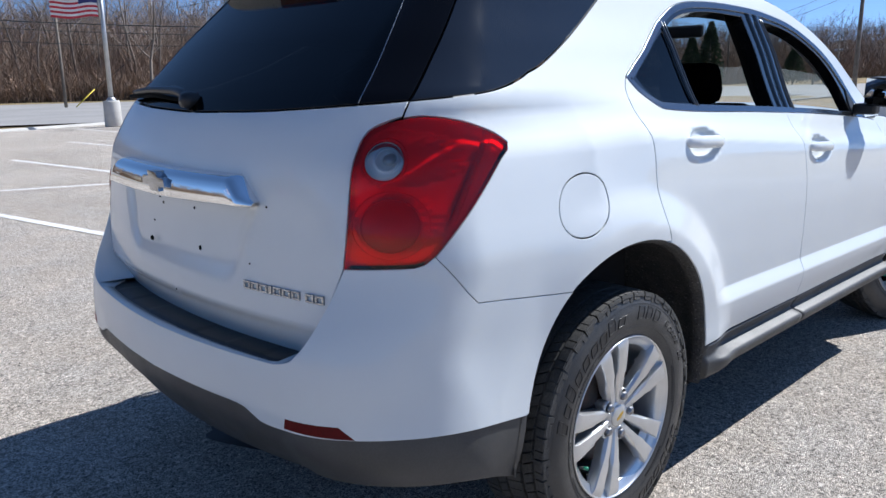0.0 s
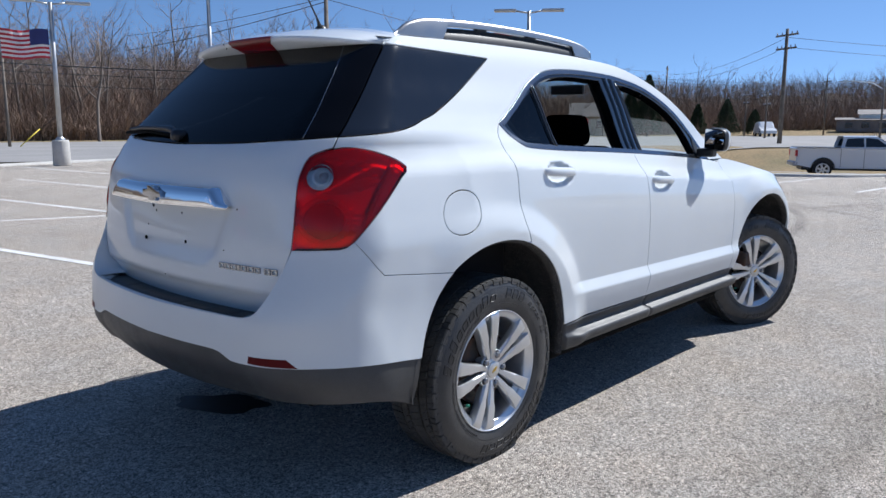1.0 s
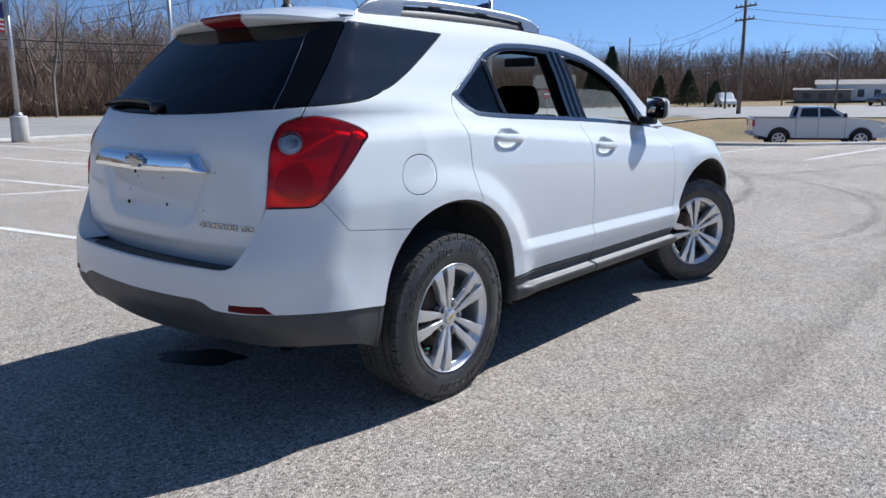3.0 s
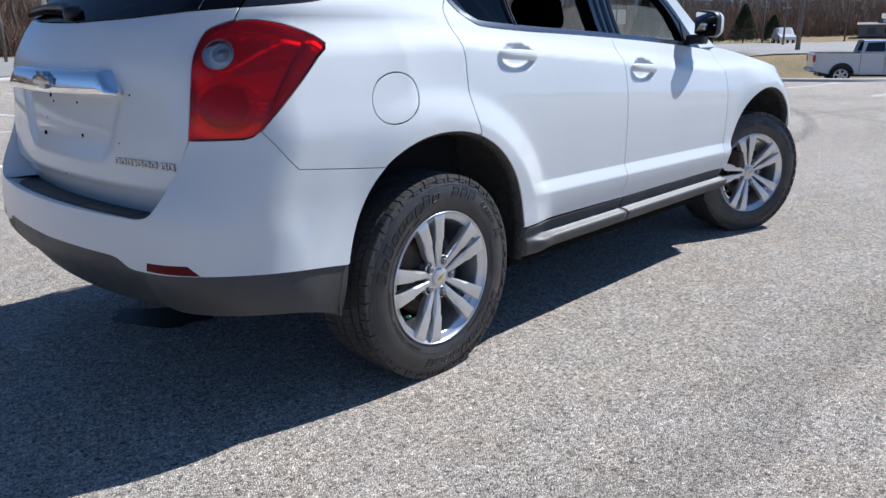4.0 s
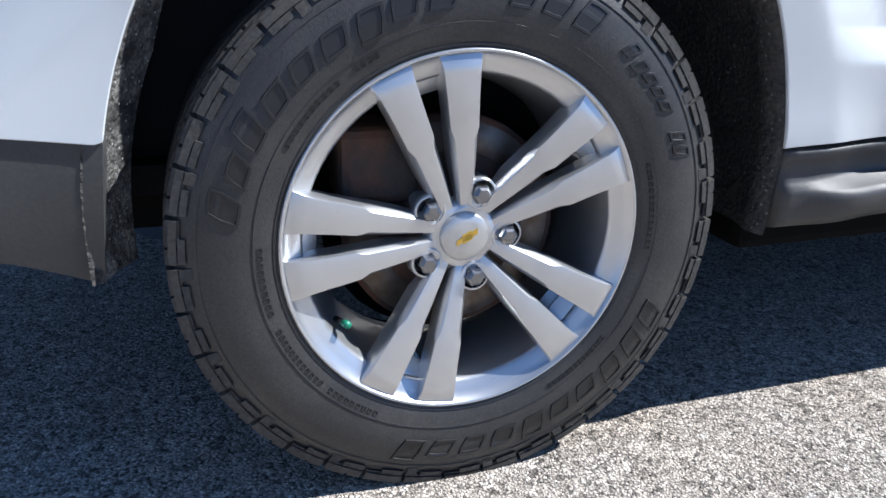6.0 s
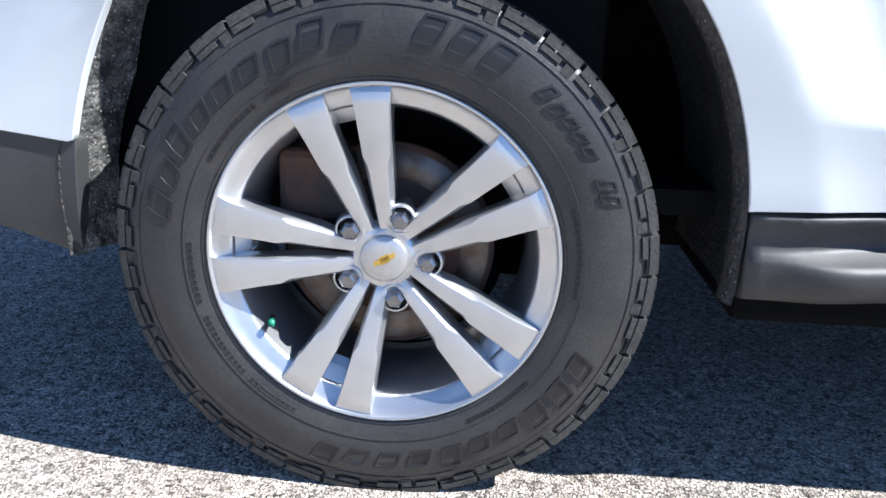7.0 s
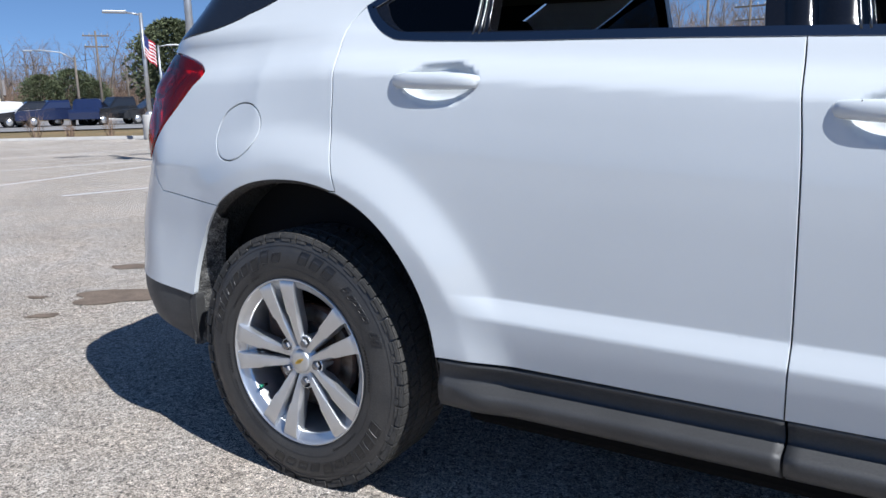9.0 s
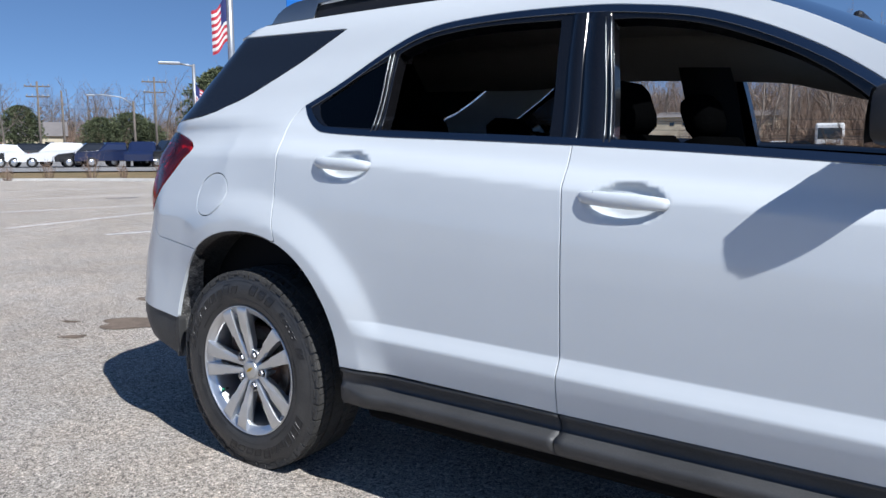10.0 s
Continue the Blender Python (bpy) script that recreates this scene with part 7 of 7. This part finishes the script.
f = [tuple(range(12)), tuple(range(12, 24))[::-1]] + [(i, (i + 1) % 12, 12 + (i + 1) % 12, 12 + i) for i in range(12)]
flat_obj("emblem", v, f, BADGE, gate, "plain silver emblem shape", .002)
for y0, y1, widths in ((-.348, -.548, (.9, 1, 1, .42, 1, 1, .95)), (-.566, -.622, (.9, .9))):
    span = (abs(y1 - y0) - .0045 * (len(widths) - 1)) / sum(widths)
    ya = y0
    for k in widths:
        w = span * k
        yb = ya - w
        q = on_gate((ya + yb) / 2, .832, .0015)
        turn = math.atan2(-(on_gate(yb, .83)[0] - on_gate(ya, .83)[0]), w)
        bm = bmesh.new()
        place = Matrix.Translation(q) @ Matrix.Rotation(-turn, 4, "Z")
        t_ = .0062
        boxes = ((-w / 2, w / 2, -.0105, -.0055), (-w / 2, w / 2, .0055, .0105), (-w / 2, -w / 2 + t_, -.0055, .0055), (w / 2 - t_, w / 2, -.0055, .0055)) if k > .5 else ((-w / 2, w / 2, -.0105, .0105),)
        for b in boxes:
            add_box(bm, -.0035, .003, *b, .0008, place)
        part("badge_bar", bm, BADGE, gate, "chrome bar of the model badge")
        ya = yb - .0045
# screw holes drawn as near-black discs, the shade inside is colour
for y, z, r in ((-.125, .889, .008), (.150, .880, .008), (.095, .988, .005), (-.093, .992, .005), (.158, .930, .004), (-.425, 1.028, .0035), (-.367, .884, .003), (.0, .756, .003), (.120, 1.008, .011)):
    q = on_gate(y, z, -.0130 if abs(y) < .2 and .88 < z < 1.03 else .0)
    v, f = lathe([(.0001, -.001), (r * .8, -.001), (r, .004)], 14, "x")
    obj("plate_hole", [(x + q[0] - .0005, y_ + q[1], z_ + q[2]) for x, y_, z_ in v], f, SHELLB, gate)
# rear wiper
pts = [on_gate(.05, 1.278, .026), on_gate(.13, 1.294, .030), on_gate(.36, 1.298, .027), on_gate(.52, 1.290, .020)]
rows = []
for i, p in enumerate(spline(pts, .02)):
    u = i / max(1, len(spline(pts, .02)) - 1)
    w = .0165 * (1 - .5 * u)
    rows.append([(p[0] + a, p[1], p[2] + b) for a, b in ((.012, -w), (-.004, -w * .8), (-.014, -.1 * w), (-.010, w * .7), (.006, w), (.012, -w))])
v, f = loft(rows)
f += [tuple(range(5)), tuple(range((len(rows) - 1) * 6, (len(rows) - 1) * 6 + 5))[::-1]]
wiper = obj("rear_wiper", v, f, BLACK, gate, "black rear wiper arm")
v, f = tube([on_gate(.06, 1.268, .012), on_gate(.34, 1.283, .012), on_gate(.58, 1.276, .008)], .007, 8)
obj("wiper_blade", v, f, SHELLB, wiper)
q = on_gate(.045, 1.270, .0)
v, f = lathe([(.024, .01), (.024, -.018), (.018, -.036), (.001, -.039)], 20, "x")
obj("wiper_pivot", [(x + q[0], y + q[1], z + q[2]) for x, y, z in v], f, BLACK, wiper)

# ---- front: screen, bonnet, nose ----
rows = []
for x in np.linspace(1.50, 2.40, 24):
    ze = float(np.interp(x, [p[0] for p in ROOF_E], [p[1] for p in ROOF_E]))
    we = -float(shell(x, ze)[1])
    rows.append([(x + .10 * (1 - (y / we) ** 2) * (x - 1.5) / .9, y, ze + .058 * (1 - abs(y / we) ** 2.3)) for y in np.linspace(-we, we, 25)])
v, f = loft(rows)
obj("windscreen", v, f, PANE, car, "clear windscreen")
rows = []
for x in np.linspace(2.30, 3.70, 30):
    ze = float(np.interp(x, [2.3, 2.4, 2.7, 3.1, 3.5, 3.7], [1.10, 1.112, 1.075, 1.00, .90, .80]))
    we = -float(shell(min(x, 3.15), ze)[1]) if x < 3.15 else float(np.interp(x, [3.15, 3.5, 3.7], [-float(shell(3.15, ze)[1]), .72, .52]))
    rows.append([(x, y, ze + .06 * (1 - abs(y / we) ** 2.4)) for y in np.linspace(-we, we, 25)])
v, f = loft(rows)
obj("bonnet", v, f, PAINT, car, "white bonnet")
MIDF = lambda p: np.abs(p[:, 0] - MID_F) < 1e-6
nb = patch(skin(), chain([(3.32, .50), (3.45, .52), (3.62, .62)], [(3.62, .62), (3.60, .80)], [(3.60, .80), (4.0, .86), (MID_F, .90)], [(MID_F, .90), (MID_F, .28)], [(MID_F, .28), (3.7, .28), (3.34, .30)], [(3.34, .30), (3.32, .50)]), open_edge=MIDF, join=True, step=.05)
obj("front_bumper", nb[0], nb[1], PAINT, car, "white front bumper", nb[2])
part("front_bulkhead", box_bm(2.25, 3.45, -.50, .50, .45, .95), SHELLB, car)


# ---- cabin ----
def seat(x, y, w, rear=False):
    """Dark cloth seat: cushion, tilted backrest, headrest on posts."""
    s = new("seat")
    s.parent = car
    s["label"] = "black cloth seat with headrest"
    lean = Matrix.Translation((x - .02, y, .62)) @ Matrix.Rotation(radians(-20), 4, "Y")
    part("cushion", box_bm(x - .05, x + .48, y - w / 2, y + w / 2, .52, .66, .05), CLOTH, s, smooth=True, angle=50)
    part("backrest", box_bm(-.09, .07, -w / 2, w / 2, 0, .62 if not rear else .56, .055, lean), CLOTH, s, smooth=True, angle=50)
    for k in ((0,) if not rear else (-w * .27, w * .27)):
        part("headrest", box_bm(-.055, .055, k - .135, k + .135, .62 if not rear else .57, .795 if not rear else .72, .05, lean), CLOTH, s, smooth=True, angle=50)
        for d in (-.05, .05):
            v, f = tube([lean @ Vector((0, k + d, .55)), lean @ Vector((0, k + d, .70))], .006, 8)
            obj("headrest_post", v, f, BLACK, s)


seat(1.49, -.38, .50)
seat(1.49, .38, .50)
seat(.62, 0, 1.20, True)
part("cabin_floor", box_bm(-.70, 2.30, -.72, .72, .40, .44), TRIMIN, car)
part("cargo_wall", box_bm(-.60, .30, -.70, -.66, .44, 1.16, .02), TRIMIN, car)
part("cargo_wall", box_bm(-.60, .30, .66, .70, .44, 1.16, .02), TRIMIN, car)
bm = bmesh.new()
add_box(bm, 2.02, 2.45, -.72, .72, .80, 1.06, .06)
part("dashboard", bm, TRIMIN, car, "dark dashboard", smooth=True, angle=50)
v, f = lathe([(.188 + .016 * math.cos(a), .016 * math.sin(a)) for a in np.linspace(0, 2 * math.pi, 10)], 32, "x")
st = Matrix.Translation((1.93, .38, 1.02)) @ Matrix.Rotation(radians(22), 4, "Y")
obj("steering_wheel", [st @ Vector(p) for p in v], f, BLACK, car, "black steering wheel")
part("inner_mirror", box_bm(1.80, 1.83, -.12, .12, 1.50, 1.56, .012), BLACK, car, "interior mirror")
for sg in (1, -1):
    for (xb, xt, w) in ((1.25, 1.19, .12) if sg > 0 else (1.20, 1.15, .21),):
        rows = []
        for u in np.linspace(0, 1, 8):
            x, z = xb + (xt - xb) * u, 1.10 + .50 * u
            y = float(shell(x, z)[1]) + .03
            rows.append([(x - w / 2, sg * y, z), (x + w / 2, sg * y, z), (x + w / 2, sg * (y + .05), z), (x - w / 2, sg * (y + .05), z), (x - w / 2, sg * y, z)])
        v, f = loft(rows)
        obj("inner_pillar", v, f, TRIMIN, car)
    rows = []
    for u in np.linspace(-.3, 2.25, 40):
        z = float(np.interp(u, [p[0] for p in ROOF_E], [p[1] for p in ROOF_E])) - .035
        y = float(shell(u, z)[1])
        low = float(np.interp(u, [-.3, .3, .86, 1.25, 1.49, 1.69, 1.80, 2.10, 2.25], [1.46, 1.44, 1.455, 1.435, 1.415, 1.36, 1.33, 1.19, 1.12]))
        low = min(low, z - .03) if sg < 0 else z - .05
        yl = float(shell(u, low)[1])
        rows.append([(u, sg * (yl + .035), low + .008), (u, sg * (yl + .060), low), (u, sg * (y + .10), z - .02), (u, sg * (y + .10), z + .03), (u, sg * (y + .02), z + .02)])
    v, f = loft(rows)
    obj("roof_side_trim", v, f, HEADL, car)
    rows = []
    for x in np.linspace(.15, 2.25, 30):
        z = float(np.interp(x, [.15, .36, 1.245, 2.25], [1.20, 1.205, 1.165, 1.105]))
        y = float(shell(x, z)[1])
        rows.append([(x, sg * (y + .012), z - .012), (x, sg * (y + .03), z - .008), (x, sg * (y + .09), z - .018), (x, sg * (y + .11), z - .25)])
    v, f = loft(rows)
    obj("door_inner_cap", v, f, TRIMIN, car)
